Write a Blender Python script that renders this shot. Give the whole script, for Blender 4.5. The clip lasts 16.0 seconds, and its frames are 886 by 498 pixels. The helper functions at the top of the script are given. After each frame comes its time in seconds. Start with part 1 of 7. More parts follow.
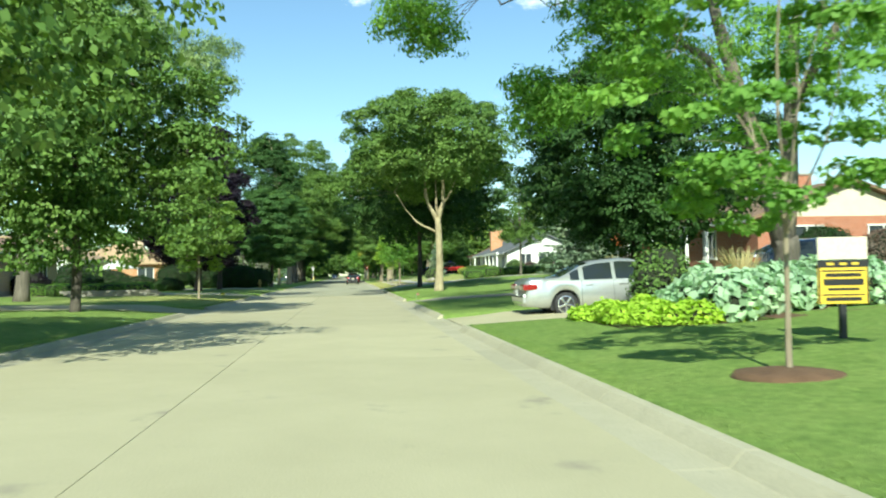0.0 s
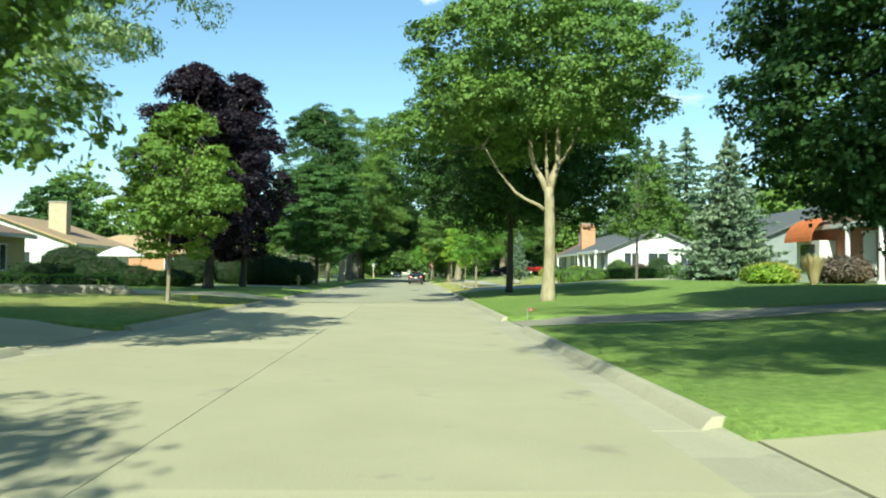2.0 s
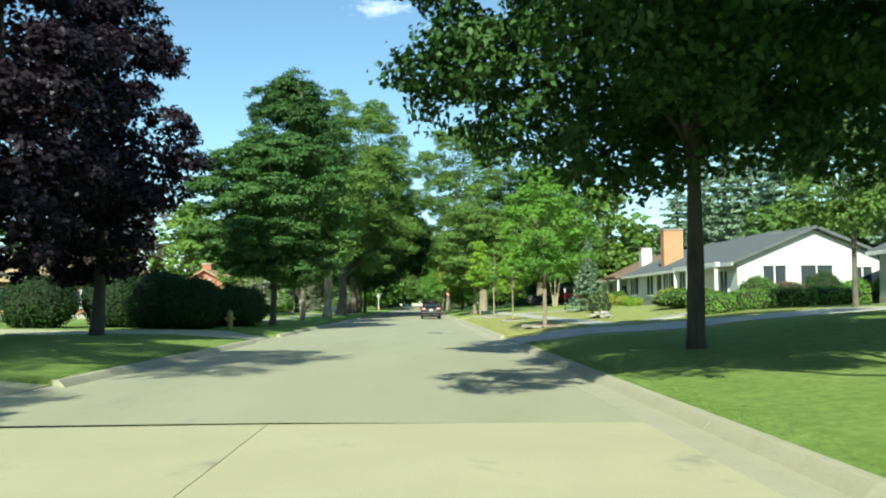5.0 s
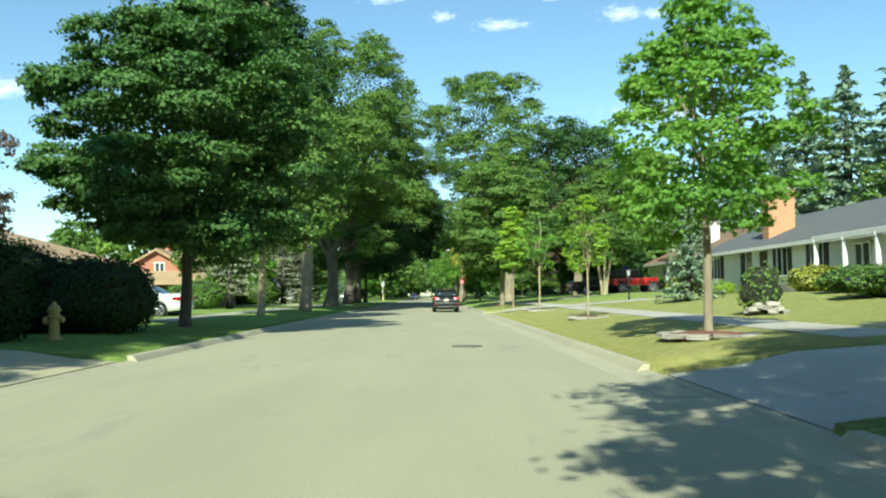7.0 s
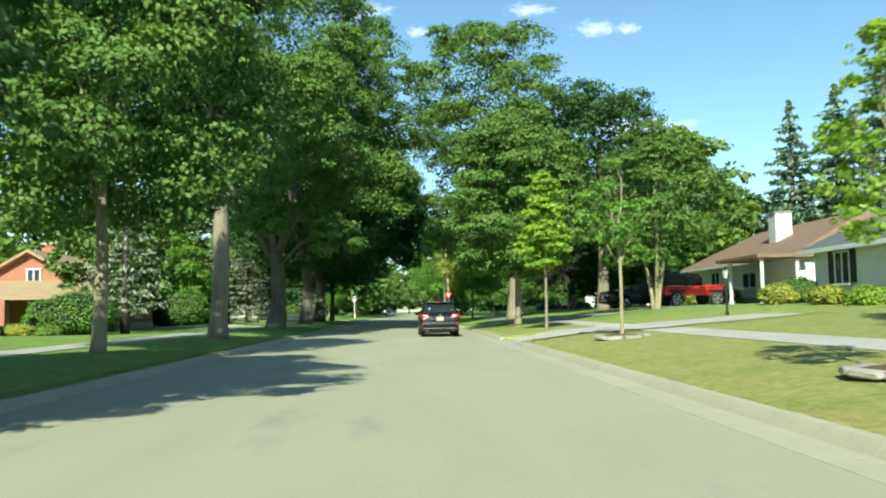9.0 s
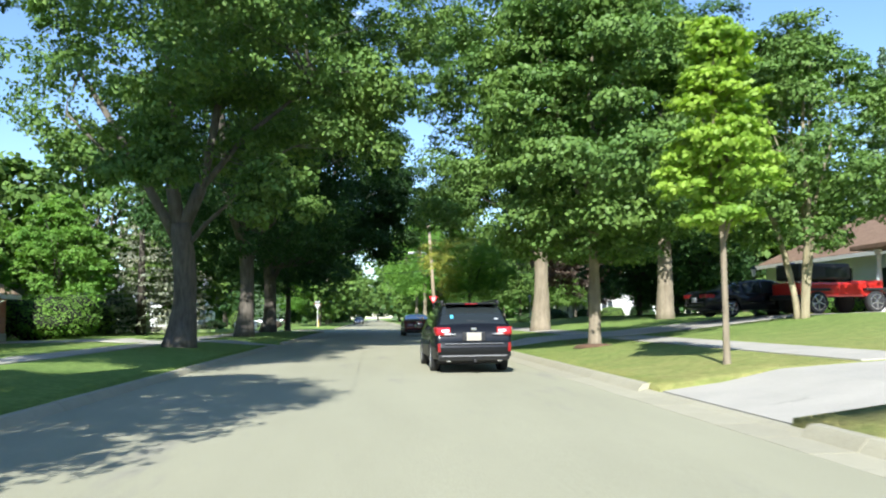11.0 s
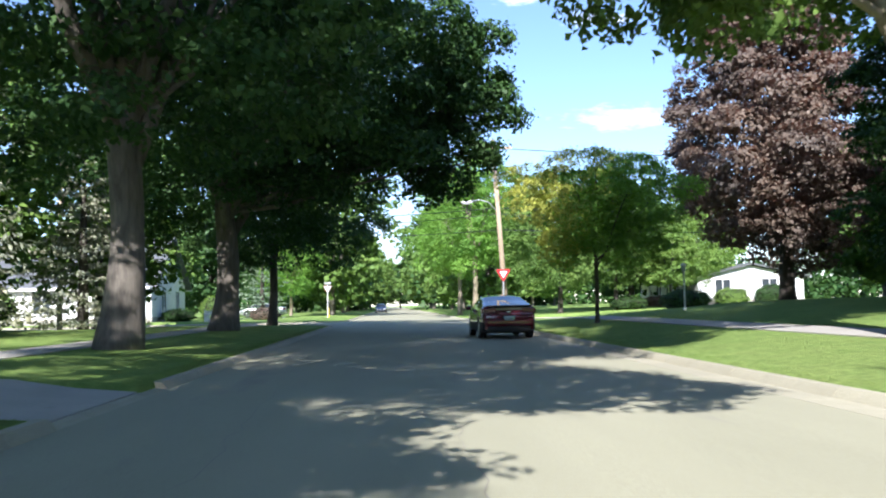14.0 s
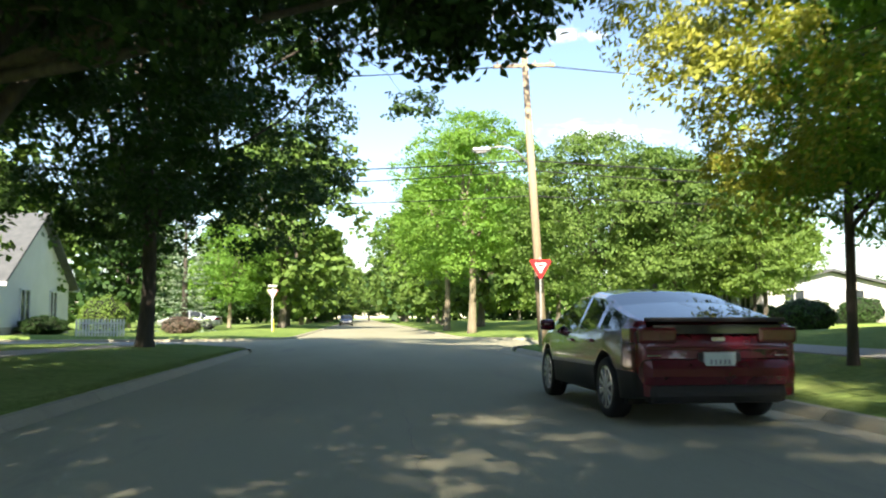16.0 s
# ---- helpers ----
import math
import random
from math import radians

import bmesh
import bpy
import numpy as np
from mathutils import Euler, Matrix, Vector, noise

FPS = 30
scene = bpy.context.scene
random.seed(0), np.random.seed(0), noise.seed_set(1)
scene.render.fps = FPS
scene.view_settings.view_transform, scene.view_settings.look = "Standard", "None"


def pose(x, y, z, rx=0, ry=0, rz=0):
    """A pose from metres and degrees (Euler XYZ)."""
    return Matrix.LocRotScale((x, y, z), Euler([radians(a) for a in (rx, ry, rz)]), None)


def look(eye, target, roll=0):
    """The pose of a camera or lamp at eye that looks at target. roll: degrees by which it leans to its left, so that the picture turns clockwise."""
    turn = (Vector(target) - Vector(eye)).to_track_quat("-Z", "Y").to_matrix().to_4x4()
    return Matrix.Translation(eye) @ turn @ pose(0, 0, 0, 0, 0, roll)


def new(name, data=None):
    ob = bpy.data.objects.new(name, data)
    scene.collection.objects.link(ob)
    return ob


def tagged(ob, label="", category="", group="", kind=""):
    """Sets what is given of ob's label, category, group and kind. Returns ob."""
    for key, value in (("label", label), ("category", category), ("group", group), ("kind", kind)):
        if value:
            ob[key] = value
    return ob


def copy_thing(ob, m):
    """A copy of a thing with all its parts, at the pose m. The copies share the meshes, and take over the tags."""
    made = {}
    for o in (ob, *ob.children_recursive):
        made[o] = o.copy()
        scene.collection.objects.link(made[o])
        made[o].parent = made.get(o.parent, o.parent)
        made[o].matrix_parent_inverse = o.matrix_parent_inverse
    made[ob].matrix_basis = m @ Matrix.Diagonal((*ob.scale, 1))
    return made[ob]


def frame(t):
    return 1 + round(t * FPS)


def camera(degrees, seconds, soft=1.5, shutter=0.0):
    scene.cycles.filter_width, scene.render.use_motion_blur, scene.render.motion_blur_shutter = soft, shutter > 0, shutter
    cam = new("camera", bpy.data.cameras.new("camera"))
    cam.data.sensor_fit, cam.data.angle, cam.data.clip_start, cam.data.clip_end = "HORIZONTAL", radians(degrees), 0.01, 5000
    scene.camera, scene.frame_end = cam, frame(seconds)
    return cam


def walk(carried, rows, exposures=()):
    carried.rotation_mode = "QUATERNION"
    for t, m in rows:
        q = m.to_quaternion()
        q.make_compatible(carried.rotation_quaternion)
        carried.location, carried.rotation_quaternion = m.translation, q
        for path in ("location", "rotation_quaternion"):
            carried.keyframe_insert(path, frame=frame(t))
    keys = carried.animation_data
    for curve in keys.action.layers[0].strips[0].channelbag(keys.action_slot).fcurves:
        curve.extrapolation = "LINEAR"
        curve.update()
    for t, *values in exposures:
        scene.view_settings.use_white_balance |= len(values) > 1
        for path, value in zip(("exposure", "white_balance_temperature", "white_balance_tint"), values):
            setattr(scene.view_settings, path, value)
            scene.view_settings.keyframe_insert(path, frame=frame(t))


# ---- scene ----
cam = camera(54.8, 16.0, soft=2.0, shutter=0.2)
PATH = [
    (0, (1.775, 0.544, 1.329), (1.995, 2.531, 1.385), -1.1),
    (0.5, (1.828, 4.962, 1.325), (2.018, 6.951, 1.405), 1.3),
    (1, (1.865, 9.352, 1.317), (2.03, 11.344, 1.399), 0.7),
    (1.5, (1.886, 13.704, 1.298), (2.041, 15.696, 1.381), 0.4),
    (2, (1.889, 18.047, 1.265), (1.96, 20.045, 1.323), 0.6),
    (2.5, (1.878, 22.417, 1.237), (1.961, 24.412, 1.346), 1.0),
    (3, (1.851, 26.823, 1.218), (1.901, 28.82, 1.309), 0.2),
    (3.5, (1.789, 31.267, 1.229), (1.849, 33.262, 1.359), 0.4),
    (4, (1.707, 35.763, 1.256), (1.72, 37.759, 1.388), 0.4),
    (4.2, (1.679, 37.563, 1.259), (1.694, 39.558, 1.397), -0.1),
    (6.3, (1.421, 56.444, 1.144), (1.501, 58.439, 1.256), 0.1),
    (6.5, (1.395, 58.238, 1.141), (1.447, 60.234, 1.253), -0.3),
    (7, (1.326, 62.726, 1.143), (1.356, 64.723, 1.249), -0.6),
    (7.5, (1.235, 67.246, 1.151), (1.283, 69.243, 1.258), 1.0),
    (8, (1.15, 71.809, 1.145), (1.164, 73.803, 1.29), 0.3),
    (8.5, (1.066, 76.333, 1.14), (1.099, 78.327, 1.294), 0.1),
    (9, (0.922, 80.902, 1.119), (1.009, 82.895, 1.262), -1.1),
    (9.2, (0.855, 82.728, 1.117), (0.955, 84.722, 1.239), -0.6),
    (11.3, (0.135, 101.78, 1.182), (0.3, 103.767, 1.343), -0.9),
    (11.5, (0.054, 103.588, 1.182), (0.187, 105.578, 1.339), -0.3),
    (12, (-0.158, 108.1, 1.169), (-0.067, 110.094, 1.304), -0.3),
    (12.5, (-0.352, 112.637, 1.157), (-0.275, 114.631, 1.289), 0.2),
    (13, (-0.502, 117.222, 1.146), (-0.416, 119.217, 1.274), -0.8),
    (13.5, (-0.607, 121.863, 1.136), (-0.497, 123.856, 1.266), -1.5),
    (14, (-0.652, 126.548, 1.131), (-0.534, 128.541, 1.261), -1.1),
    (14.5, (-0.677, 131.249, 1.136), (-0.549, 133.24, 1.278), -1.1),
    (15, (-0.655, 136.007, 1.124), (-0.521, 137.996, 1.284), -0.9),
    (15.3, (-0.614, 138.855, 1.119), (-0.485, 140.844, 1.293), -0.0),
    (15.5, (-0.581, 140.74, 1.115), (-0.456, 142.729, 1.287), 0.1),
    (16, (-0.501, 145.4, 1.08), (-0.313, 147.384, 1.24), -0.1),
]
EXPOSURES = [(0.0, 0.84, 5900, -10), (9.2, 0.84, 5900, -10), (11.3, 1.12, 5450, 13), (13.0, 1.20, 5150, 18), (14.5, 1.42, 5800, 17), (16.0, 1.55, 6700, 11)]
walk(cam, [(t, look(eye, target, roll)) for t, eye, target, roll in PATH], EXPOSURES)

# ---- world and sun ----
SUN_DIR = Vector((-0.26, -1.38, 1.0)).normalized()
world = bpy.data.worlds.new("sky")
scene.world = world
world.use_nodes = True
wn = world.node_tree
sky = wn.nodes.new("ShaderNodeTexSky")
sky.sky_type, sky.sun_disc = "NISHITA", False
sky.sun_elevation = math.asin(SUN_DIR.z)
sky.sun_rotation = math.atan2(SUN_DIR.x, SUN_DIR.y)
sky.air_density, sky.dust_density, sky.ozone_density = 1.0, 0.2, 1.4
bg = wn.nodes["Background"]
bg.inputs["Strength"].default_value = 0.095
wn.links.new(sky.outputs[0], bg.inputs["Color"])
sun = new("sun", bpy.data.lights.new("sun", "SUN"))
sun.data.energy, sun.data.angle, sun.data.color = 4.8, radians(0.55), (1.0, 0.91, 0.76)
sun.matrix_world = look(SUN_DIR * 100, (0, 0, 0))

# ---- materials ----
def shader(name):
    m = bpy.data.materials.new(name)
    m.use_nodes = True
    nt = m.node_tree
    return m, nt, nt.nodes["Principled BSDF"]


def ramp_node(nt, fac, stops):
    r = nt.nodes.new("ShaderNodeValToRGB")
    els = r.color_ramp.elements
    while len(els) < len(stops):
        els.new(0.5)
    for e, (p, c) in zip(els, stops):
        e.position, e.color = p, (*c, 1)
    nt.links.new(fac, r.inputs[0])
    return r.outputs[0]


def noise_node(nt, scale, detail=4, rough=0.6, stretch=(1, 1, 1), coords="Object"):
    tc = nt.nodes.new("ShaderNodeTexCoord")
    mp = nt.nodes.new("ShaderNodeMapping")
    mp.inputs["Scale"].default_value = stretch
    nt.links.new(tc.outputs[coords], mp.inputs[0])
    n = nt.nodes.new("ShaderNodeTexNoise")
    n.inputs["Scale"].default_value, n.inputs["Detail"].default_value, n.inputs["Roughness"].default_value = scale, detail, rough
    nt.links.new(mp.outputs[0], n.inputs[0])
    return n.outputs[0]


def mix_node(nt, fac, a, b, mode="MIX"):
    x = nt.nodes.new("ShaderNodeMix")
    x.data_type, x.blend_type = "RGBA", mode
    for sock, v in ((x.inputs[0], fac), (x.inputs[6], a), (x.inputs[7], b)):
        if isinstance(v, bpy.types.NodeSocket):
            nt.links.new(v, sock)
        elif isinstance(v, (int, float)):
            sock.default_value = v
        else:
            sock.default_value = (*v, 1)
    return x.outputs[2]


def bump_node(nt, height, strength, distance=0.02):
    b = nt.nodes.new("ShaderNodeBump")
    b.inputs["Strength"].default_value, b.inputs["Distance"].default_value = strength, distance
    nt.links.new(height, b.inputs["Height"])
    return b.outputs[0]


def surface(name, dark, light, scale=3.0, fine=40.0, rough=0.8, bump=0.4, depth=0.01, stretch=(1, 1, 1), metal=0.0, spots=None, vary=0.0, coat=0.0):
    """A two-scale mottled surface with fine relief; spots: (colour, scale, threshold) for stains; vary: tone change from piece to piece."""
    m, nt, b = shader(name)
    big = noise_node(nt, scale, 4, 0.6, stretch)
    small = noise_node(nt, fine, 3, 0.7, stretch)
    col = ramp_node(nt, big, [(0.3, dark), (0.7, light)])
    col = mix_node(nt, 0.35, col, ramp_node(nt, small, [(0.3, tuple(c * 0.62 for c in dark)), (0.7, tuple(min(1, c * 1.18) for c in light))]))
    if spots:
        s = noise_node(nt, spots[1], 5, 0.65, stretch)
        col = mix_node(nt, ramp_node(nt, s, [(spots[2], (0, 0, 0)), (min(1, spots[2] + 0.12), (0.8, 0.8, 0.8))]), col, spots[0])
    if vary:
        oi = nt.nodes.new("ShaderNodeObjectInfo")
        col = mix_node(nt, 1.0, col, ramp_node(nt, oi.outputs["Random"], [(0, (1 - vary,) * 3), (1, (1, 1, 1))]), "MULTIPLY")
    nt.links.new(col, b.inputs["Base Color"])
    b.inputs["Roughness"].default_value, b.inputs["Metallic"].default_value = rough, metal
    b.inputs["Coat Weight"].default_value = coat
    if bump:
        nt.links.new(bump_node(nt, small, bump, depth), b.inputs["Normal"])
    return m


def leaf(name, dark, light, glow, gloss=0.6, gain=1.3):
    """Leaves: tone changes from leaf to leaf and over the crown, light shines through."""
    dark, light = tuple(c * gain for c in dark), tuple(c * gain for c in light)
    m, nt, b = shader(name)
    geo = nt.nodes.new("ShaderNodeNewGeometry")
    col = ramp_node(nt, geo.outputs["Random Per Island"], [(0.0, tuple(0.6 * c + 0.4 * d for c, d in zip(dark, light))), (0.8, light), (1.0, tuple(c * 1.12 for c in light))])
    patch = noise_node(nt, 0.5, 3, 0.6)
    col = mix_node(nt, 1.0, col, ramp_node(nt, patch, [(0.3, (0.72, 0.80, 0.80)), (0.7, (1.12, 1.06, 0.9))]), "MULTIPLY")
    nt.links.new(col, b.inputs["Base Color"])
    b.inputs["Roughness"].default_value = gloss
    b.inputs["Specular IOR Level"].default_value = 0.14
    tr = nt.nodes.new("ShaderNodeBsdfTranslucent")
    nt.links.new(mix_node(nt, 1.0, col, glow, "MULTIPLY"), tr.inputs[0])
    add = nt.nodes.new("ShaderNodeAddShader")
    nt.links.new(b.outputs[0], add.inputs[0])
    nt.links.new(tr.outputs[0], add.inputs[1])
    nt.links.new(add.outputs[0], nt.nodes["Material Output"].inputs[0])
    return m


def plain(name, col, rough=0.5, metal=0.0, coat=0.0, grime=0.12):
    """Paint, plastic or metal with a little uneven grime."""
    m, nt, b = shader(name)
    n = noise_node(nt, 6.0, 5, 0.65)
    nt.links.new(ramp_node(nt, n, [(0.3, tuple(c * (1 - grime) for c in col)), (0.7, col)]), b.inputs["Base Color"])
    b.inputs["Roughness"].default_value, b.inputs["Metallic"].default_value, b.inputs["Coat Weight"].default_value = rough, metal, coat
    b.inputs["Coat Roughness"].default_value = 0.04
    return m


def lawn_material():
    m, nt, b = shader("grass")
    big = noise_node(nt, 0.10, 5, 0.62)
    mid = noise_node(nt, 1.4, 5, 0.7)
    fine = noise_node(nt, 45, 3, 0.75)
    col = ramp_node(nt, big, [(0.30, (0.205, 0.320, 0.075)), (0.55, (0.265, 0.385, 0.098)), (0.75, (0.340, 0.410, 0.125))])
    col = mix_node(nt, 0.30, col, ramp_node(nt, mid, [(0.3, (0.140, 0.240, 0.050)), (0.7, (0.360, 0.405, 0.135))]))
    # dry, yellowed turf on the verge past the white house
    sx = nt.nodes.new("ShaderNodeSeparateXYZ")
    tc = nt.nodes.new("ShaderNodeTexCoord")
    nt.links.new(tc.outputs["Object"], sx.inputs[0])
    stretch_y = ramp_node(nt, range_node(nt, sx.outputs[1], 66, 128), [(0.0, (0, 0, 0)), (0.12, (1, 1, 1)), (0.70, (1, 1, 1)), (1.0, (0, 0, 0))])
    stretch_x = ramp_node(nt, range_node(nt, sx.outputs[0], 3, 26), [(0.0, (0, 0, 0)), (0.02, (1, 1, 1)), (0.5, (0.7, 0.7, 0.7)), (1.0, (0.1, 0.1, 0.1))])
    dry = mix_node(nt, 1.0, mix_node(nt, 1.0, stretch_y, stretch_x, "MULTIPLY"), ramp_node(nt, mid, [(0.25, (0.35, 0.35, 0.35)), (0.6, (1, 1, 1))]), "MULTIPLY")
    left_y = ramp_node(nt, range_node(nt, sx.outputs[1], 38, 54), [(0.0, (0, 0, 0)), (0.2, (1, 1, 1)), (0.8, (1, 1, 1)), (1.0, (0, 0, 0))])
    left_x = ramp_node(nt, range_node(nt, sx.outputs[0], -16, -3.8), [(0.0, (0, 0, 0)), (0.5, (0.7, 0.7, 0.7)), (1.0, (0.8, 0.8, 0.8))])
    left_x = mix_node(nt, 1.0, left_x, ramp_node(nt, range_node(nt, sx.outputs[0], -4, 4), [(0.0, (1, 1, 1)), (0.1, (0, 0, 0))]), "MULTIPLY")
    left = mix_node(nt, 1.0, mix_node(nt, 1.0, left_y, left_x, "MULTIPLY"), ramp_node(nt, mid, [(0.3, (0.15, 0.15, 0.15)), (0.6, (1, 1, 1))]), "MULTIPLY")
    dry = mix_node(nt, 1.0, dry, left, "ADD")
    col = mix_node(nt, dry, col, (0.46, 0.415, 0.155))
    col = mix_node(nt, 0.5, col, mix_node(nt, 1.0, col, ramp_node(nt, fine, [(0.3, (0.45, 0.45, 0.45)), (0.7, (1.45, 1.45, 1.45))]), "MULTIPLY"))
    tufts = noise_node(nt, 7.0, 4, 0.7)
    col = mix_node(nt, 1.0, col, ramp_node(nt, tufts, [(0.3, (0.68, 0.73, 0.66)), (0.7, (1.22, 1.18, 1.18))]), "MULTIPLY")
    nt.links.new(col, b.inputs["Base Color"])
    b.inputs["Roughness"].default_value = 0.9
    b.inputs["Specular IOR Level"].default_value = 0.1
    nt.links.new(bump_node(nt, fine, 0.9, 0.05), b.inputs["Normal"])
    return m


def range_node(nt, value, lo, hi):
    r = nt.nodes.new("ShaderNodeMapRange")
    nt.links.new(value, r.inputs[0])
    r.inputs[1].default_value, r.inputs[2].default_value = lo, hi
    return r.outputs[0]


def bark(name, dark, light):
    m, nt, b = shader(name)
    ridges = noise_node(nt, 9, 5, 0.7, (1, 1, 0.16))
    broad = noise_node(nt, 1.6, 4, 0.6, (1, 1, 0.5))
    col = ramp_node(nt, ridges, [(0.32, dark), (0.62, light)])
    col = mix_node(nt, 0.4, col, ramp_node(nt, broad, [(0.3, tuple(c * 0.6 for c in dark)), (0.7, light)]))
    nt.links.new(col, b.inputs["Base Color"])
    b.inputs["Roughness"].default_value = 0.92
    nt.links.new(bump_node(nt, ridges, 0.9, 0.05), b.inputs["Normal"])
    return m


def glass(name, tint=(0.02, 0.025, 0.025)):
    m, nt, b = shader(name)
    b.inputs["Base Color"].default_value = (*tint, 1)
    b.inputs["Roughness"].default_value = 0.03
    b.inputs["Specular IOR Level"].default_value = 0.5
    b.inputs["Coat Weight"].default_value = 0.3
    return m


def lamp_glow(name, col, strength):
    m, nt, b = shader(name)
    b.inputs["Base Color"].default_value = (*col, 1)
    b.inputs["Emission Color"].default_value = (*col, 1)
    b.inputs["Emission Strength"].default_value = strength
    b.inputs["Roughness"].default_value = 0.15
    return m


GRASS = lawn_material()
CONCRETE = surface("old_concrete", (0.41, 0.375, 0.235), (0.50, 0.46, 0.295), 0.55, 60, 0.85, 0.25, 0.004, spots=((0.27, 0.245, 0.19), 0.8, 0.60), vary=0.10)
KERB = surface("kerb_concrete", (0.38, 0.352, 0.245), (0.485, 0.45, 0.32), 1.2, 50, 0.85, 0.3, 0.005, spots=((0.22, 0.20, 0.16), 1.6, 0.58), vary=0.14)
ROADTOP = surface("worn_asphalt", (0.32, 0.307, 0.205), (0.395, 0.378, 0.255), 0.35, 90, 0.88, 0.35, 0.004, stretch=(1.6, 0.35, 1), spots=((0.27, 0.255, 0.205), 0.5, 0.60))
WALKWAY = surface("path_concrete", (0.40, 0.375, 0.315), (0.52, 0.485, 0.41), 0.9, 60, 0.85, 0.25, 0.004, spots=((0.28, 0.26, 0.21), 1.5, 0.62), vary=0.12)
GREYDRIVE = surface("grey_concrete", (0.22, 0.205, 0.155), (0.30, 0.28, 0.21), 0.8, 70, 0.9, 0.4, 0.005, spots=((0.14, 0.13, 0.11), 1.2, 0.58))
FAINT = surface("faint_crack", (0.25, 0.235, 0.18), (0.33, 0.31, 0.24), 3, 60, 0.85, 0.2, 0.003)
TARSEAM = surface("tar_seam", (0.16, 0.15, 0.13), (0.25, 0.235, 0.20), 3, 60, 0.8, 0.2, 0.003)
SOIL = surface("mulch", (0.10, 0.055, 0.03), (0.20, 0.115, 0.065), 4, 50, 0.95, 0.9, 0.03)
STONE = surface("field_stone", (0.33, 0.30, 0.25), (0.52, 0.48, 0.41), 3, 30, 0.85, 0.6, 0.02, vary=0.3)
BARK_GREY = bark("bark_grey", (0.070, 0.060, 0.047), (0.200, 0.175, 0.138))
BARK_PALE = bark("bark_pale", (0.20, 0.168, 0.098), (0.47, 0.40, 0.25))
BARK_DARK = bark("bark_dark", (0.040, 0.034, 0.028), (0.115, 0.098, 0.078))
BARK_TAN = bark("bark_tan", (0.19, 0.155, 0.10), (0.34, 0.285, 0.20))
LEAF_HORN = leaf("leaves_hornbeam", (0.027, 0.058, 0.020), (0.058, 0.108, 0.032), (0.35, 0.42, 0.15), 0.5, 1.3)
LEAF_MAPLE = leaf("leaves_maple", (0.036, 0.070, 0.018), (0.086, 0.135, 0.034), (0.34, 0.40, 0.13), 0.5, 1.5)
# dark green, with the dense canopy's shade on the old street maples put in
LEAF_DEEP = leaf("leaves_deep_green", (0.021, 0.053, 0.017), (0.050, 0.096, 0.029), (0.26, 0.31, 0.12), 0.5, 1.1)
LEAF_BRIGHT = leaf("leaves_bright_green", (0.052, 0.112, 0.022), (0.106, 0.182, 0.038), (0.85, 0.9, 0.25))
LEAF_YELLOW = leaf("leaves_yellow_green", (0.105, 0.175, 0.022), (0.185, 0.260, 0.040), (0.8, 0.85, 0.25), 0.45, 1.15)
LEAF_OLIVE = leaf("leaves_olive", (0.058, 0.105, 0.024), (0.115, 0.170, 0.045), (0.8, 0.8, 0.25))
LEAF_GOLD = leaf("leaves_gold", (0.170, 0.200, 0.040), (0.285, 0.290, 0.065), (0.6, 0.6, 0.2), 0.45, 1.1)
LEAF_SILVER = leaf("leaves_silver_green", (0.070, 0.110, 0.050), (0.165, 0.205, 0.105), (0.7, 0.8, 0.4))
LEAF_PURPLE = leaf("leaves_purple", (0.012, 0.010, 0.016), (0.026, 0.019, 0.029), (0.35, 0.15, 0.2), 0.4, 1.0)
LEAF_COPPER = leaf("leaves_copper", (0.080, 0.062, 0.054), (0.155, 0.122, 0.104), (0.6, 0.35, 0.3), 0.5, 1.0)
NEEDLE_BLUE = leaf("needles_blue", (0.085, 0.122, 0.082), (0.180, 0.222, 0.158), (0.2, 0.3, 0.2), 0.75)
NEEDLE_GREY = leaf("needles_grey", (0.120, 0.128, 0.095), (0.235, 0.240, 0.185), (0.25, 0.28, 0.2), 0.75)
# green lightened and greyed: distance haze is mixed into the needle colour
NEEDLE_HAZED = leaf("needles_hazed", (0.088, 0.128, 0.096), (0.170, 0.220, 0.170), (0.2, 0.3, 0.15), 0.6)
LEAF_YEW = leaf("leaves_yew", (0.016, 0.036, 0.012), (0.028, 0.058, 0.018), (0.3, 0.4, 0.15), 0.85, 1.0)
HOSTA_LIME = leaf("leaves_lime", (0.13, 0.21, 0.022), (0.245, 0.335, 0.040), (0.7, 0.75, 0.2))
HOSTA_GREY = leaf("leaves_grey_blue", (0.12, 0.19, 0.12), (0.26, 0.34, 0.24), (0.5, 0.6, 0.4))
CORE = surface("dark_core", (0.012, 0.018, 0.008), (0.035, 0.042, 0.020), 8, 40, 0.95, 0.8, 0.05)
RUBBER = surface("rubber", (0.015, 0.015, 0.016), (0.03, 0.03, 0.031), 6, 50, 0.75, 0.2, 0.003)
BLACKTRIM = plain("black_trim", (0.016, 0.016, 0.017), 0.5)
CHROME = plain("alloy", (0.62, 0.62, 0.63), 0.25, 0.9)
CARGLASS = glass("car_glass")
PANE = glass("window_glass", (0.05, 0.06, 0.065))
REDLAMP = plain("red_lens", (0.26, 0.010, 0.012), 0.12, 0, 0.8)
REDLIT = lamp_glow("red_lens_lit", (0.80, 0.02, 0.03), 0.35)
WHITELIT = lamp_glow("clear_lens_lit", (1.0, 0.62, 0.60), 1.0)
CLEARLAMP = plain("clear_lens", (0.6, 0.6, 0.58), 0.08, 0.2, 0.8)
DARKLENS = plain("dark_red_lens", (0.085, 0.005, 0.012), 0.15, 0, 0.5)
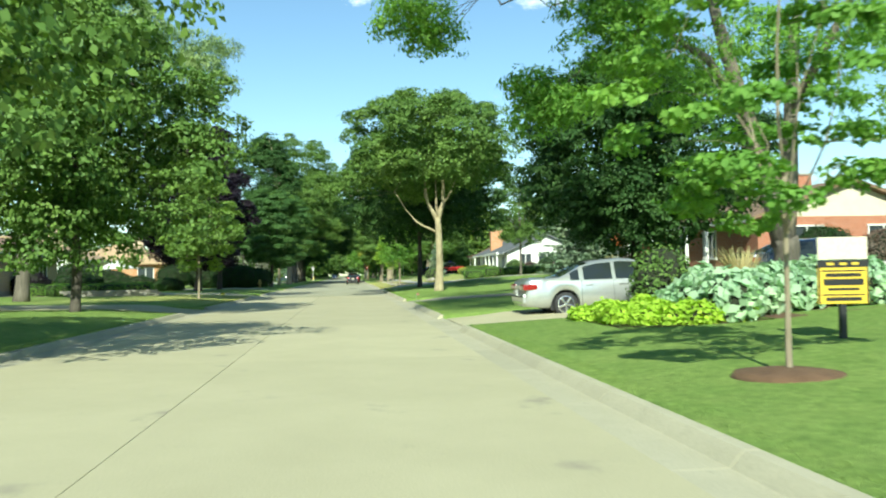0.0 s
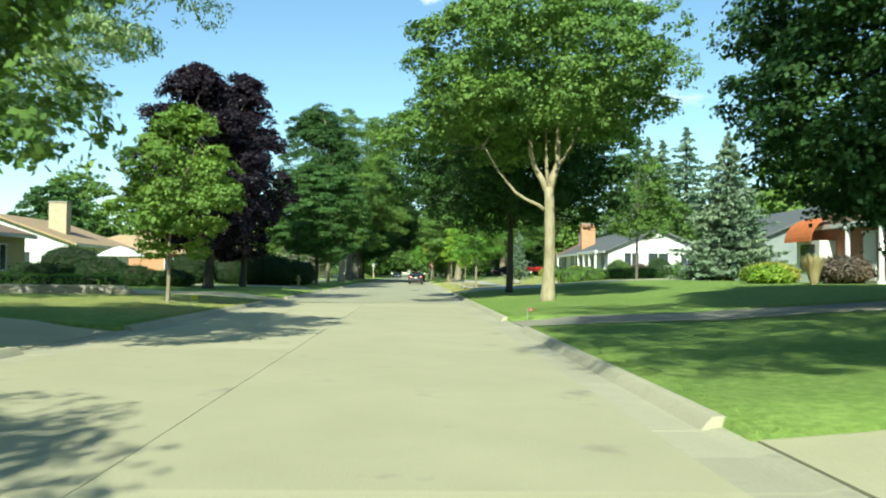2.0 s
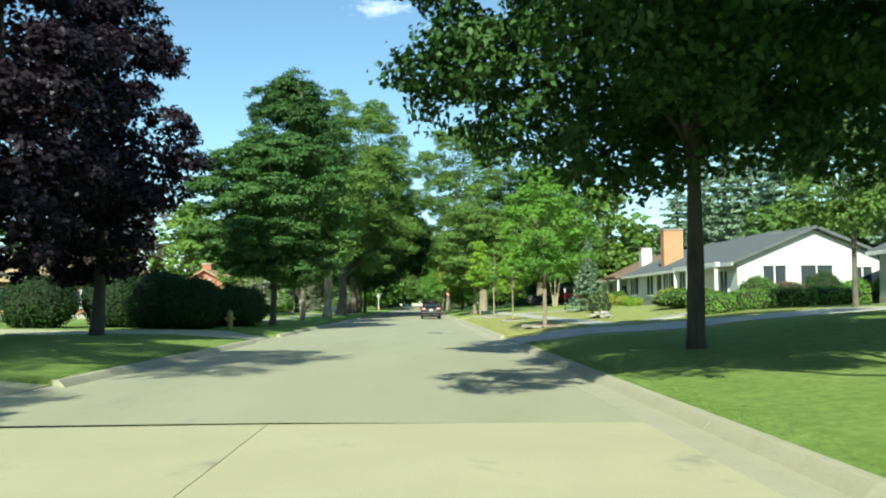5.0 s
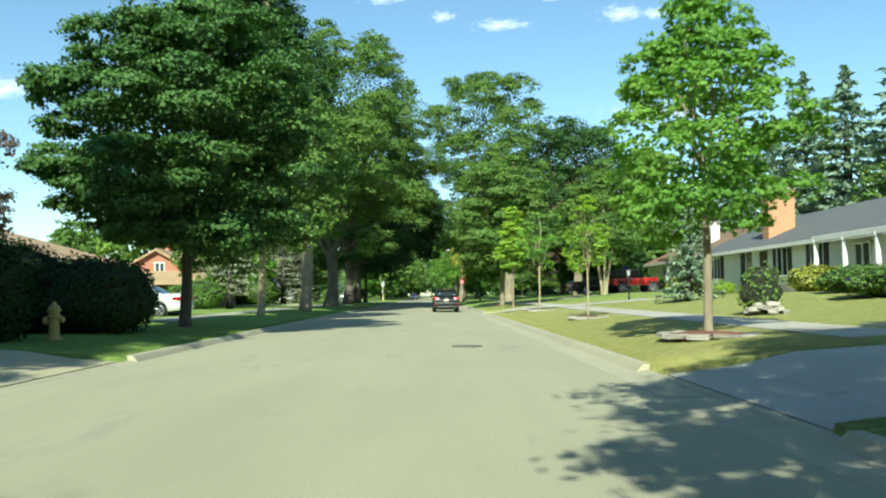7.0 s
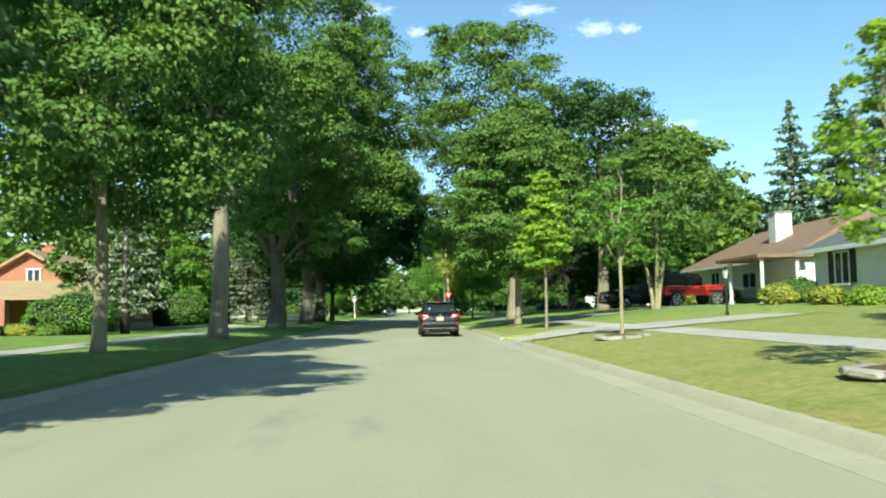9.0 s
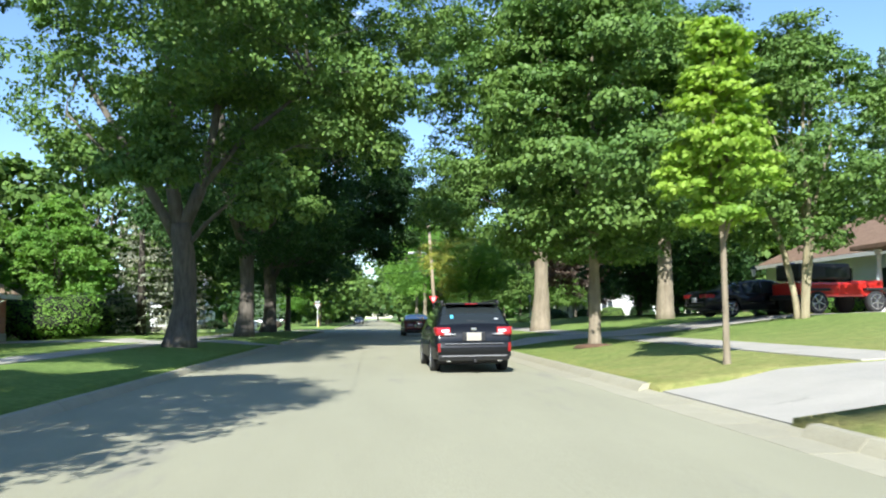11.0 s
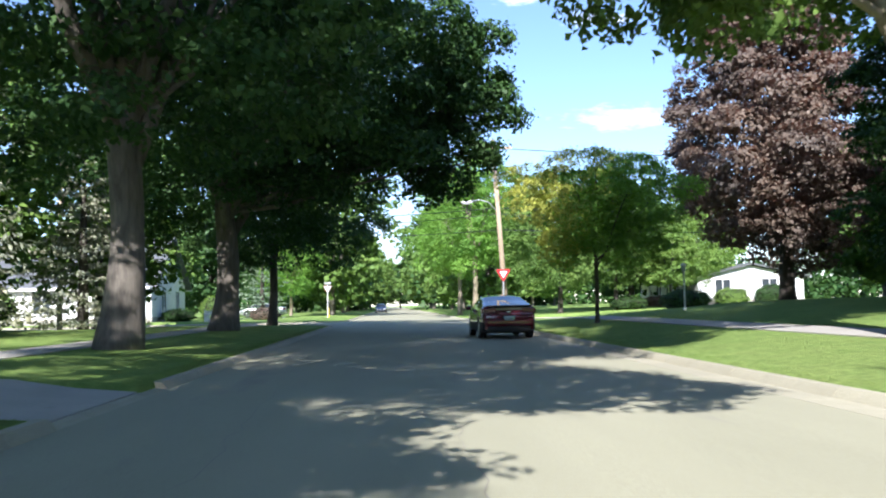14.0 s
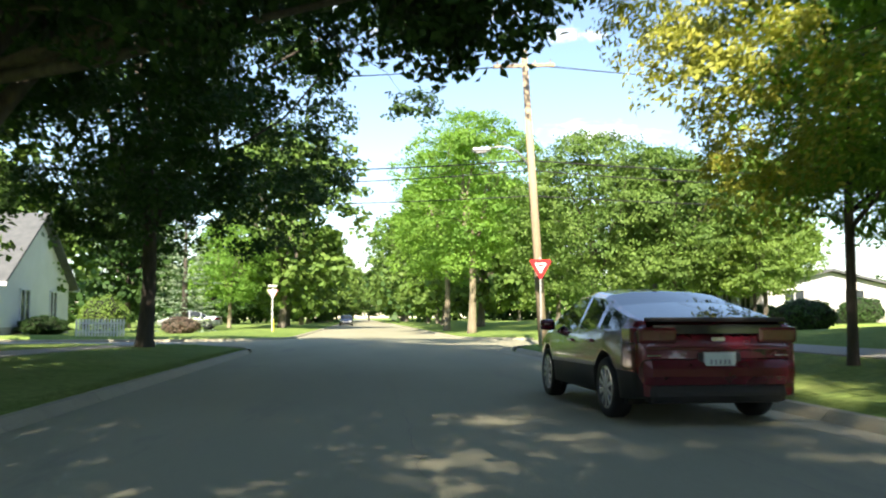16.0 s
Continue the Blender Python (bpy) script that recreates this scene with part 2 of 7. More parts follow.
WHITEPAINT = surface("white_paint", (0.70, 0.69, 0.65), (0.80, 0.79, 0.76), 1.2, 30, 0.6, 0.1, 0.003)
GREYPAINT = surface("grey_green_paint", (0.20, 0.225, 0.215), (0.27, 0.295, 0.28), 1.2, 30, 0.7, 0.1, 0.003)
CREAM = surface("cream_siding", (0.58, 0.52, 0.40), (0.68, 0.62, 0.49), 1.2, 30, 0.7, 0.1, 0.003)
SHINGLE_BROWN = surface("brown_shingle", (0.17, 0.105, 0.065), (0.29, 0.19, 0.125), 2.5, 22, 0.9, 0.8, 0.02, stretch=(1, 1, 1.2))
SHINGLE_GREY = surface("grey_shingle", (0.085, 0.092, 0.095), (0.155, 0.16, 0.16), 2.5, 22, 0.9, 0.8, 0.02, stretch=(1, 1, 1.2))
SHINGLE_TAN = surface("tan_shingle", (0.33, 0.225, 0.125), (0.46, 0.33, 0.20), 2.5, 22, 0.9, 0.8, 0.02, stretch=(1, 1, 1.2))
POLEWOOD = surface("weathered_pole", (0.36, 0.275, 0.18), (0.54, 0.43, 0.29), 3, 30, 0.85, 0.6, 0.01, stretch=(1, 1, 0.1))
STEEL = plain("galvanised_steel", (0.50, 0.51, 0.50), 0.45, 0.7)
YELLOWPAINT = plain("yellow_paint", (0.66, 0.46, 0.04), 0.5)
# yellow muted in the colour itself for the shade the hydrant stands in
HYDRANT = plain("shaded_yellow_paint", (0.42, 0.35, 0.12), 0.7, grime=0.4)
REDSIGN = plain("red_sign_sheet", (0.62, 0.025, 0.03), 0.4)
WHITESIGN = plain("white_sign_sheet", (0.80, 0.80, 0.78), 0.4)
BLACKINK = plain("black_ink", (0.012, 0.012, 0.012), 0.6)
AWNING = surface("orange_canvas", (0.50, 0.13, 0.035), (0.66, 0.20, 0.06), 2, 40, 0.85, 0.3, 0.004)


def brick_material(name, a, b_, mortar):
    m, nt, b = shader(name)
    tc = nt.nodes.new("ShaderNodeTexCoord")
    sep = nt.nodes.new("ShaderNodeSeparateXYZ")
    nt.links.new(tc.outputs["Object"], sep.inputs[0])
    along = nt.nodes.new("ShaderNodeMath")
    nt.links.new(sep.outputs[0], along.inputs[0])
    nt.links.new(sep.outputs[1], along.inputs[1])
    cmb = nt.nodes.new("ShaderNodeCombineXYZ")
    nt.links.new(along.outputs[0], cmb.inputs[0])
    nt.links.new(sep.outputs[2], cmb.inputs[1])
    br = nt.nodes.new("ShaderNodeTexBrick")
    nt.links.new(cmb.outputs[0], br.inputs["Vector"])
    br.inputs["Scale"].default_value = 1.0
    br.inputs["Brick Width"].default_value, br.inputs["Row Height"].default_value, br.inputs["Mortar Size"].default_value = 0.21, 0.075, 0.006
    br.inputs["Color1"].default_value, br.inputs["Color2"].default_value, br.inputs["Mortar"].default_value = (*a, 1), (*b_, 1), (*mortar, 1)
    col = mix_node(nt, 0.35, br.outputs[0], ramp_node(nt, noise_node(nt, 3, 5, 0.7), [(0.3, a), (0.7, b_)]))
    nt.links.new(col, b.inputs["Base Color"])
    b.inputs["Roughness"].default_value = 0.9
    nt.links.new(bump_node(nt, br.outputs[1], -0.12, 0.01), b.inputs["Normal"])
    return m


BRICK_RED = brick_material("red_brick", (0.30, 0.105, 0.055), (0.40, 0.155, 0.085), (0.42, 0.38, 0.32))
BRICK_ORANGE = brick_material("orange_brick", (0.42, 0.19, 0.085), (0.53, 0.27, 0.13), (0.48, 0.42, 0.34))
BRICK_TAN = brick_material("tan_brick", (0.42, 0.32, 0.20), (0.52, 0.41, 0.27), (0.5, 0.45, 0.38))

# ---- mesh helpers ----
def part(name, bm, material, parent=None, label="", smooth=False):
    """Links a bmesh as one mesh object under a thing or a part."""
    me = bpy.data.meshes.new(name)
    if smooth:
        for f in bm.faces:
            f.smooth = True
    bm.to_mesh(me)
    bm.free()
    me.materials.append(material)
    ob = new(name, me)
    ob.parent = parent
    return tagged(ob, label)


def sharing(name, me, parent, m):
    """One more piece on shared mesh data."""
    ob = new(name, me)
    ob.parent = parent
    ob.matrix_basis = m
    return ob


def thing(name, m, label, category, group="", kind=""):
    ob = new(name)
    ob.matrix_basis = m
    ob.empty_display_size = 0.2
    return tagged(ob, label, category, group, kind)


def fast_mesh(name, verts, quads, material):
    """A mesh from numpy arrays; quads: n x 4 (or n x 3) indices."""
    me = bpy.data.meshes.new(name)
    n, k = quads.shape
    me.vertices.add(len(verts))
    me.vertices.foreach_set("co", np.asarray(verts, np.float32).ravel())
    me.loops.add(n * k)
    me.loops.foreach_set("vertex_index", quads.astype(np.int32).ravel())
    me.polygons.add(n)
    me.polygons.foreach_set("loop_start", np.arange(0, n * k, k, dtype=np.int32))
    me.update(calc_edges=True)
    me.materials.append(material)
    return me


def box(bm, cx, cy, cz, sx, sy, sz, bevel=0.0, turn=None):
    """A box by centre and size, its edges bevelled."""
    m = Matrix.Translation((cx, cy, cz)) @ (turn or Matrix()) @ Matrix.Diagonal((sx, sy, sz, 1))
    made = bmesh.ops.create_cube(bm, size=1, matrix=m)["verts"]
    if bevel:
        edges = list({e for v in made for e in v.link_edges})
        bmesh.ops.bevel(bm, geom=edges, offset=bevel, segments=2, affect="EDGES", profile=0.6)
    return bm


def tube(bm, pts, radii, sides=8, caps=True):
    """A tapered round tube along points."""
    rings, prev = [], None
    pts = [Vector(p) for p in pts]
    for i, p in enumerate(pts):
        d = (pts[min(i + 1, len(pts) - 1)] - pts[max(i - 1, 0)]).normalized()
        ref = prev if prev is not None else (Vector((1, 0, 0)) if abs(d.x) < 0.9 else Vector((0, 1, 0)))
        u = (ref - d * ref.dot(d)).normalized()
        v = d.cross(u)
        prev = u
        rings.append([bm.verts.new(p + (u * math.cos(a) + v * math.sin(a)) * radii[i]) for a in (k * math.tau / sides for k in range(sides))])
    for a, b in zip(rings, rings[1:]):
        for k in range(sides):
            bm.faces.new((a[k], a[(k + 1) % sides], b[(k + 1) % sides], b[k]))
    if caps:
        bm.faces.new(rings[0][::-1])
        bm.faces.new(rings[-1])
    return bm


def lathe(bm, profile, sides=16, m=None):
    """A body turned about z from (radius, height) pairs."""
    m = m or Matrix()
    rings = [[bm.verts.new(m @ Vector((max(r, 1e-4) * math.cos(k * math.tau / sides), max(r, 1e-4) * math.sin(k * math.tau / sides), z))) for k in range(sides)] for r, z in profile]
    for a, b in zip(rings, rings[1:]):
        for k in range(sides):
            bm.faces.new((a[k], a[(k + 1) % sides], b[(k + 1) % sides], b[k]))
    bm.faces.new(rings[0][::-1])
    bm.faces.new(rings[-1])
    return bm


def prism(bm, outline, axis_from, axis_to, place):
    """Pushes a 2D outline along a third axis; place(u, v, w) gives the point."""
    a = [bm.verts.new(place(u, v, axis_from)) for u, v in outline]
    b = [bm.verts.new(place(u, v, axis_to)) for u, v in outline]
    n = len(outline)
    for k in range(n):
        bm.faces.new((a[k], a[(k + 1) % n], b[(k + 1) % n], b[k]))
    bm.faces.new(a[::-1])
    bm.faces.new(b)
    bmesh.ops.recalc_face_normals(bm, faces=bm.faces)
    return bm

# ---- ground, road, kerbs, drives ----
KR, KL = 4.3, -3.9                      # faces of the kerbs
CROSS = (177.0, 185.5)                  # the crossing street
CORNER = 4.5                            # radius of its corners
# drives: side, from y, to y, far end x, material, name
DRIVES = [
    (1, 20.2, 24.4, 21.0, CONCRETE), (1, 37.2, 40.2, 24.0, GREYDRIVE), (1, 69.4, 74.2, 26.0, WALKWAY),
    (1, 107.5, 111.5, 13.5, WALKWAY), (1, 127.6, 132.4, 22.0, WALKWAY),
    (-1, 31.0, 35.5, -20.0, CONCRETE), (-1, 53.5, 58.0, -22.0, CONCRETE), (-1, 73.2, 77.6, -20.0, CONCRETE), (-1, 134.9, 138.3, -20.0, WALKWAY),
]


def lie(x, y):
    """Height of the natural ground at the verge and beyond."""
    if x > 0:
        near = min(1.0, max(0.0, (58 - y) / 16))
        h = float(np.interp(x, [4.45, 6.4, 9.0, 15.5, 25.0, 60.0], [0.11, 0.34, 0.47, 1.02, 1.18, 1.6]))
        h += near * (float(np.interp(x, [4.45, 6.4, 9.0, 15.5, 25.0, 60.0], [0.11, 0.21, 0.30, 0.75, 1.1, 1.6])) - h)
    else:
        h = float(np.interp(-x, [4.05, 6.5, 9.0, 30.0, 60.0], [0.11, 0.30, 0.33, 0.42, 0.6]))
    if y > 165:
        k = min(1, (y - 165) / 10)
        h = h * (1 - 0.45 * k)
    if abs(x) > 10:
        h += 0.05 * math.sin(x * 0.31 + y * 0.17) + 0.04 * math.sin(y * 0.23 - x * 0.11)
    return h


def on_road(x, y, grow=0.0):
    if KL - grow < x < KR + grow:
        return True
    if CROSS[0] - grow < y < CROSS[1] + grow:
        return True
    for kx, s in ((KR, 1), (KL, -1)):
        for ky, q in ((CROSS[0], -1), (CROSS[1], 1)):
            cx, cy = kx + s * CORNER, ky + q * CORNER
            if (x - kx) * s >= 0 and (x - cx) * s < 0 and (y - ky) * q >= 0 and (y - cy) * q < 0 and math.hypot(x - cx, y - cy) > CORNER - grow:
                return True
    return False


def in_drive(x, y):
    return any(a < y < b and (x - (KR if s > 0 else KL)) * s > -0.1 and (x - end) * s < 0 for s, a, b, end, _ in DRIVES)


def spread(points, lo, hi, step):
    out = sorted({round(v, 3) for v in [*points, *np.arange(lo, hi + step, step)]})
    return [v for i, v in enumerate(out) if i == 0 or v - out[i - 1] > 0.004]


def build_ground():
    xs = sorted({-600, -400, -250, -160, -110, *np.arange(-80, -20, 6).tolist(), *np.arange(-20, -10, 1.5).tolist(), *np.round(np.arange(-10, 10.2, 0.25), 3).tolist(),
                 *np.arange(11, 26, 1.0).tolist(), *np.arange(27, 80, 6).tolist(), 110, 160, 250, 400, 600, KR + 0.16, KR + 0.1, KL - 0.16, KL - 0.1})
    ys = sorted({-300, -150, -80, -50, *np.arange(-30, 168, 2.0).tolist(), *np.round(np.arange(168, 195, 0.25), 3).tolist(), *np.arange(196, 260, 4.0).tolist(),
                 280, 320, 380, 450, 600, 900, 1500, *[v + e for d in DRIVES for v in d[1:3] for e in (-0.01, 0.01)]})
    verts, faces = [], []
    for y in ys:
        for x in xs:
            low = on_road(x, y, 0.12) or in_drive(x, y)
            verts.append((x, y, -0.12 if low else lie(x, y)))
    w = len(xs)
    faces = np.array([(j * w + i, j * w + i + 1, (j + 1) * w + i + 1, (j + 1) * w + i) for j in range(len(ys) - 1) for i in range(w - 1)])
    ob = new("ground", fast_mesh("ground", np.array(verts), faces, GRASS))
    for p in ob.data.polygons:
        p.use_smooth = True
    tagged(ob, "mown green lawn, dry and yellowed along one verge", "lawn", kind="structure")


def build_road():
    ys = [-120, 50.2, 53.6, CROSS[0] - CORNER, *np.linspace(CROSS[0] - CORNER, CROSS[0], 10)[1:], CROSS[1], *np.linspace(CROSS[1], CROSS[1] + CORNER, 10)[1:], 700]
    road = thing("road", pose(0, 0, 0), "pale worn residential street of asphalt and concrete", "road", kind="structure")

    def reach(y):
        d = min(abs(y - CROSS[0]), abs(y - CROSS[1])) if not CROSS[0] < y < CROSS[1] else 0
        if d >= CORNER:
            return 0.0
        return CORNER - math.sqrt(max(0, CORNER ** 2 - (CORNER - d) ** 2))
    def sheet(name, ylist, mat, label, z=0.0):
        bm = bmesh.new()
        rows = []
        for y in ylist:
            k = reach(y) if y > 100 else 0
            xs = (KL - 0.14 - k, KL + 1.2, 0.2, KR - 1.2, KR + 0.14 + k)
            rows.append([bm.verts.new((x, y, z + (0.0 if abs(x) > 3 else 0.035 if abs(x) < 1 else 0.03))) for x in xs])
        for a, b in zip(rows, rows[1:]):
            for i in range(4):
                bm.faces.new((a[i], a[i + 1], b[i + 1], b[i]))
        part(name, bm, mat, road, label, smooth=True)
    sheet("asphalt", [y for y in ys if y >= 53.6], ROADTOP, "worn grey asphalt")
    bm = bmesh.new()
    for x0, x1 in ((-300, KL - 0.14 - CORNER), (KR + 0.14 + CORNER, 300)):
        vs = [bm.verts.new(p) for p in ((x0, CROSS[0] - 0.1, 0), (x1, CROSS[0] - 0.1, 0), (x1, CROSS[1] + 0.1, 0), (x0, CROSS[1] + 0.1, 0))]
        bm.faces.new(vs)
    part("cross_street", bm, WALKWAY, road, "pale concrete crossing street")
    # concrete slabs with open joints, before the asphalt begins
    bm = bmesh.new()
    vs = [bm.verts.new(p) for p in ((KL - 0.2, -120, -0.05), (KR + 0.2, -120, -0.05), (KR + 0.2, 53.6, -0.05), (KL - 0.2, 53.6, -0.05))]
    bm.faces.new(vs)
    part("road_bed", bm, TARSEAM, road)
    slab_mesh = {}
    def slab(x0, x1, y0, y1):
        key = (round(x1 - x0, 3), round(y1 - y0, 3))
        if key not in slab_mesh:
            bm = bmesh.new()
            box(bm, 0, 0, -0.06, x1 - x0, y1 - y0, 0.12, 0.008)
            me = bpy.data.meshes.new("slab")
            bm.to_mesh(me)
            bm.free()
            me.materials.append(CONCRETE)
            slab_mesh[key] = me
        rise = 0.018
        sharing("slab", slab_mesh[key], road, pose((x0 + x1) / 2, (y0 + y1) / 2, rise, random.uniform(-0.03, 0.03), (-1 if x0 > 0 else 1) * -0.25))
    y = -58.0
    while y < 50:
        end = y + 9.0
        for x0, x1 in ((KL + 0.45, 0.0), (0.006, KR - 0.45)):
            slab(x0, x1, y, end - 0.007)
        y += 9.0
    for x0, x1 in ((KL + 0.45, 0.0), (0.006, KR - 0.45)):
        slab(x0, x1, 50.0, 53.58)
    return road


def crack(points, width, parent, mat=None):
    """A tarred crack that wanders over the road."""
    bm = bmesh.new()
    rc = random.Random(int(points[0][1] * 10))
    line = []
    for (ax, ay), (bx, by) in zip(points, points[1:]):
        n = max(2, int(math.hypot(bx - ax, by - ay) / 0.35))
        line += [(ax + (bx - ax) * k / n + rc.uniform(-0.05, 0.05), ay + (by - ay) * k / n + rc.uniform(-0.05, 0.05)) for k in range(n)]
    top = lambda x: 0.0 + float(np.interp(abs(x), [0, 1, 3, 5], [0.036, 0.0345, 0.022, 0.004])) + 0.004
    rows = []
    for i, (x, y) in enumerate(line):
        (px, py), (qx, qy) = line[max(0, i - 1)], line[min(len(line) - 1, i + 1)]
        d = Vector((qx - px, qy - py, 0)).normalized()
        side = Vector((-d.y, d.x, 0)) * width * rc.uniform(0.3, 1.0)
        rows.append((bm.verts.new(Vector((x, y, top(x))) - side), bm.verts.new(Vector((x, y, top(x))) + side)))
    for a, b in zip(rows, rows[1:]):
        bm.faces.new((a[0], a[1], b[1], b[0]))
    part("crack", bm, mat or FAINT, parent)


def build_kerbs():
    """Kerb stones with their gutter pans, let down at the drives, bent round the corners."""
    kerb = thing("kerb", pose(0, 0, 0), "weathered concrete kerb with gutter along the street", "kerb", kind="structure")

    def stone(length, low):
        h = 0.03 if low else 0.115
        outline = [(-0.46, -0.1), (-0.46, 0.002), (-0.04, 0.003), (0.015, 0.012 if low else 0.07), (0.06, h), (0.17, h + 0.005), (0.18, -0.1)]
        bm = prism(bmesh.new(), outline, 0, length - 0.012, lambda u, v, w: (u, w, v))
        me = bpy.data.meshes.new("kerb_stone")
        bm.to_mesh(me)
        bm.free()
        me.materials.append(KERB)
        return me
    long_, low_ = stone(3.0, False), stone(1.0, True)
    half = stone(1.0, False)
    for side, kx in ((1, KR), (-1, KL)):
        cuts = sorted((a, b) for s, a, b, _, _ in DRIVES if s == side)
        for lo, hi in ((-30, CROSS[0] - CORNER), (CROSS[1] + CORNER, 300)):
            y = lo
            while y < hi - 0.5:
                drop = any(a - 0.4 < y + 0.5 < b + 0.4 for a, b in cuts)
                room = all(not (a - 0.4 < y + 3 and y < b + 0.4) for a, b in cuts) and y + 3 <= hi
                me, step = (low_, 1.0) if drop else (long_, 3.0) if room else (half, 1.0)
                m = pose(kx, y, random.uniform(-0.0015, 0.0015)) if side > 0 else pose(kx, y + step - 0.012, random.uniform(-0.0015, 0.0015), 0, 0, 180)
                sharing("kerb_stone", me, kerb, m)
                y += step
    for kx, s in ((KR, 1), (KL, -1)):
        for ky, q in ((CROSS[0], -1), (CROSS[1], 1)):
            cx, cy = kx + s * CORNER, ky + q * CORNER
            bm = bmesh.new()
            prof = [(CORNER + 0.2, -0.1), (CORNER + 0.2, 0.004), (CORNER, 0.01), (CORNER - 0.05, 0.115), (CORNER - 0.18, 0.12), (CORNER - 0.19, -0.1)]
            rings = [[bm.verts.new((cx - s * r * math.cos(a), cy - q * r * math.sin(a), z)) for r, z in prof] for a in np.linspace(0, math.pi / 2, 12)]
            for a, b in zip(rings, rings[1:]):
                for i in range(len(prof) - 1):
                    bm.faces.new((a[i], a[i + 1], b[i + 1], b[i]))
            bmesh.ops.recalc_face_normals(bm, faces=bm.faces)
            part("corner_kerb", bm, KERB, kerb)
            for x0, x1 in ((cx, s * 120),):
                bm = bmesh.new()
                box(bm, (x0 + x1) / 2, ky + q * 0.09, 0.0, abs(x1 - x0), 0.18, 0.24, 0.03)
                part("kerb_run", bm, KERB, kerb)


def follow(bm, x0, x1, y0, y1, lift, step=0.75, apron=0):
    """A thick strip that follows the ground; apron: side of the street to which it slopes down."""
    n = max(2, int(abs(x1 - x0) / step) + 1)
    k = max(2, int(abs(y1 - y0) / 2.0) + 1)
    def height(x, y):
        z = lie(x, y) + lift
        if apron:
            d = abs(x - (KR if apron > 0 else KL)) - 0.15
            z = z + (0.045 - z) * max(0, 1 - d / 1.6)
        return z
    top = [[bm.verts.new((x, y, height(x, y))) for x in np.linspace(x0, x1, n)] for y in np.linspace(y0, y1, k)]
    low = [[bm.verts.new(v.co - Vector((0, 0, 0.14))) for v in row] for row in top]
    for a, b, c, d in zip(top, top[1:], low, low[1:]):
        for i in range(n - 1):
            bm.faces.new((a[i], a[i + 1], b[i + 1], b[i]))
    for j in range(k - 1):
        for i in (0, n - 1):
            bm.faces.new((top[j][i], top[j + 1][i], low[j + 1][i], low[j][i]))
    for j in (0, k - 1):
        for i in range(n - 1):
            bm.faces.new((top[j][i], top[j][i + 1], low[j][i + 1], low[j][i]))
    bmesh.ops.recalc_face_normals(bm, faces=bm.faces)
    return bm


def build_paths():
    for s, a, b, end, mat in DRIVES:
        drive = thing("driveway", pose(0, 0, 0), "asphalt driveway sloping to the street" if mat is GREYDRIVE else "pale concrete driveway sloping to the street", "driveway", kind="structure")
        k = (KR if s > 0 else KL) + 0.19 * s
        n = max(1, round((abs(end - k)) / 4.5))
        for i in range(n):
            x0, x1 = k + (end - k) * i / n, k + (end - k) * (i + 1) / n - 0.015 * s
            part("slab", follow(bmesh.new(), x0, x1, a + 0.02, b - 0.02, 0.012, apron=s), mat, drive, smooth=False)
    for s, x0, x1, y0, y1 in ((1, 7.75, 9.0, 75.8, CROSS[0] - 1.5), (-1, -8.75, -7.55, 92.0, CROSS[0] - 1.5)):
        walk_ = thing("sidewalk", pose(0, 0, 0), "narrow concrete sidewalk of separate slabs across the lawns", "sidewalk", kind="structure")
        y = y0
        while y < y1:
            if not any(ss == s and a - 1.5 < y + 0.5 < b for ss, a, b, _, _ in DRIVES):
                part("slab", follow(bmesh.new(), x0, x1, y, y + 1.48, 0.022, step=1.3), WALKWAY, walk_)
            y += 1.5
    # front path of the white house, from the drive to its door
    walk_ = thing("garden_path", pose(0, 0, 0), "pale concrete garden path to the white house", "path", kind="structure")
    for i in range(12):
        part("slab", follow(bmesh.new(), 9.3 + i * 0.9, 10.17 + i * 0.9, 77.0 + i * 1.0, 78.6 + i * 1.0, 0.03), WALKWAY, walk_)


build_ground()
ROAD = build_road()
for pts in ([(-0.1, 112), (-0.1, 140), (0.0, 172)], [(-3.2, 60), (-1.0, 60.6), (1.5, 60.2), (3.9, 60.8)], [(-3.3, 96), (0.4, 96.8), (3.8, 96.2)], [(-3.3, 118.5), (0.2, 119.2), (2.0, 118.8)], [(-3.4, 149), (0.4, 149.6), (3.9, 149.2)], [(1.9, 140), (2.3, 150), (2.1, 168)], [(-2.2, 120), (-2.0, 133), (-2.4, 141)]):
    crack(pts, 0.006, ROAD)
crack([(-1.2, 35.4), (-1.6, 37.2), (-1.93, 38.5), (-1.85, 40.6), (-1.8, 42.2), (-2.1, 46.9)], 0.011, ROAD, TARSEAM)
build_kerbs()
build_paths()

# ---- trees and shrubs ----
def unit(a):
    return a / np.maximum(np.linalg.norm(a, axis=1, keepdims=True), 1e-6)


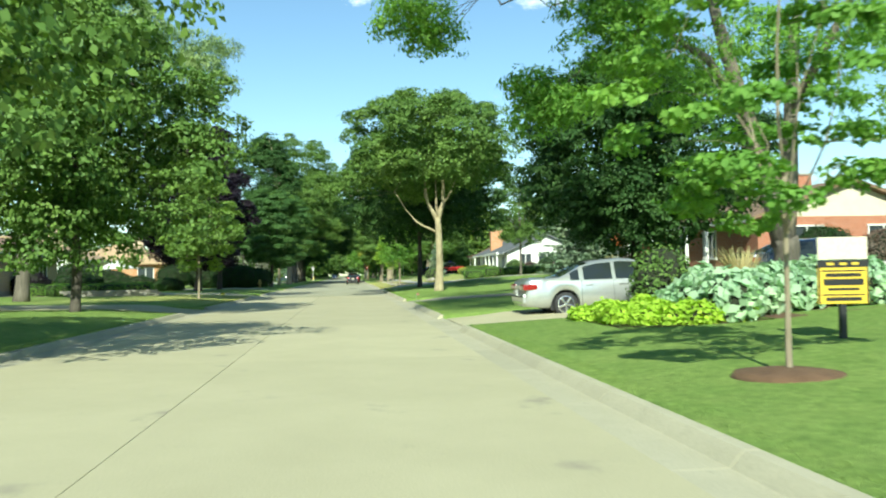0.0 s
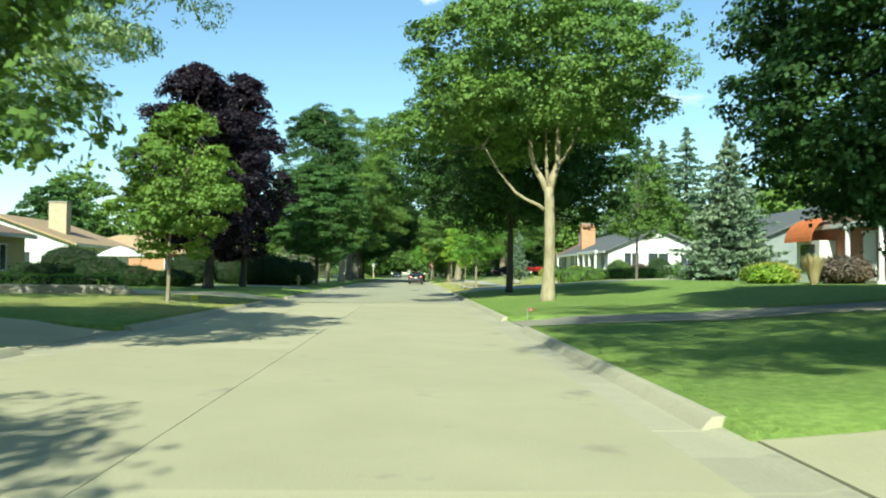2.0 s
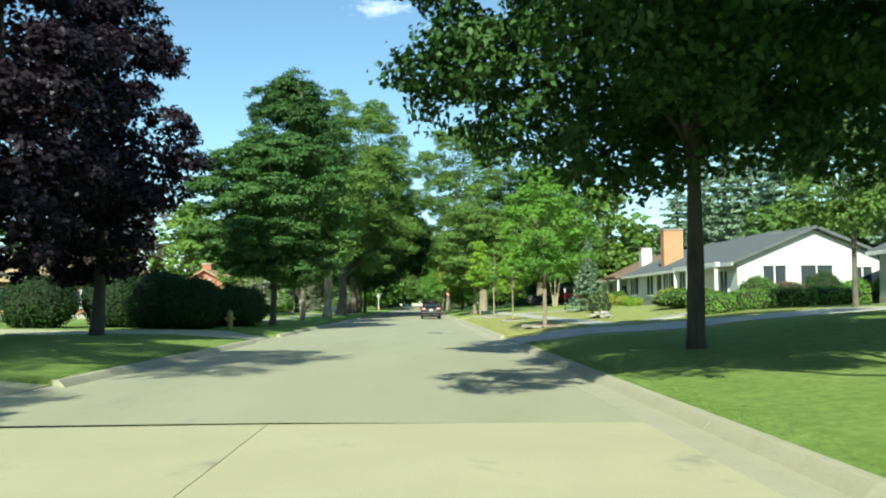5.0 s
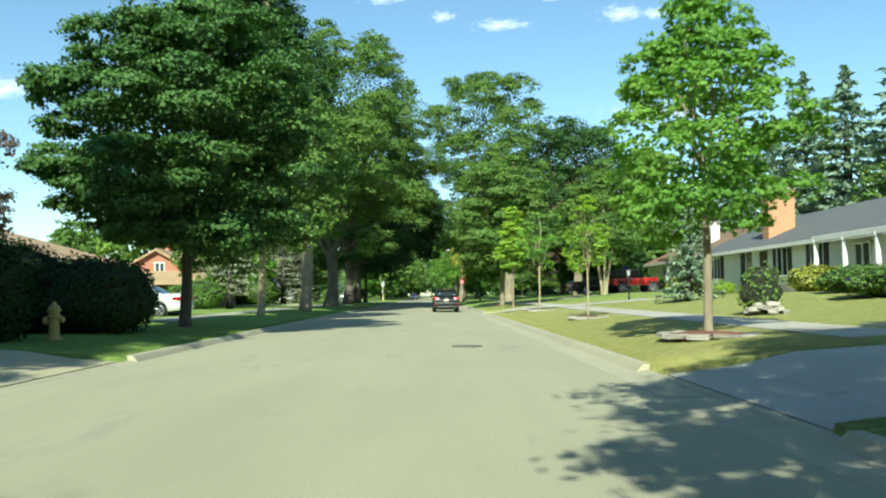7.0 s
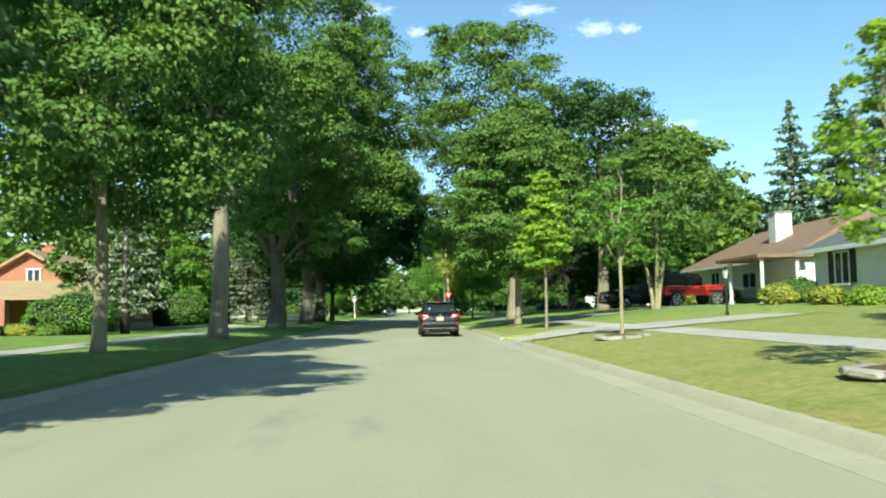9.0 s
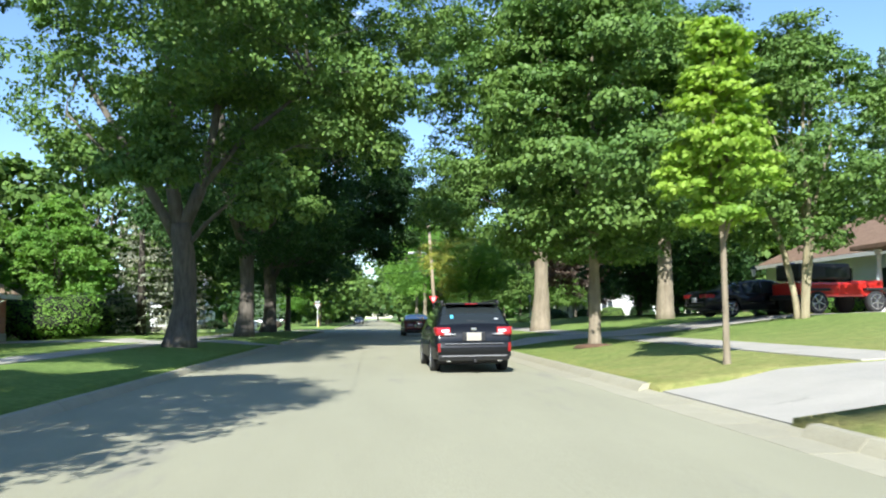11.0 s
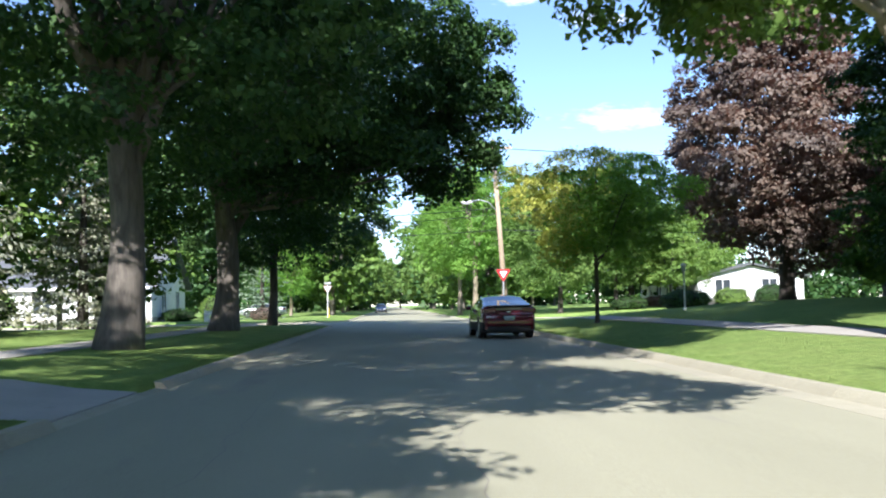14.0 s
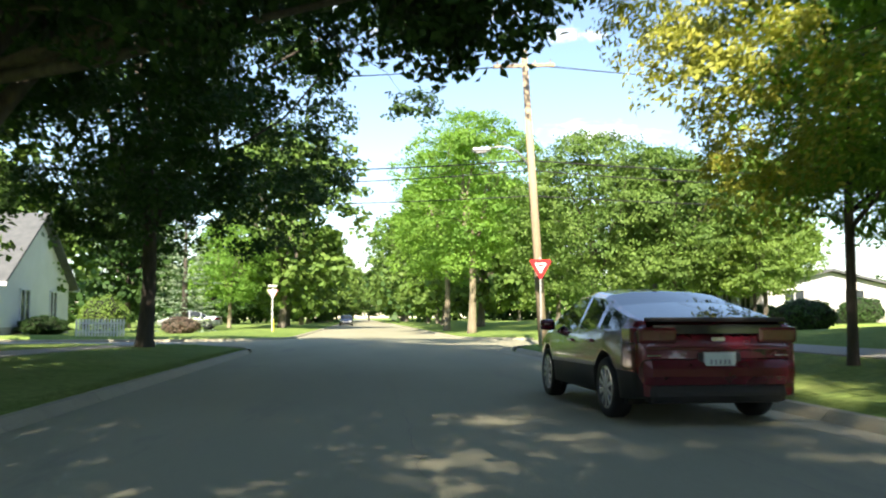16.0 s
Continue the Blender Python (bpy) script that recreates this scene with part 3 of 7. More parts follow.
def leaf_mesh(name, centres, outward, size, material, rng, droop=0.2, flat=0.5, slim=0.55, facing=0.0):
    """Many small folded leaves: centres and the way each points; facing: how much they turn their blades out of the clump."""
    n = len(centres)
    if facing:
        up = unit(outward * facing + np.array([0, 0, 0.25 + 0.35 * flat]) + rng.normal(0, 0.42, (n, 3)))
        a = rng.normal(0, 0.7, (n, 3)) - np.array([0, 0, droop])
        a = unit(a - up * (a * up).sum(1, keepdims=True))
        s = np.cross(a, up)
    else:
        a, s = None, None
    a = a if facing else unit(outward * 0.8 + rng.normal(0, 0.6, (n, 3)) - np.array([0, 0, droop]))
    up = up if facing else unit(rng.normal(0, 1 - flat, (n, 3)) + np.array([0, 0, flat * 1.6]))
    s = s if facing else unit(np.cross(a, up))
    nrm = np.cross(s, a)
    length = size * rng.uniform(0.7, 1.3, (n, 1))
    w = length * slim
    v = np.stack([centres - a * length * 0.5, centres + s * w * 0.5 + nrm * w * 0.18, centres + a * length * 0.5 - nrm * w * 0.15, centres - s * w * 0.5 + nrm * w * 0.18], 1).reshape(-1, 3)
    return fast_mesh(name, v, np.arange(n * 4).reshape(-1, 4), material)


def grow_crown(rng, base, top, radius, lumps, sprays, per, lump_size, shape="round", thin=0.0, offset=(0, 0), extra=(), fill=True):
    """Centres of boughs and of leaves: boughs fill an uneven envelope, sprays lie on their outer sides, leaves on the sprays."""
    top, radius = top - 0.35 * lump_size, radius - 0.5 * lump_size
    h = top - base
    k = np.arange(lumps) + 0.5
    zz = np.clip(1 - 2 * k / lumps + rng.normal(0, 0.08, lumps), -1, 1)
    ang = k * 2.39996 + rng.normal(0, 0.35, lumps)
    t = (zz + 1) / 2
    if shape == "cone":
        prof = np.clip(1.05 - t, 0.06, 1) ** 0.75 * np.clip(t * 7, 0.3, 1)
    elif shape == "oval":
        prof = np.sin(np.pi * np.clip(t * 0.93 + 0.07, 0, 1) ** 0.8) ** 0.75
    elif shape == "vase":
        prof = np.clip(0.45 + 0.75 * t, 0, 1.05) * np.sqrt(np.clip(1 - np.clip((t - 0.62) / 0.38, 0, 1) ** 2, 0.02, 1))
    else:
        prof = np.sqrt(np.clip(1 - np.abs(t * 2 - 0.95) ** 2.8, 0.14, 1))
    deep = rng.uniform(0.42, 1.0, lumps) ** 0.6
    lean = 1 + 0.16 * np.sin(ang * 2 + rng.uniform(0, 6)) + 0.10 * np.sin(ang * 3 + rng.uniform(0, 6))
    r = radius * prof * deep * lean
    c = np.stack([np.cos(ang) * r + offset[0] * (0.45 + 0.55 * t), np.sin(ang) * r + offset[1] * (0.45 + 0.55 * t), base + h * (t * 0.9 + 0.05)], 1)
    c[:, 2] += rng.normal(0, 0.03 * h, lumps)
    ls = lump_size * rng.uniform(0.65, 1.3, lumps)
    keep = rng.uniform(0, 1, lumps) > thin
    c, ls = c[keep], ls[keep]
    if len(extra):
        c = np.concatenate([c, np.array([e[:3] for e in extra])])
        ls = np.concatenate([ls, np.array([e[3] for e in extra])])
    m = len(c)
    out = c - np.array([0, 0, base + 0.35 * h])
    d = unit((unit(rng.normal(0, 1, (m * sprays, 3))).reshape(m, sprays, 3) + 0.40 * unit(out)[:, None, :] + np.array([0, 0, 0.42])).reshape(-1, 3)).reshape(m, sprays, 3)
    squash = np.array([1.0, 1.0, 0.34 if shape == "layer" else 0.30 if shape == "cone" else 0.62])
    sc = c[:, None, :] + d * (ls[:, None, None] * rng.uniform(0.72, 1.0, (m, sprays, 1))) * squash
    sc = sc.reshape(-1, 3)
    dd = d.reshape(-1, 3)
    lc = sc[:, None, :] + rng.normal(0, 1, (len(sc), per, 3)) * np.array([0.26, 0.26, 0.10 if shape == "layer" else 0.13]) * lump_size * 0.5
    ld = np.repeat(dd[:, None, :], per, 1)
    # twigs and old leaves deep inside, which close the crown
    k = max(40, int(0.11 * m * sprays * per)) if fill else 0
    pick = rng.integers(0, m, k)
    axis = np.array([offset[0] * 0.6, offset[1] * 0.6, 0.0])
    inner = axis + (c[pick] - axis) * np.array([1, 1, 0]) * rng.uniform(0.15, 0.70, (k, 1)) + np.array([0, 0, 1]) * c[pick] + rng.normal(0, 0.45, (k, 3)) * ls[pick][:, None]
    inner[:, 2] = np.clip(inner[:, 2], base + 0.14 * h + np.abs(rng.normal(0, 0.3, k)), base + 0.84 * h)
    return c, lc.reshape(-1, 3), ld.reshape(-1, 3), inner


def trunk_mesh(rng, height, r0, r1, lean=(0, 0), flare=1.34, sides=12):
    n = 14
    pts, rad = [], []
    for i in range(n):
        t = i / (n - 1)
        pts.append((lean[0] * t ** 1.5 + 0.35 * r0 * math.sin(3 * t + lean[0]), lean[1] * t ** 1.5 + 0.35 * r0 * math.sin(4 * t), height * t - 0.12))
        rad.append((r0 + (r1 - r0) * t) * (1 + (flare - 1) * math.exp(-t * height / (1.5 * r0 + 0.12))) * (1 + 0.05 * math.sin(9 * t + r0 * 30)))
    bm = tube(bmesh.new(), pts, rad, sides)
    for v in bm.verts:
        k = noise.noise(Vector((v.co.x * 5, v.co.y * 5, v.co.z * 1.2)) + Vector((rng.uniform(0, 1),) * 3))
        v.co.x *= 1 + 0.06 * k
        v.co.y *= 1 + 0.06 * k
    return bm, pts


def limb_mesh(rng, start, ends, r):
    """One crooked main limb that forks to several boughs."""
    bm = bmesh.new()
    start = Vector(start)
    ends = [Vector(e) for e in ends]
    mean = sum(ends, Vector()) / len(ends)
    far_ = max(ends, key=lambda e: (e - start).length)
    main = mean.lerp(far_, 0.35)
    span = (main - start).length

    def jog(k):
        return Vector(rng.normal(0, k * span, 3))
    p1 = start.lerp(main, 0.28) + Vector((0, 0, -0.03 * span)) + jog(0.025)
    p2 = start.lerp(main, 0.52) + Vector((0, 0, 0.02 * span)) + jog(0.05)
    p3 = start.lerp(main, 0.78) + Vector((0, 0, 0.05 * span)) + jog(0.04)
    tube(bm, [start, p1, p2, p3, main, far_], [r, r * 0.82, r * 0.62, r * 0.42, r * 0.22, r * 0.05], 7)
    for e in ends:
        if e is far_:
            continue
        f = min((p1, p2, p3, main), key=lambda p: (e - p).length + 0.4 * (p - start).length)
        b = f.lerp(e, 0.5) + Vector(rng.normal(0, 0.09 * (e - f).length, 3))
        tube(bm, [f, b, e], [r * 0.30, r * 0.17, r * 0.03], 5)
    return bm


def tree(x, y, height, crown_base, radius, leaves_, barkm, label, seed, trunk_r=0.15, name="tree", shape="round", lumps=42, sprays=46, per=13, lump=None, size=0.15,
         fork=None, lean=(0, 0), thin=0.0, group="street trees", droop=0.25, flat=0.5, second=None, limbs=6, offset=(0, 0), slim=0.68, stems=1, gold_from=0.8, boughs=(), arms=()):
    size = size * 0.92
    lump = (lump or radius * 0.36) * 0.82
    lumps, sprays, per = int(lumps * 1.55), int(sprays * 0.78), int(per * 1.1)
    rng = np.random.default_rng(seed)
    root = thing(name, pose(x, y, lie(x, y) - 0.03), label, "tree", group)
    fork = fork or crown_base + 0.22 * (height - crown_base)
    c, lc, ld, inner = grow_crown(rng, crown_base, height, radius, lumps, sprays, per, lump, shape, thin, offset, [(bx - x, by - y, bz - lie(x, y), bs) for bx, by, bz, bs in boughs], thin < 0.15)
    for s in range(stems):
        a = s * math.tau / stems + 0.4
        l = lean if stems == 1 else (0.22 * fork * math.cos(a), 0.22 * fork * math.sin(a))
        bm, pts = trunk_mesh(rng, fork, trunk_r, trunk_r * 0.72, l)
        if stems > 1:
            for v in bm.verts:
                v.co.x += 0.12 * math.cos(a)
                v.co.y += 0.12 * math.sin(a)
        part("trunk", bm, barkm, root, smooth=True)
    # leader and limbs reach into the boughs
    tip = Vector(pts[-1])
    own = c[:len(c) - len(boughs)]
    if arms:
        for pa, ra in arms:
            pa = [Vector(p) for p in pa]
            n = len(pa)
            part("limb", tube(bmesh.new(), pa, [ra * (1 - 0.62 * k / (n - 1)) * (1.12 if k % 2 else 1.0) for k in range(n)], 9), barkm, root, smooth=True)
            near = sorted(own.tolist(), key=lambda e: (Vector(e) - pa[-1]).length)[:3]
            part("limb", limb_mesh(rng, pa[-1] - (pa[-1] - pa[-2]).normalized() * 0.05, near, ra * 0.36), barkm, root, smooth=True)
    else:
        for g in np.array_split(np.argsort(np.arctan2(own[:, 1], own[:, 0])), limbs):
            if len(g) == 0:
                continue
            g = sorted(g, key=lambda i: -own[i, 2] + 1.3 * abs(own[i, 0]) + 1.3 * abs(own[i, 1]))[:6]
            start = Vector(pts[int(rng.uniform(0.70, 1.0) * 13)])
            part("limb", limb_mesh(rng, start, [own[j] for j in g], trunk_r * rng.uniform(0.34, 0.55)), barkm, root, smooth=True)
        high = own[np.argmax(own[:, 2])]
        part("leader", limb_mesh(rng, tip - Vector((0, 0, 0.05)), [high], trunk_r * 0.68), barkm, root, smooth=True)
    if len(boughs):
        hung = c[len(own):]
        for g in np.array_split(np.argsort(hung[:, 2]), max(1, len(hung) // 9)):
            mid = Vector(hung[g].mean(0).tolist())
            stem = [Vector(p) for pa, ra in arms for p in pa[2:]] or [Vector(pts[-2])]
            part("limb", limb_mesh(rng, min(stem, key=lambda p: (p - mid).length), [hung[j] for j in g[:7]], trunk_r * (0.12 if arms else 0.24)), barkm, root, smooth=True)
    if second is not None:
        mat2, side = second
        pick = (lc @ np.array([side[0], side[1], 0.35])) + rng.normal(0, 0.5, len(lc)) > gold_from * radius
        for nm, sel, mat in (("crown", ~pick, leaves_), ("golden_crown", pick, mat2)):
            ob = new(nm, leaf_mesh(nm, lc[sel], ld[sel], size, mat, rng, droop, flat, slim, 0.8))
            ob.parent = root
    else:
        ob = new("crown", leaf_mesh("crown", lc, ld, size, leaves_, rng, droop, flat, slim, 0.8))
        ob.parent = root
    if len(inner):
        ob = new("inner_crown", leaf_mesh("inner_crown", inner, rng.normal(0, 1, inner.shape), size * 1.3, leaves_, rng, droop, 0.2, 0.8))
        ob.parent = root
    return root


def spruce(x, y, height, radius, needles, label, seed, skirt=0.35, levels=26, arms=11, name="spruce_tree", size=0.24, group="conifers", dense=34):
    rng = np.random.default_rng(seed)
    root = thing(name, pose(x, y, lie(x, y) - 0.03), label, "tree", group)
    tr = 0.018 * height + 0.04
    part("trunk", tube(bmesh.new(), [(0, 0, -0.1), (0, 0, height * 0.5), (0, 0, height * 0.985)], [tr * 1.3, tr * 0.7, 0.012], 9), BARK_DARK, root, smooth=True)
    cs, ds = [], []
    for i in range(levels):
        t = i / (levels - 1)
        z = skirt + (height - skirt) * t ** 0.94
        reach = (radius * (1 - t) ** 0.82 + 0.10) * rng.uniform(0.84, 1.12)
        n = max(4, int(arms * (1 - 0.5 * t)))
        for k in range(n):
            a = k * math.tau / n + i * 1.9 + rng.normal(0, 0.2)
            l = reach * rng.uniform(0.58, 1.18)
            z = skirt + (height - skirt) * t ** 0.94 + rng.normal(0, 0.35) * height / levels
            d = np.array([math.cos(a), math.sin(a), 0])
            side = np.array([-math.sin(a), math.cos(a), 0])
            m = max(7, int(dense * l / radius))
            s = rng.uniform(0.12, 1.0, m) ** 0.75
            sag = -0.22 * l * s * (1.3 - s) * (1 - 0.8 * t)
            wide = rng.normal(0, 0.16, m) * l * (1.15 - s)
            p = d * (l * s)[:, None] + side * wide[:, None]
            p[:, 2] = z + sag + rng.normal(0, 0.04, m)
            cs.append(p)
            ds.append(d * 0.9 + side * (np.sign(wide) * 0.55)[:, None] + np.array([0, 0, -0.25]))
    ob = new("needles", leaf_mesh("needles", np.concatenate(cs), np.concatenate(ds), size, needles, rng, 0.15, 0.6, 0.42))
    ob.parent = root
    return root


def lumpy(bm, sx, sy, sz, seed, rough=0.12, sub=3, box_=0.0):
    """An uneven rounded mass standing on z = 0; box_: how square it is clipped."""
    made = bmesh.ops.create_icosphere(bm, subdivisions=sub, radius=1)["verts"]
    for v in made:
        p = v.co.copy()
        if box_:
            k = max(abs(p.x), abs(p.y), abs(p.z))
            p = p.lerp(p / k, box_)
        p *= 1 + rough * noise.noise(p * 2.2 + Vector((seed, seed * 2, 0)))
        v.co = Vector((p.x * sx, p.y * sy, (p.z + 1) * sz * 0.5))
    return bm


def shrub(x, y, sx, sy, sz, leaves_, label, seed, n=2600, size=0.09, name="shrub", box_=0.0, turn=0.0, group="", z=None, category="shrub", flat=0.4, rough=0.16, slim=0.5):
    rng = np.random.default_rng(seed)
    root = thing(name, pose(x, y, (lie(x, y) if z is None else z) - 0.02, 0, 0, turn), label, category, group)
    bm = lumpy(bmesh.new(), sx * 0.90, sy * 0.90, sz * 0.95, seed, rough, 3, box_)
    co = np.array([v.co[:] for v in bm.verts])
    nr = np.array([v.normal[:] for v in bm.verts])
    bm.normal_update()
    nr = np.array([v.normal[:] for v in bm.verts])
    tri = np.array([[v.index for v in f.verts] for f in bm.faces]) if bm.verts.index_update() is None else None
    pick = rng.integers(0, len(tri), n)
    w = rng.dirichlet((1, 1, 1), n)
    p = (co[tri[pick]] * w[..., None]).sum(1) + rng.normal(0, 0.03, (n, 3)) * max(0.5, sz)
    d = (nr[tri[pick]] * w[..., None]).sum(1)
    p = p + d * (np.abs(rng.normal(0, 0.05, (n, 1))) * (0.6 + sz * 0.5))
    # solid near-black green lump that fills the shrub behind its leaves
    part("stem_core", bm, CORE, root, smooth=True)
    ob = new("foliage", leaf_mesh("foliage", p, d, size, leaves_, rng, 0.0, flat, slim, 0.7))
    ob.parent = root
    return root

# ---- planting: the left side of the street ----
def mass(cx, cy, cz, rx, ry, rz, n, size, seed):
    """Boughs that fill an overhanging part of a crown."""
    g = np.random.default_rng(seed)
    d = unit(g.normal(0, 1, (n, 3))) * (g.uniform(0, 1, (n, 1)) ** 0.4)
    return [(cx + a * rx, cy + b * ry, cz + c * rz, size * k) for (a, b, c), k in zip(d.tolist(), g.uniform(0.8, 1.25, n).tolist())]



tree(-6.9, 12.4, 9.0, 2.6, 5.0, LEAF_MAPLE, BARK_DARK, "broad green street maple shading the kerb", 10, 0.16, lumps=40, sprays=36, per=12, size=0.2)
tree(-7.0, 29.2, 10.4, 1.9, 4.3, LEAF_MAPLE, BARK_DARK, "broad green maple with low dense crown by the street", 11, 0.16, shape="round", lumps=60, sprays=52, per=15, size=0.17, lump=1.35)
tree(-14.2, 44.5, 17.0, 4.6, 7.2, LEAF_SILVER, BARK_GREY, "tall silver-leaved tree with drooping airy branches", 12, 0.34, shape="round", lumps=70, sprays=50, per=15, size=0.20, thin=0.05, droop=0.9, flat=0.2, lump=1.5, slim=0.35, offset=(2.2, 1.0), boughs=mass(-6.6, 47.0, 12.6, 2.2, 2.2, 2.6, 14, 1.25, 21))
tree(-17.0, 16.0, 15.0, 4.0, 6.5, LEAF_DEEP, BARK_DARK, "large dark green shade tree in the front garden", 13, 0.36, lumps=40, sprays=36, per=12, size=0.24)
tree(-5.9, 45.6, 6.5, 1.6, 2.4, LEAF_OLIVE, BARK_TAN, "small olive-green pear tree with slender trunk", 14, 0.065, shape="oval", lumps=40, sprays=40, per=13, size=0.12, lump=0.62, offset=(0.45, 0), thin=0.12)
tree(-9.4, 65.7, 12.6, 1.8, 4.2, LEAF_PURPLE, BARK_DARK, "dense dark purple maple", 15, 0.26, shape="oval", lumps=64, sprays=52, per=14, size=0.18, lump=1.25, offset=(-0.6, 0))
tree(-6.0, 88.3, 10.1, 2.0, 4.4, LEAF_HORN, BARK_DARK, "wide hornbeam with level layered boughs", 16, 0.17, shape="layer", lumps=110, sprays=56, per=15, size=0.14, lump=1.05, flat=0.75)
tree(-6.3, 101.3, 11.5, 3.0, 4.0, LEAF_MAPLE, BARK_PALE, "maple with a smooth pale grey trunk", 17, 0.17, shape="oval", lumps=56, sprays=50, per=14, size=0.16, lump=1.3)
tree(-5.9, 112.1, 19.2, 5.8, 4.0, LEAF_DEEP, BARK_TAN, "very tall old maple with bark peeled from its trunk", 18, 0.33, shape="round", lumps=84, sprays=50, per=13, size=0.18, lump=1.4, fork=7.0, offset=(-2.8, -0.6), boughs=mass(-8.7, 111.5, 17.2, 3.2, 2.4, 1.6, 14, 1.1, 51))
# the last two bough masses are added to throw shade on the road ahead
tree(-6.4, 129.1, 22.0, 6.3, 7.6, LEAF_MAPLE, BARK_GREY, "old maple with thick forked trunk and spreading limbs", 20, 0.46, shape="round", lumps=92, sprays=54, per=14, size=0.17, lump=1.5, fork=4.4, thin=0.04, offset=(1.2, 0), arms=(
    (((0, 0, 3.5), (-0.55, -0.1, 4.6), (-1.3, -0.3, 6.0), (-2.0, -0.6, 7.4), (-3.2, -0.8, 9.4)), 0.19),
    (((-0.05, 0, 4.1), (-0.30, 0.1, 5.6), (-0.25, 0.2, 7.4), (-0.6, 0.3, 10.5)), 0.26),
    (((0.1, 0, 4.1), (0.65, 0.0, 5.4), (1.1, -0.1, 7.2), (1.5, 0.0, 10.0)), 0.25),
    (((0.2, 0, 3.4), (0.9, -0.3, 4.2), (1.7, -0.8, 4.8), (2.7, -1.6, 5.6)), 0.09),
    (((-1.3, -0.3, 6.0), (-2.3, -0.9, 6.6), (-3.4, -1.4, 7.8)), 0.09),
    (((0.65, 0.0, 5.4), (2.2, -0.4, 7.2), (4.6, -0.8, 9.0)), 0.12)), boughs=mass(-2.7, 126.0, 5.5, 1.2, 1.0, 1.6, 7, 0.75, 5) + mass(-6.3, 125.4, 6.4, 1.7, 1.0, 1.1, 7, 0.8, 6) + mass(0.2, 127.2, 8.6, 2.0, 1.6, 2.2, 12, 1.05, 7) + mass(0.0, 130.5, 11.5, 2.2, 2.5, 2.4, 8, 1.2, 3) + mass(-2.0, 128.0, 13.5, 3.4, 4.0, 2.2, 20, 1.4, 52) + mass(-4.2, 122.6, 11.5, 2.8, 2.0, 1.8, 11, 1.2, 53))
tree(-6.7, 145.8, 20.0, 4.2, 8.0, LEAF_DEEP, BARK_GREY, "old maple with tall grey trunk in deep shade", 21, 0.44, shape="round", lumps=84, sprays=56, per=14, size=0.20, lump=1.8, fork=5.5, limbs=6, boughs=mass(-1.0, 144.5, 11.6, 3.2, 4.0, 1.8, 18, 1.4, 9))
tree(-7.1, 159.5, 15.5, 4.2, 7.8, LEAF_DEEP, BARK_GREY, "old maple whose crown hangs far over the street", 22, 0.48, shape="round", lumps=90, sprays=58, per=14, size=0.19, lump=1.75, fork=5.0, limbs=7, offset=(1.5, -0.5), thin=0.12, boughs=[(3.5, 157.0, 7.9, 0.8), (2.6, 157.2, 6.6, 0.8), (3.2, 158.0, 8.8, 0.9)] + mass(0.3, 158.0, 7.4, 2.5, 2.0, 2.4, 26, 0.95, 1) + mass(1.7, 158.5, 9.9, 2.2, 2.2, 2.0, 14, 1.1, 8))
tree(-7.0, 171.9, 12.5, 3.0, 6.0, LEAF_DEEP, BARK_DARK, "dark street maple near the crossing", 23, 0.24, shape="round", lumps=70, sprays=50, per=13, size=0.16, lump=1.4, boughs=[(1.0, 171.5, 7.6, 0.8)] + mass(1.0, 170.4, 10.6, 3.3, 2.2, 2.5, 18, 1.15, 2))
tree(-8.8, 72.3, 13.9, 1.9, 3.0, LEAF_PURPLE, BARK_DARK, "slim dark purple maple beside a broader one", 24, 0.2, shape="oval", lumps=54, sprays=50, per=14, size=0.17, lump=1.05)
tree(-15.2, 88.5, 8.2, 2.0, 3.2, LEAF_COPPER, BARK_DARK, "copper-leaved plum tree behind yew bushes", 25, 0.15, shape="round", lumps=44, sprays=40, per=12, size=0.16, lump=0.95)
tree(-17.0, 147.5, 8.0, 0.7, 2.9, LEAF_BRIGHT, BARK_GREY, "low-branched light green garden tree", 26, 0.12, shape="oval", lumps=44, sprays=36, per=12, size=0.17, lump=0.9)
tree(-18.2, 138.0, 7.0, 0.6, 2.6, LEAF_BRIGHT, BARK_GREY, "low-branched light green garden tree", 27, 0.12, shape="oval", lumps=40, sprays=36, per=12, size=0.17, lump=0.9)
spruce(-14.6, 166.0, 9.5, 2.9, NEEDLE_GREY, "pale grey-green spruce behind the street maples", 68, 0.5, 24, 13, dense=44)
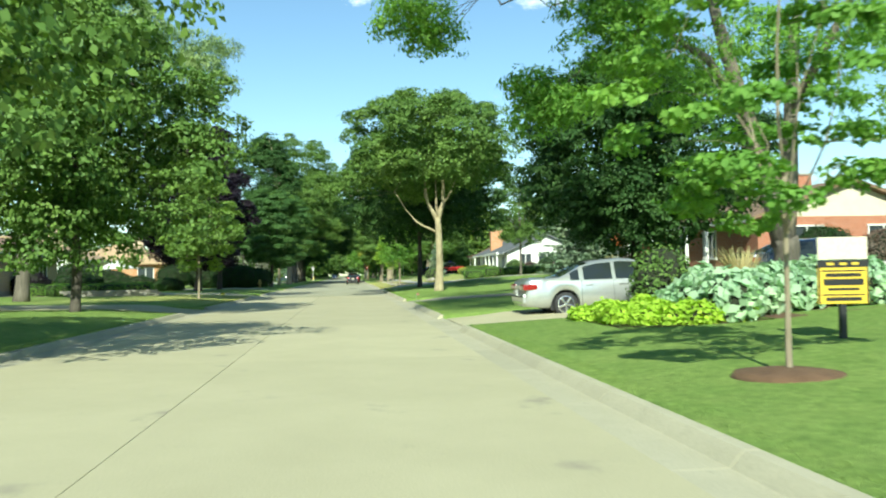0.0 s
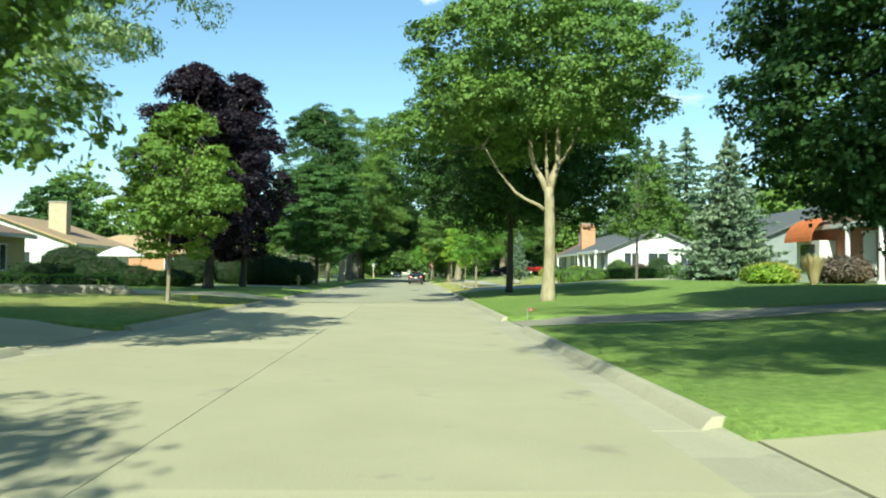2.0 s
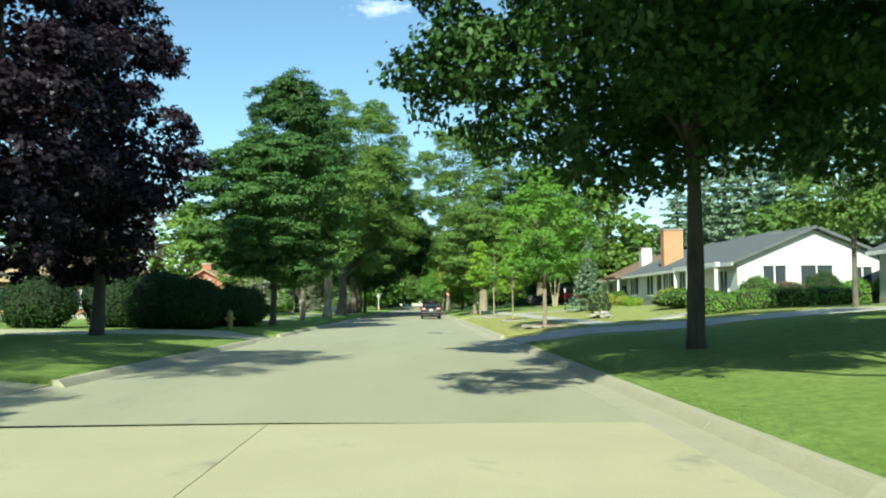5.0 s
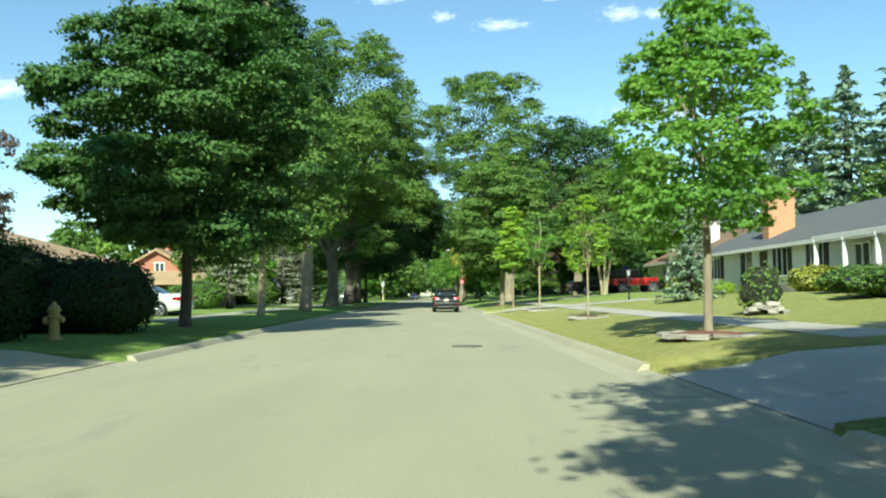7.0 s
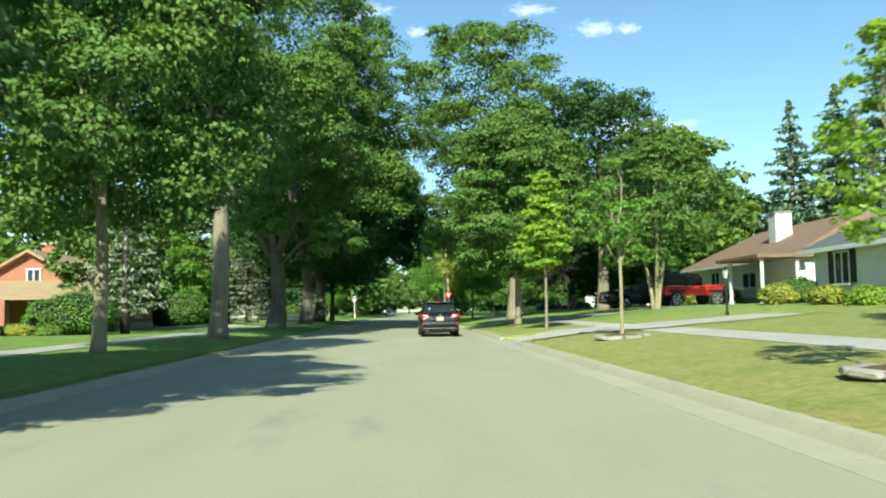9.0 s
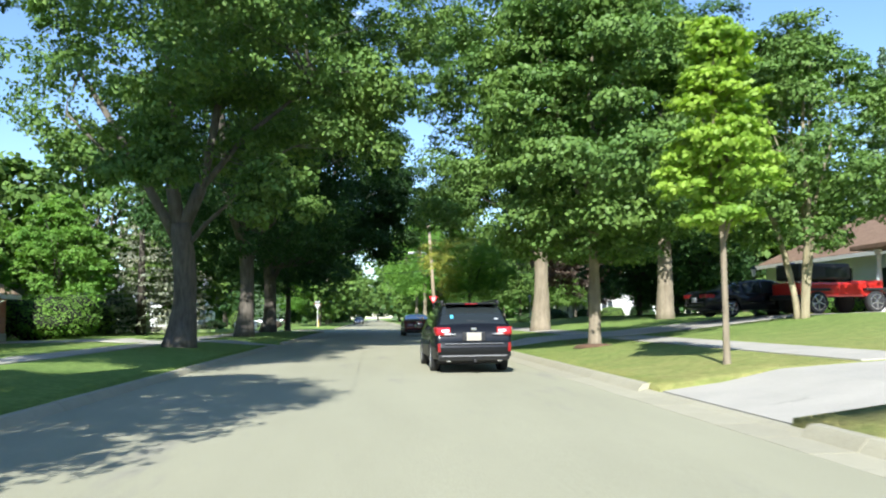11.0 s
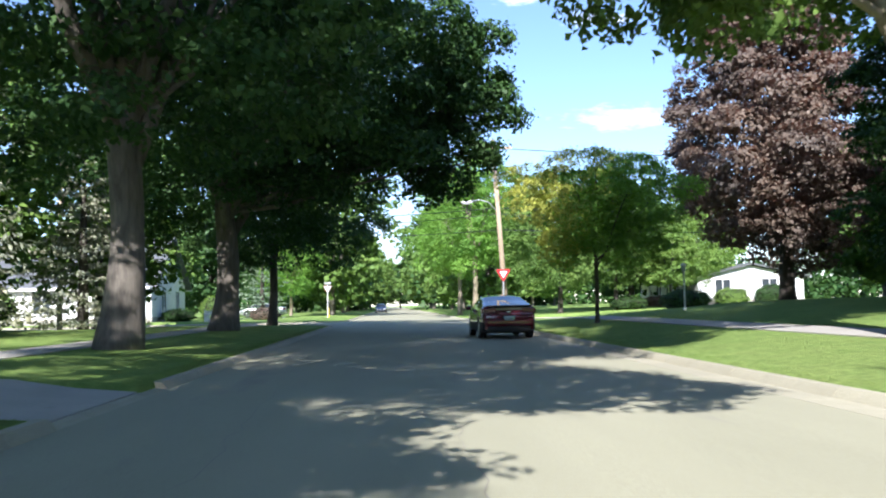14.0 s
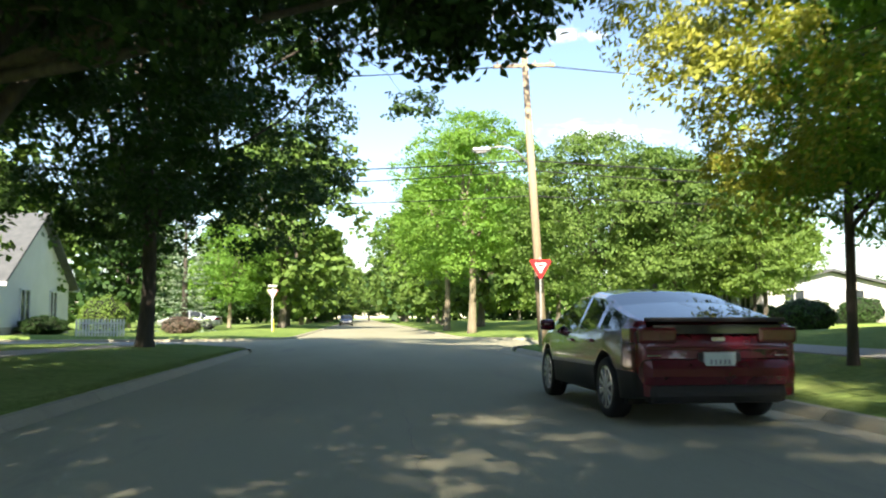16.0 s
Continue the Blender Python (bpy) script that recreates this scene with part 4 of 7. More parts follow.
# ---- the right side ----
tree(6.3, 9.0, 4.9, 1.5, 1.75, LEAF_BRIGHT, BARK_TAN, "young thin bright green tree in a mulch ring", 31, 0.034, shape="layer", lumps=34, sprays=30, per=11, size=0.10, lump=0.5, thin=0.2)
# the last four bough masses are unseen, added high up to shade drive and lawn
tree(12.4, 20.5, 16.0, 4.2, 7.6, LEAF_BRIGHT, BARK_GREY, "large honey locust with feathery drooping boughs", 32, 0.38, shape="vase", lumps=62, sprays=44, per=14, size=0.17, droop=0.9, flat=0.3, thin=0.15, lump=1.2, fork=1.6, slim=0.35, boughs=mass(4.0, 24.1, 8.2, 0.9, 0.8, 0.8, 9, 0.75, 41) + mass(6.9, 21.6, 5.6, 0.7, 0.7, 1.1, 9, 0.65, 42) + mass(8.6, 20.6, 7.4, 1.6, 1.2, 1.2, 14, 0.9, 43) + mass(5.6, 23.8, 13.2, 2.6, 3.0, 1.5, 16, 1.4, 22) + mass(5.8, 19.0, 13.0, 3.4, 3.2, 1.8, 24, 1.3, 44) + mass(7.6, 15.4, 12.5, 3.4, 3.0, 2.0, 22, 1.3, 45) + mass(3.7, 15.0, 12.0, 2.6, 3.0, 1.8, 22, 1.3, 46), arms=(
    (((0, 0, 1.3), (-0.25, 0, 2.6), (-0.75, 0.1, 4.4), (-1.25, 0.2, 6.2), (-1.8, 0.3, 8.6)), 0.27),
    (((0.05, 0, 1.3), (0.25, 0.1, 2.8), (0.35, 0.1, 4.6), (0.55, 0.2, 6.6), (1.2, 0.4, 9.0)), 0.24),
    (((-0.75, 0.1, 4.4), (-1.8, 0.0, 5.9), (-3.2, 0.4, 7.0), (-5.0, 1.4, 8.2), (-7.2, 3.0, 9.0)), 0.11),
    (((0.35, 0.1, 4.6), (0.9, -0.8, 6.2), (1.6, -1.8, 8.2)), 0.13)))
tree(14.1, 36.5, 10.0, 1.7, 5.0, LEAF_DEEP, BARK_DARK, "dense dark green maple on the lawn", 33, 0.26, shape="round", lumps=80, sprays=54, per=14, size=0.17, lump=1.5)
tree(6.95, 49.9, 11.8, 5.7, 5.4, LEAF_MAPLE, BARK_PALE, "ash tree with pale forked trunk on the verge", 34, 0.235, shape="round", lumps=76, sprays=50, per=14, size=0.15, lump=1.2, fork=4.4, thin=0.08, offset=(-0.6, 0), boughs=mass(1.6, 49.5, 6.4, 0.9, 1.5, 0.9, 4, 0.8, 11) + mass(5.2, 52.8, 7.0, 3.0, 1.8, 1.7, 16, 1.1, 33), arms=(
    (((0, 0, 3.35), (-0.40, -0.05, 3.62), (-0.85, -0.15, 3.80), (-1.25, -0.2, 4.05), (-1.85, -0.3, 4.75), (-2.5, -0.4, 5.8)), 0.075),
    (((-0.05, 0, 4.1), (-0.24, 0.03, 4.6), (-0.48, 0.08, 5.0), (-0.62, 0.12, 5.5), (-0.70, 0.2, 6.4), (-1.0, 0.3, 8.2)), 0.125),
    (((0.05, 0, 4.1), (0.18, 0.03, 4.7), (0.38, 0.08, 5.2), (0.37, 0.12, 5.7), (0.40, 0.15, 6.8), (0.6, 0.2, 8.8)), 0.150),
    (((0.36, 0.05, 5.1), (0.56, 0.0, 5.35), (0.84, -0.05, 5.85), (1.15, -0.15, 6.6)), 0.07),
    (((-0.58, 0.1, 5.3), (-0.72, 0.05, 5.5), (-0.76, 0.0, 6.1)), 0.045),
    (((0.0, 0.1, 4.4), (-0.03, 0.25, 5.2), (-0.02, 0.4, 5.9), (0.0, 0.6, 7.2)), 0.075)))
tree(6.75, 60.9, 11.2, 3.5, 6.0, LEAF_DEEP, BARK_DARK, "street maple with dark slim trunk", 35, 0.17, shape="round", lumps=96, sprays=52, per=14, size=0.17, lump=1.5, offset=(0.7, 0))
tree(16.8, 74.5, 8.6, 2.7, 2.7, LEAF_MAPLE, BARK_GREY, "small round-headed tree on the lawn", 36, 0.10, shape="round", lumps=36, sprays=36, per=12, size=0.14, lump=0.9)
tree(6.35, 78.2, 6.4, 1.9, 2.0, LEAF_BRIGHT, BARK_TAN, "young pin oak with level branches in a stone ring", 37, 0.085, shape="oval", lumps=64, sprays=30, per=11, size=0.10, lump=0.52, flat=0.45, thin=0.12)
tree(6.36, 90.1, 4.0, 1.5, 0.85, LEAF_YELLOW, BARK_PALE, "sapling with yellow-green leaves in a stone ring", 38, 0.035, shape="oval", lumps=30, sprays=24, per=8, size=0.075, lump=0.30, thin=0.2)
tree(6.4, 102.6, 4.8, 2.0, 1.0, LEAF_BRIGHT, BARK_PALE, "slender green sapling in a stone ring", 39, 0.05, shape="oval", lumps=20, sprays=24, per=9, size=0.10, lump=0.40, thin=0.2)
tree(6.2, 113.2, 6.2, 2.2, 1.2, LEAF_YELLOW, BARK_TAN, "young ginkgo with bright yellow-green leaves", 40, 0.06, shape="cone", lumps=34, sprays=26, per=10, size=0.13, lump=0.55)
tree(14.2, 126.0, 10.0, 2.4, 4.0, LEAF_MAPLE, BARK_PALE, "clump of river birches with several pale stems", 41, 0.11, shape="oval", lumps=54, sprays=42, per=13, size=0.15, lump=1.1, stems=3)
tree(6.3, 122.3, 10.6, 2.3, 4.0, LEAF_MAPLE, BARK_TAN, "street maple with level boughs and smooth tan trunk", 42, 0.17, shape="layer", lumps=70, sprays=52, per=14, size=0.16, lump=1.4)
tree(8.35, 140.5, 21.5, 5.4, 7.2, LEAF_MAPLE, BARK_TAN, "big old maple with pale massive trunk", 43, 0.42, shape="vase", lumps=76, sprays=54, per=14, size=0.18, lump=1.6, fork=4.9, offset=(-2.0, 0), arms=(
    (((0, 0, 4.4), (-0.5, 0, 5.6), (-1.5, -0.2, 7.2), (-3.0, -0.3, 9.5)), 0.19),
    (((0, 0, 4.6), (-0.12, 0, 6.0), (-0.3, 0.1, 8.0), (-0.4, 0.1, 11.0)), 0.24),
    (((0.05, 0, 4.6), (0.5, 0, 6.0), (0.95, 0.1, 8.0), (1.4, 0.2, 11.0)), 0.22),
    (((0.1, 0, 4.5), (0.9, -0.1, 5.7), (2.1, -0.2, 7.4), (3.5, -0.2, 9.4)), 0.15),
    (((-0.5, 0, 5.5), (-1.5, -0.4, 5.9), (-2.8, -0.6, 6.5), (-4.0, -0.8, 6.9)), 0.09)), boughs=mass(4.3, 138.8, 6.3, 1.6, 2.0, 1.5, 14, 0.85, 31))
tree(14.8, 141.0, 16.5, 4.0, 6.4, LEAF_DEEP, BARK_TAN, "large shade maple on the lawn", 44, 0.40, lumps=60, sprays=44, per=12, size=0.22, lump=1.9)
tree(6.8, 157.6, 6.5, 2.2, 3.7, LEAF_BRIGHT, BARK_DARK, "small locust turning gold on one side", 45, 0.085, shape="vase", lumps=54, sprays=44, per=13, size=0.13, lump=0.95, second=(LEAF_GOLD, (-0.75, 0.25)), slim=0.4, gold_from=0.42, offset=(0.5, 0))
tree(17.0, 164.0, 15.5, 1.8, 5.2, LEAF_COPPER, BARK_DARK, "tall copper beech with brownish purple leaves", 46, 0.34, shape="oval", lumps=100, sprays=50, per=13, size=0.20, lump=1.5)
tree(19.6, 148.5, 9.0, 0.9, 3.5, LEAF_DEEP, BARK_DARK, "low-branched dark tree between two lawns", 47, 0.16, lumps=46, sprays=36, per=12, size=0.18)
tree(23.4, 152.5, 8.0, 0.9, 3.2, LEAF_DEEP, BARK_DARK, "low-branched dark tree between two lawns", 48, 0.16, lumps=44, sprays=36, per=12, size=0.18)
tree(16.8, 151.5, 9.5, 0.6, 3.3, LEAF_DEEP, BARK_DARK, "dense dark low-branched tree between two lawns", 49, 0.17, lumps=50, sprays=36, per=12, size=0.18)
tree(21.0, 157.5, 10.5, 0.6, 3.6, LEAF_DEEP, BARK_DARK, "dense dark low-branched tree between two lawns", 50, 0.17, lumps=50, sprays=36, per=12, size=0.18)
# beyond the crossing
tree(15.6, 188.4, 9.5, 1.8, 3.8, LEAF_MAPLE, BARK_DARK, "leafy green tree before the cottage", 55, 0.16, lumps=46, sprays=36, per=12, size=0.18)
tree(19.2, 186.9, 6.0, 1.6, 2.4, LEAF_OLIVE, BARK_DARK, "small olive-green tree before the cottage", 56, 0.09, lumps=34, sprays=30, per=12, size=0.15)
tree(22.5, 192.5, 7.8, 2.0, 3.6, LEAF_OLIVE, BARK_GREY, "spreading olive-green tree before the cottage", 57, 0.14, lumps=44, sprays=34, per=12, size=0.15)
tree(6.0, 196.0, 13.5, 3.6, 4.6, LEAF_BRIGHT, BARK_TAN, "light green street maple past the crossing", 51, 0.24, lumps=50, sprays=38, per=12, size=0.18)
tree(5.6, 207.0, 13.0, 3.4, 4.4, LEAF_BRIGHT, BARK_TAN, "light green street maple past the crossing", 52, 0.22, lumps=46, sprays=36, per=12, size=0.18)
tree(12.0, 191.0, 11.0, 2.2, 5.0, LEAF_MAPLE, BARK_DARK, "leafy green tree by the corner", 53, 0.2, lumps=50, sprays=36, per=12, size=0.18)
tree(-11.5, 218.0, 9.0, 2.0, 3.8, LEAF_BRIGHT, BARK_TAN, "bright green garden tree", 54, 0.16, lumps=44, sprays=34, per=12, size=0.16)
spruce(20.0, 66.5, 8.4, 3.3, NEEDLE_BLUE, "blue-green spruce with skirts to the ground", 61, 0.15, 32, 20, dense=80, size=0.27)
spruce(11.7, 96.8, 4.4, 1.2, NEEDLE_BLUE, "small silver-blue spruce on the lawn", 62, 0.2, 20, 11, size=0.19, dense=48)
spruce(-12.5, 205.0, 9.0, 3.0, NEEDLE_BLUE, "grey-green spruce past the crossing", 63, 0.3, 22, 10)
spruce(-14.5, 155.0, 12.0, 3.4, NEEDLE_GREY, "tall grey-green spruce in the front garden", 64, 0.8, 26, 11)
spruce(-13.0, 124.0, 8.0, 2.8, NEEDLE_GREY, "thin grey spruce beside the brick house", 65, 1.3, 20, 9, dense=26)
far = spruce(34.0, 152.0, 17.0, 4.4, NEEDLE_HAZED, "tall hazy grey-green spruce behind the houses", 66, 0.8, 30, 12, size=0.62, dense=46)
for fx, fy, fs in ((36.5, 149.0, 1.03), (35.8, 140.0, 1.15), (35.2, 131.0, 1.04), (36.0, 123.5, 1.07), (40, 98, 0.7), (-42, 84, 0.6), (-46, 92, 0.7), (33, 100, 0.62)):
    o = copy_thing(far, pose(fx, fy, lie(fx, fy), 0, 0, fx * 20))
    o.scale = (fs * (1.1 + 0.1 * (int(fy) % 4)), fs * 1.25, fs)

# woods behind the houses and down the street: a few grown trees, set out again and again
WOODS = [
    tree(-30, 40, 13, 1.6, 5.5, LEAF_DEEP, BARK_DARK, "leafy green tree behind the houses", 71, 0.3, lumps=44, sprays=20, per=8, size=0.50, slim=0.75, group="background trees"),
    tree(34, 30, 15, 1.8, 6.0, LEAF_MAPLE, BARK_GREY, "leafy green tree behind the houses", 72, 0.3, lumps=46, sprays=20, per=8, size=0.50, slim=0.75, group="background trees"),
    tree(-34, 64, 11, 1.2, 5.0, LEAF_MAPLE, BARK_GREY, "leafy green tree behind the houses", 73, 0.25, lumps=40, sprays=20, per=8, size=0.50, slim=0.75, group="background trees"),
    tree(36, 92, 14, 1.5, 5.5, LEAF_OLIVE, BARK_GREY, "leafy green tree behind the houses", 74, 0.25, shape="oval", lumps=44, sprays=20, per=8, size=0.50, slim=0.75, group="background trees"),
]
SPOTS = []
rr = random.Random(5)
for yy in range(-20, 175, 16):
    SPOTS.append((-36 - rr.uniform(0, 10), yy + rr.uniform(-4, 4), rr.uniform(0.65, 0.95)))
    SPOTS.append((44 + rr.uniform(0, 12), yy + rr.uniform(-4, 4), rr.uniform(0.6, 0.95)))
for yy in range(222, 420, 19):
    SPOTS.append((-7.5 - rr.uniform(0, 2), yy + rr.uniform(-3, 3), rr.uniform(0.95, 1.3) + (0.25 if yy > 300 else 0)))
    SPOTS.append((8.0 + rr.uniform(0, 2), yy + rr.uniform(-3, 3), rr.uniform(0.95, 1.3) + (0.25 if yy > 300 else 0)))
    SPOTS.append((-20 - rr.uniform(0, 6), yy + rr.uniform(-3, 3), rr.uniform(0.8, 1.1)))
    SPOTS.append((22 + rr.uniform(0, 6), yy + rr.uniform(-3, 3), rr.uniform(0.8, 1.15)))
for xx in range(-60, 61, 14):
    SPOTS.append((xx, 430 + rr.uniform(-8, 8), rr.uniform(1.0, 1.4)))
SPOTS += [(-16, 172, 0.8), (-22, 150, 1.0), (-24, 140, 0.9), (-15, 128, 0.55), (-20, 163, 1.0), (26, 170, 0.9), (24, 152, 1.1), (32, 160, 1.0), (30, 178, 0.8), (20, 200, 0.8), (28, 205, 0.9), (-20, 196, 0.8), (-26, 205, 0.9), (38, 112, 0.85), (40, 104, 0.7), (2, 441, 1.2), (-4, 452, 1.3), (33, 118, 0.6), (37, 36, 0.9), (30, 18, 0.8), (-28, 30, 0.9), (-24, 22, 0.8)]
for i, (fx, fy, fs) in enumerate(SPOTS):
    o = copy_thing(WOODS[(i * 7 + int(abs(fx))) % 4], pose(fx, fy, lie(fx, fy) - 0.03, 0, 0, rr.uniform(0, 360)))
    o.scale = (fs * rr.uniform(0.9, 1.1), fs * rr.uniform(0.9, 1.1), fs)



def far_woods(points, size, seed):
    """A thick uneven belt of foliage along a line of (x, y) points, which closes the view."""
    rng = np.random.default_rng(seed)
    cs = []
    for (ax, ay), (bx, by) in zip(points, points[1:]):
        n = int(90 * math.hypot(bx - ax, by - ay))
        t = rng.uniform(0, 1, n)
        along = t * math.hypot(bx - ax, by - ay)
        top = 6.5 + 1.8 * np.sin(along * 0.21 + seed) + 1.2 * np.sin(along * 0.53 + 2 * seed) + 0.7 * np.sin(along * 1.3)
        cs.append(np.stack([ax + (bx - ax) * t + rng.normal(0, 3.0, n), ay + (by - ay) * t + rng.normal(0, 1.6, n), 0.4 + top * rng.uniform(0, 1, n) ** 0.8], 1))
    c = np.concatenate(cs)
    ob = new("far_woods", leaf_mesh("far_woods", c, rng.normal(0, 1, c.shape), size, LEAF_DEEP, rng, 0.2, 0.4, 0.8, 0.6))
    tagged(ob, "dense green woods closing the view beyond the gardens", "woods", kind="stuff")


far_woods([(-150, 290), (-60, 282), (-7, 290)], 1.1, 81)
far_woods([(8, 292), (60, 284), (150, 290)], 1.1, 82)
far_woods([(-58, -20), (-66, 18), (-60, 60), (-70, 96), (-61, 130), (-66, 170)], 1.1, 83)
far_woods([(70, -20), (63, 22), (72, 58), (65, 98), (73, 134), (66, 170)], 1.1, 84)

# ---- cars ----
def wheel(parent, x, y, r, width, side, spokes=5, rimcol=CHROME):
    root = part("tyre", lathe(bmesh.new(), [(r * 0.66, -width * 0.42), (r * 0.93, -width * 0.5), (r, -width * 0.32), (r, width * 0.32), (r * 0.93, width * 0.5), (r * 0.66, width * 0.42)], 28), RUBBER, parent, smooth=True)
    root.name = "wheel"
    root.matrix_basis = pose(x, y, r, 0, 90 * side, 0)
    part("tyre_wall", lathe(bmesh.new(), [(r * 0.62, -width * 0.3), (r * 0.62, width * 0.28)], 20), BLACKTRIM, root)
    bm = bmesh.new()
    lathe(bm, [(r * 0.70, width * 0.30), (r * 0.71, width * 0.44), (r * 0.64, width * 0.46), (r * 0.62, width * 0.30)], 24)
    for k in range(spokes):
        a = k * math.tau / spokes
        box(bm, 0.36 * r * math.cos(a), 0.36 * r * math.sin(a), width * 0.40, 0.66 * r, 0.17 * r, 0.03, 0.008, Matrix.Rotation(a, 4, "Z"))
    lathe(bm, [(0.15 * r, width * 0.36), (0.15 * r, width * 0.46), (0.05 * r, width * 0.475)], 12)
    part("rim", bm, rimcol, root, smooth=False)
    return root


def car(name, m, paint, label, L, W, H, sill, belt, deck, roofline, wheels, wr, glass_y, pillars, nose=0.5, rear_round=0.12, plan=None, category="car", group="parked cars", rails=False, tumble=0.16, trim_low=None, spokes=5):
    """A car facing +y, its middle at the origin. deck: (y, z) of bonnet, cowl and tail; roofline: (y, z) of screen foot to rear screen foot; glass_y: (rear screen foot, roof rear,
    roof front, windscreen foot); pillars: (y, width) of the side pillars."""
    root = thing(name, m, label, category, group)
    ends = L / 2
    keys = [p[0] for p in deck] + [p[0] for p in roofline] + list(glass_y)
    ys = spread(keys + [y + d for y, w in pillars for d in (-w / 2, w / 2)], -ends, ends, L / 70)
    ys = [y for y in ys if -ends <= y <= ends]
    plan = plan or [(-ends, 0.80), (-ends + 0.06, 0.90), (-ends + 0.25, 0.965), (-ends + 0.9, 1.0), (ends - 1.2, 1.0), (ends - 0.5, 0.95), (ends - 0.15, 0.84), (ends, 0.68)]
    px, pw = zip(*plan)
    dx, dz = zip(*deck)
    rx, rz = zip(*roofline)
    ra = wr + 0.055

    def section(y):
        w = W / 2 * np.interp(y, px, pw)
        d = float(np.interp(y, dx, dz))
        b = min(belt + 0.02 * (-y), d) if glass_y[0] - 0.4 < y < glass_y[3] + 0.3 else d
        edge = ends - abs(y)
        low = sill + (0.05 if edge > 0.5 else 0.05 + 0.10 * (1 - edge / 0.5) * (1 if y > 0 else 0.6))
        for wy in wheels:
            if abs(y - wy) < ra:
                low = max(low, wr + math.sqrt(ra * ra - (y - wy) ** 2))
        tuck = 0.0 if edge > 0.12 else 0.35 * (1 - edge / 0.12)
        mid = max(low + 0.02, sill + 0.42 * (d - sill))
        sh = max(mid + 0.02, b - 0.05)
        inside = glass_y[0] < y < glass_y[3]
        top = float(np.interp(y, rx, rz)) if inside else d
        k = 1.0 if inside else 0.0
        up = max(0.0, top - b)
        rw = w * 0.955 - tumble * up / max(0.3, H - belt) * 1.0 - 0.02
        pts = [(0, low), (w * 0.86, low), (w * 0.975, low + 0.015), (w * (1.0 - 0.06 * tuck), mid), (w * 0.992, sh), (w * 0.955, b)]
        if up > 0.015:
            pts += [(rw + 0.015, b + up * 0.86), (rw - 0.05, b + up * 0.965), (rw * 0.55, top + 0.02), (0, top + 0.035)]
        else:
            crown = min(0.045, 0.2 * (ends - abs(y)) + 0.006)
            pts += [(w * 0.90, b + crown * 0.25), (w * 0.80, b + crown * 0.5), (w * 0.45, b + crown * 0.9), (0, b + crown)]
        return pts
    rows = [section(y) for y in ys]

    def mesh_of(pick, sides_=(1, -1)):
        bm = bmesh.new()
        cache = {}
        def vert(i, j, s):
            if j == 0 or j == 9:
                s = 1
            if (i, j, s) not in cache:
                u, z = rows[i][j]
                cache[i, j, s] = bm.verts.new((s * u, ys[i], z))
            return cache[i, j, s]
        for i in range(len(ys) - 1):
            yc = (ys[i] + ys[i + 1]) / 2
            for j in range(9):
                if not pick(yc, j, i):
                    continue
                for s in sides_:
                    q = [vert(i, j, s), vert(i + 1, j, s), vert(i + 1, j + 1, s), vert(i, j + 1, s)]
                    q = list(dict.fromkeys(q))
                    if len(q) > 2:
                        try:
                            bm.faces.new(q if s > 0 else q[::-1])
                        except ValueError:
                            pass
        return bm, vert

    tall = lambda i: min(rows[i][9][1] - rows[i][5][1], rows[i + 1][9][1] - rows[i + 1][5][1]) > 0.16
    def is_side(y, j, i):
        return j == 5 and glass_y[0] + 0.25 < y < glass_y[3] - 0.1 and tall(i) and not any(abs(y - p) < w / 2 for p, w in pillars)
    def is_screen(y, j, i):
        return j >= 7 and (glass_y[0] + 0.02 < y < glass_y[1] or glass_y[2] < y < glass_y[3] - 0.02)
    def is_under(y, j, i):
        return j == 0
    def is_low(y, j, i):
        return trim_low is not None and j in (1, 2)
    bm, vert = mesh_of(lambda y, j, i: not (is_side(y, j, i) or is_screen(y, j, i) or is_under(y, j, i) or is_low(y, j, i)))
    for i, flip in ((0, False), (len(ys) - 1, True)):
        ring = [vert(i, j, 1) for j in range(10)] + [vert(i, j, -1) for j in range(8, 0, -1)]
        ring = list(dict.fromkeys(ring))
        bm.faces.new(ring if flip else ring[::-1])
    bmesh.ops.recalc_face_normals(bm, faces=bm.faces)
    body = part("body", bm, paint, root, smooth=True)
    stops_ = sorted([glass_y[0]] + [p for p, w in pillars] + [glass_y[3]])
    pieces = [("side_window", lambda y, j, i, a=a, b=b: is_side(y, j, i) and a < y < b, CARGLASS, (s,)) for a, b in zip(stops_, stops_[1:]) for s in (1, -1)]
    pieces += [("windscreen", lambda y, j, i: is_screen(y, j, i) and y > 0, CARGLASS, (1, -1)), ("rear_window", lambda y, j, i: is_screen(y, j, i) and y < 0, CARGLASS, (1, -1))]
    pieces += [("underbody", is_under, BLACKTRIM, (1, -1))] + [("sill_trim", is_low, trim_low, (s,)) for s in (1, -1)]
    for nm, test, mat, sides_ in pieces:
        if mat is None:
            continue
        bm, _ = mesh_of(test, sides_)
        if not bm.faces:
            bm.free()
            continue
        bmesh.ops.recalc_face_normals(bm, faces=bm.faces)
        part(nm, bm, mat, root, smooth=nm != "side_window")
    # inner arches
    for wy in wheels:
        bm = bmesh.new()
        box(bm, 0, wy, wr + 0.08, W * 0.86, ra * 2 + 0.02, wr * 1.4, 0.02)
        part("wheel_well", bm, BLACKTRIM, root)
        for s in (1, -1):
            wheel(root, s * (W / 2 - 0.115), wy, wr, 0.215, s, spokes)
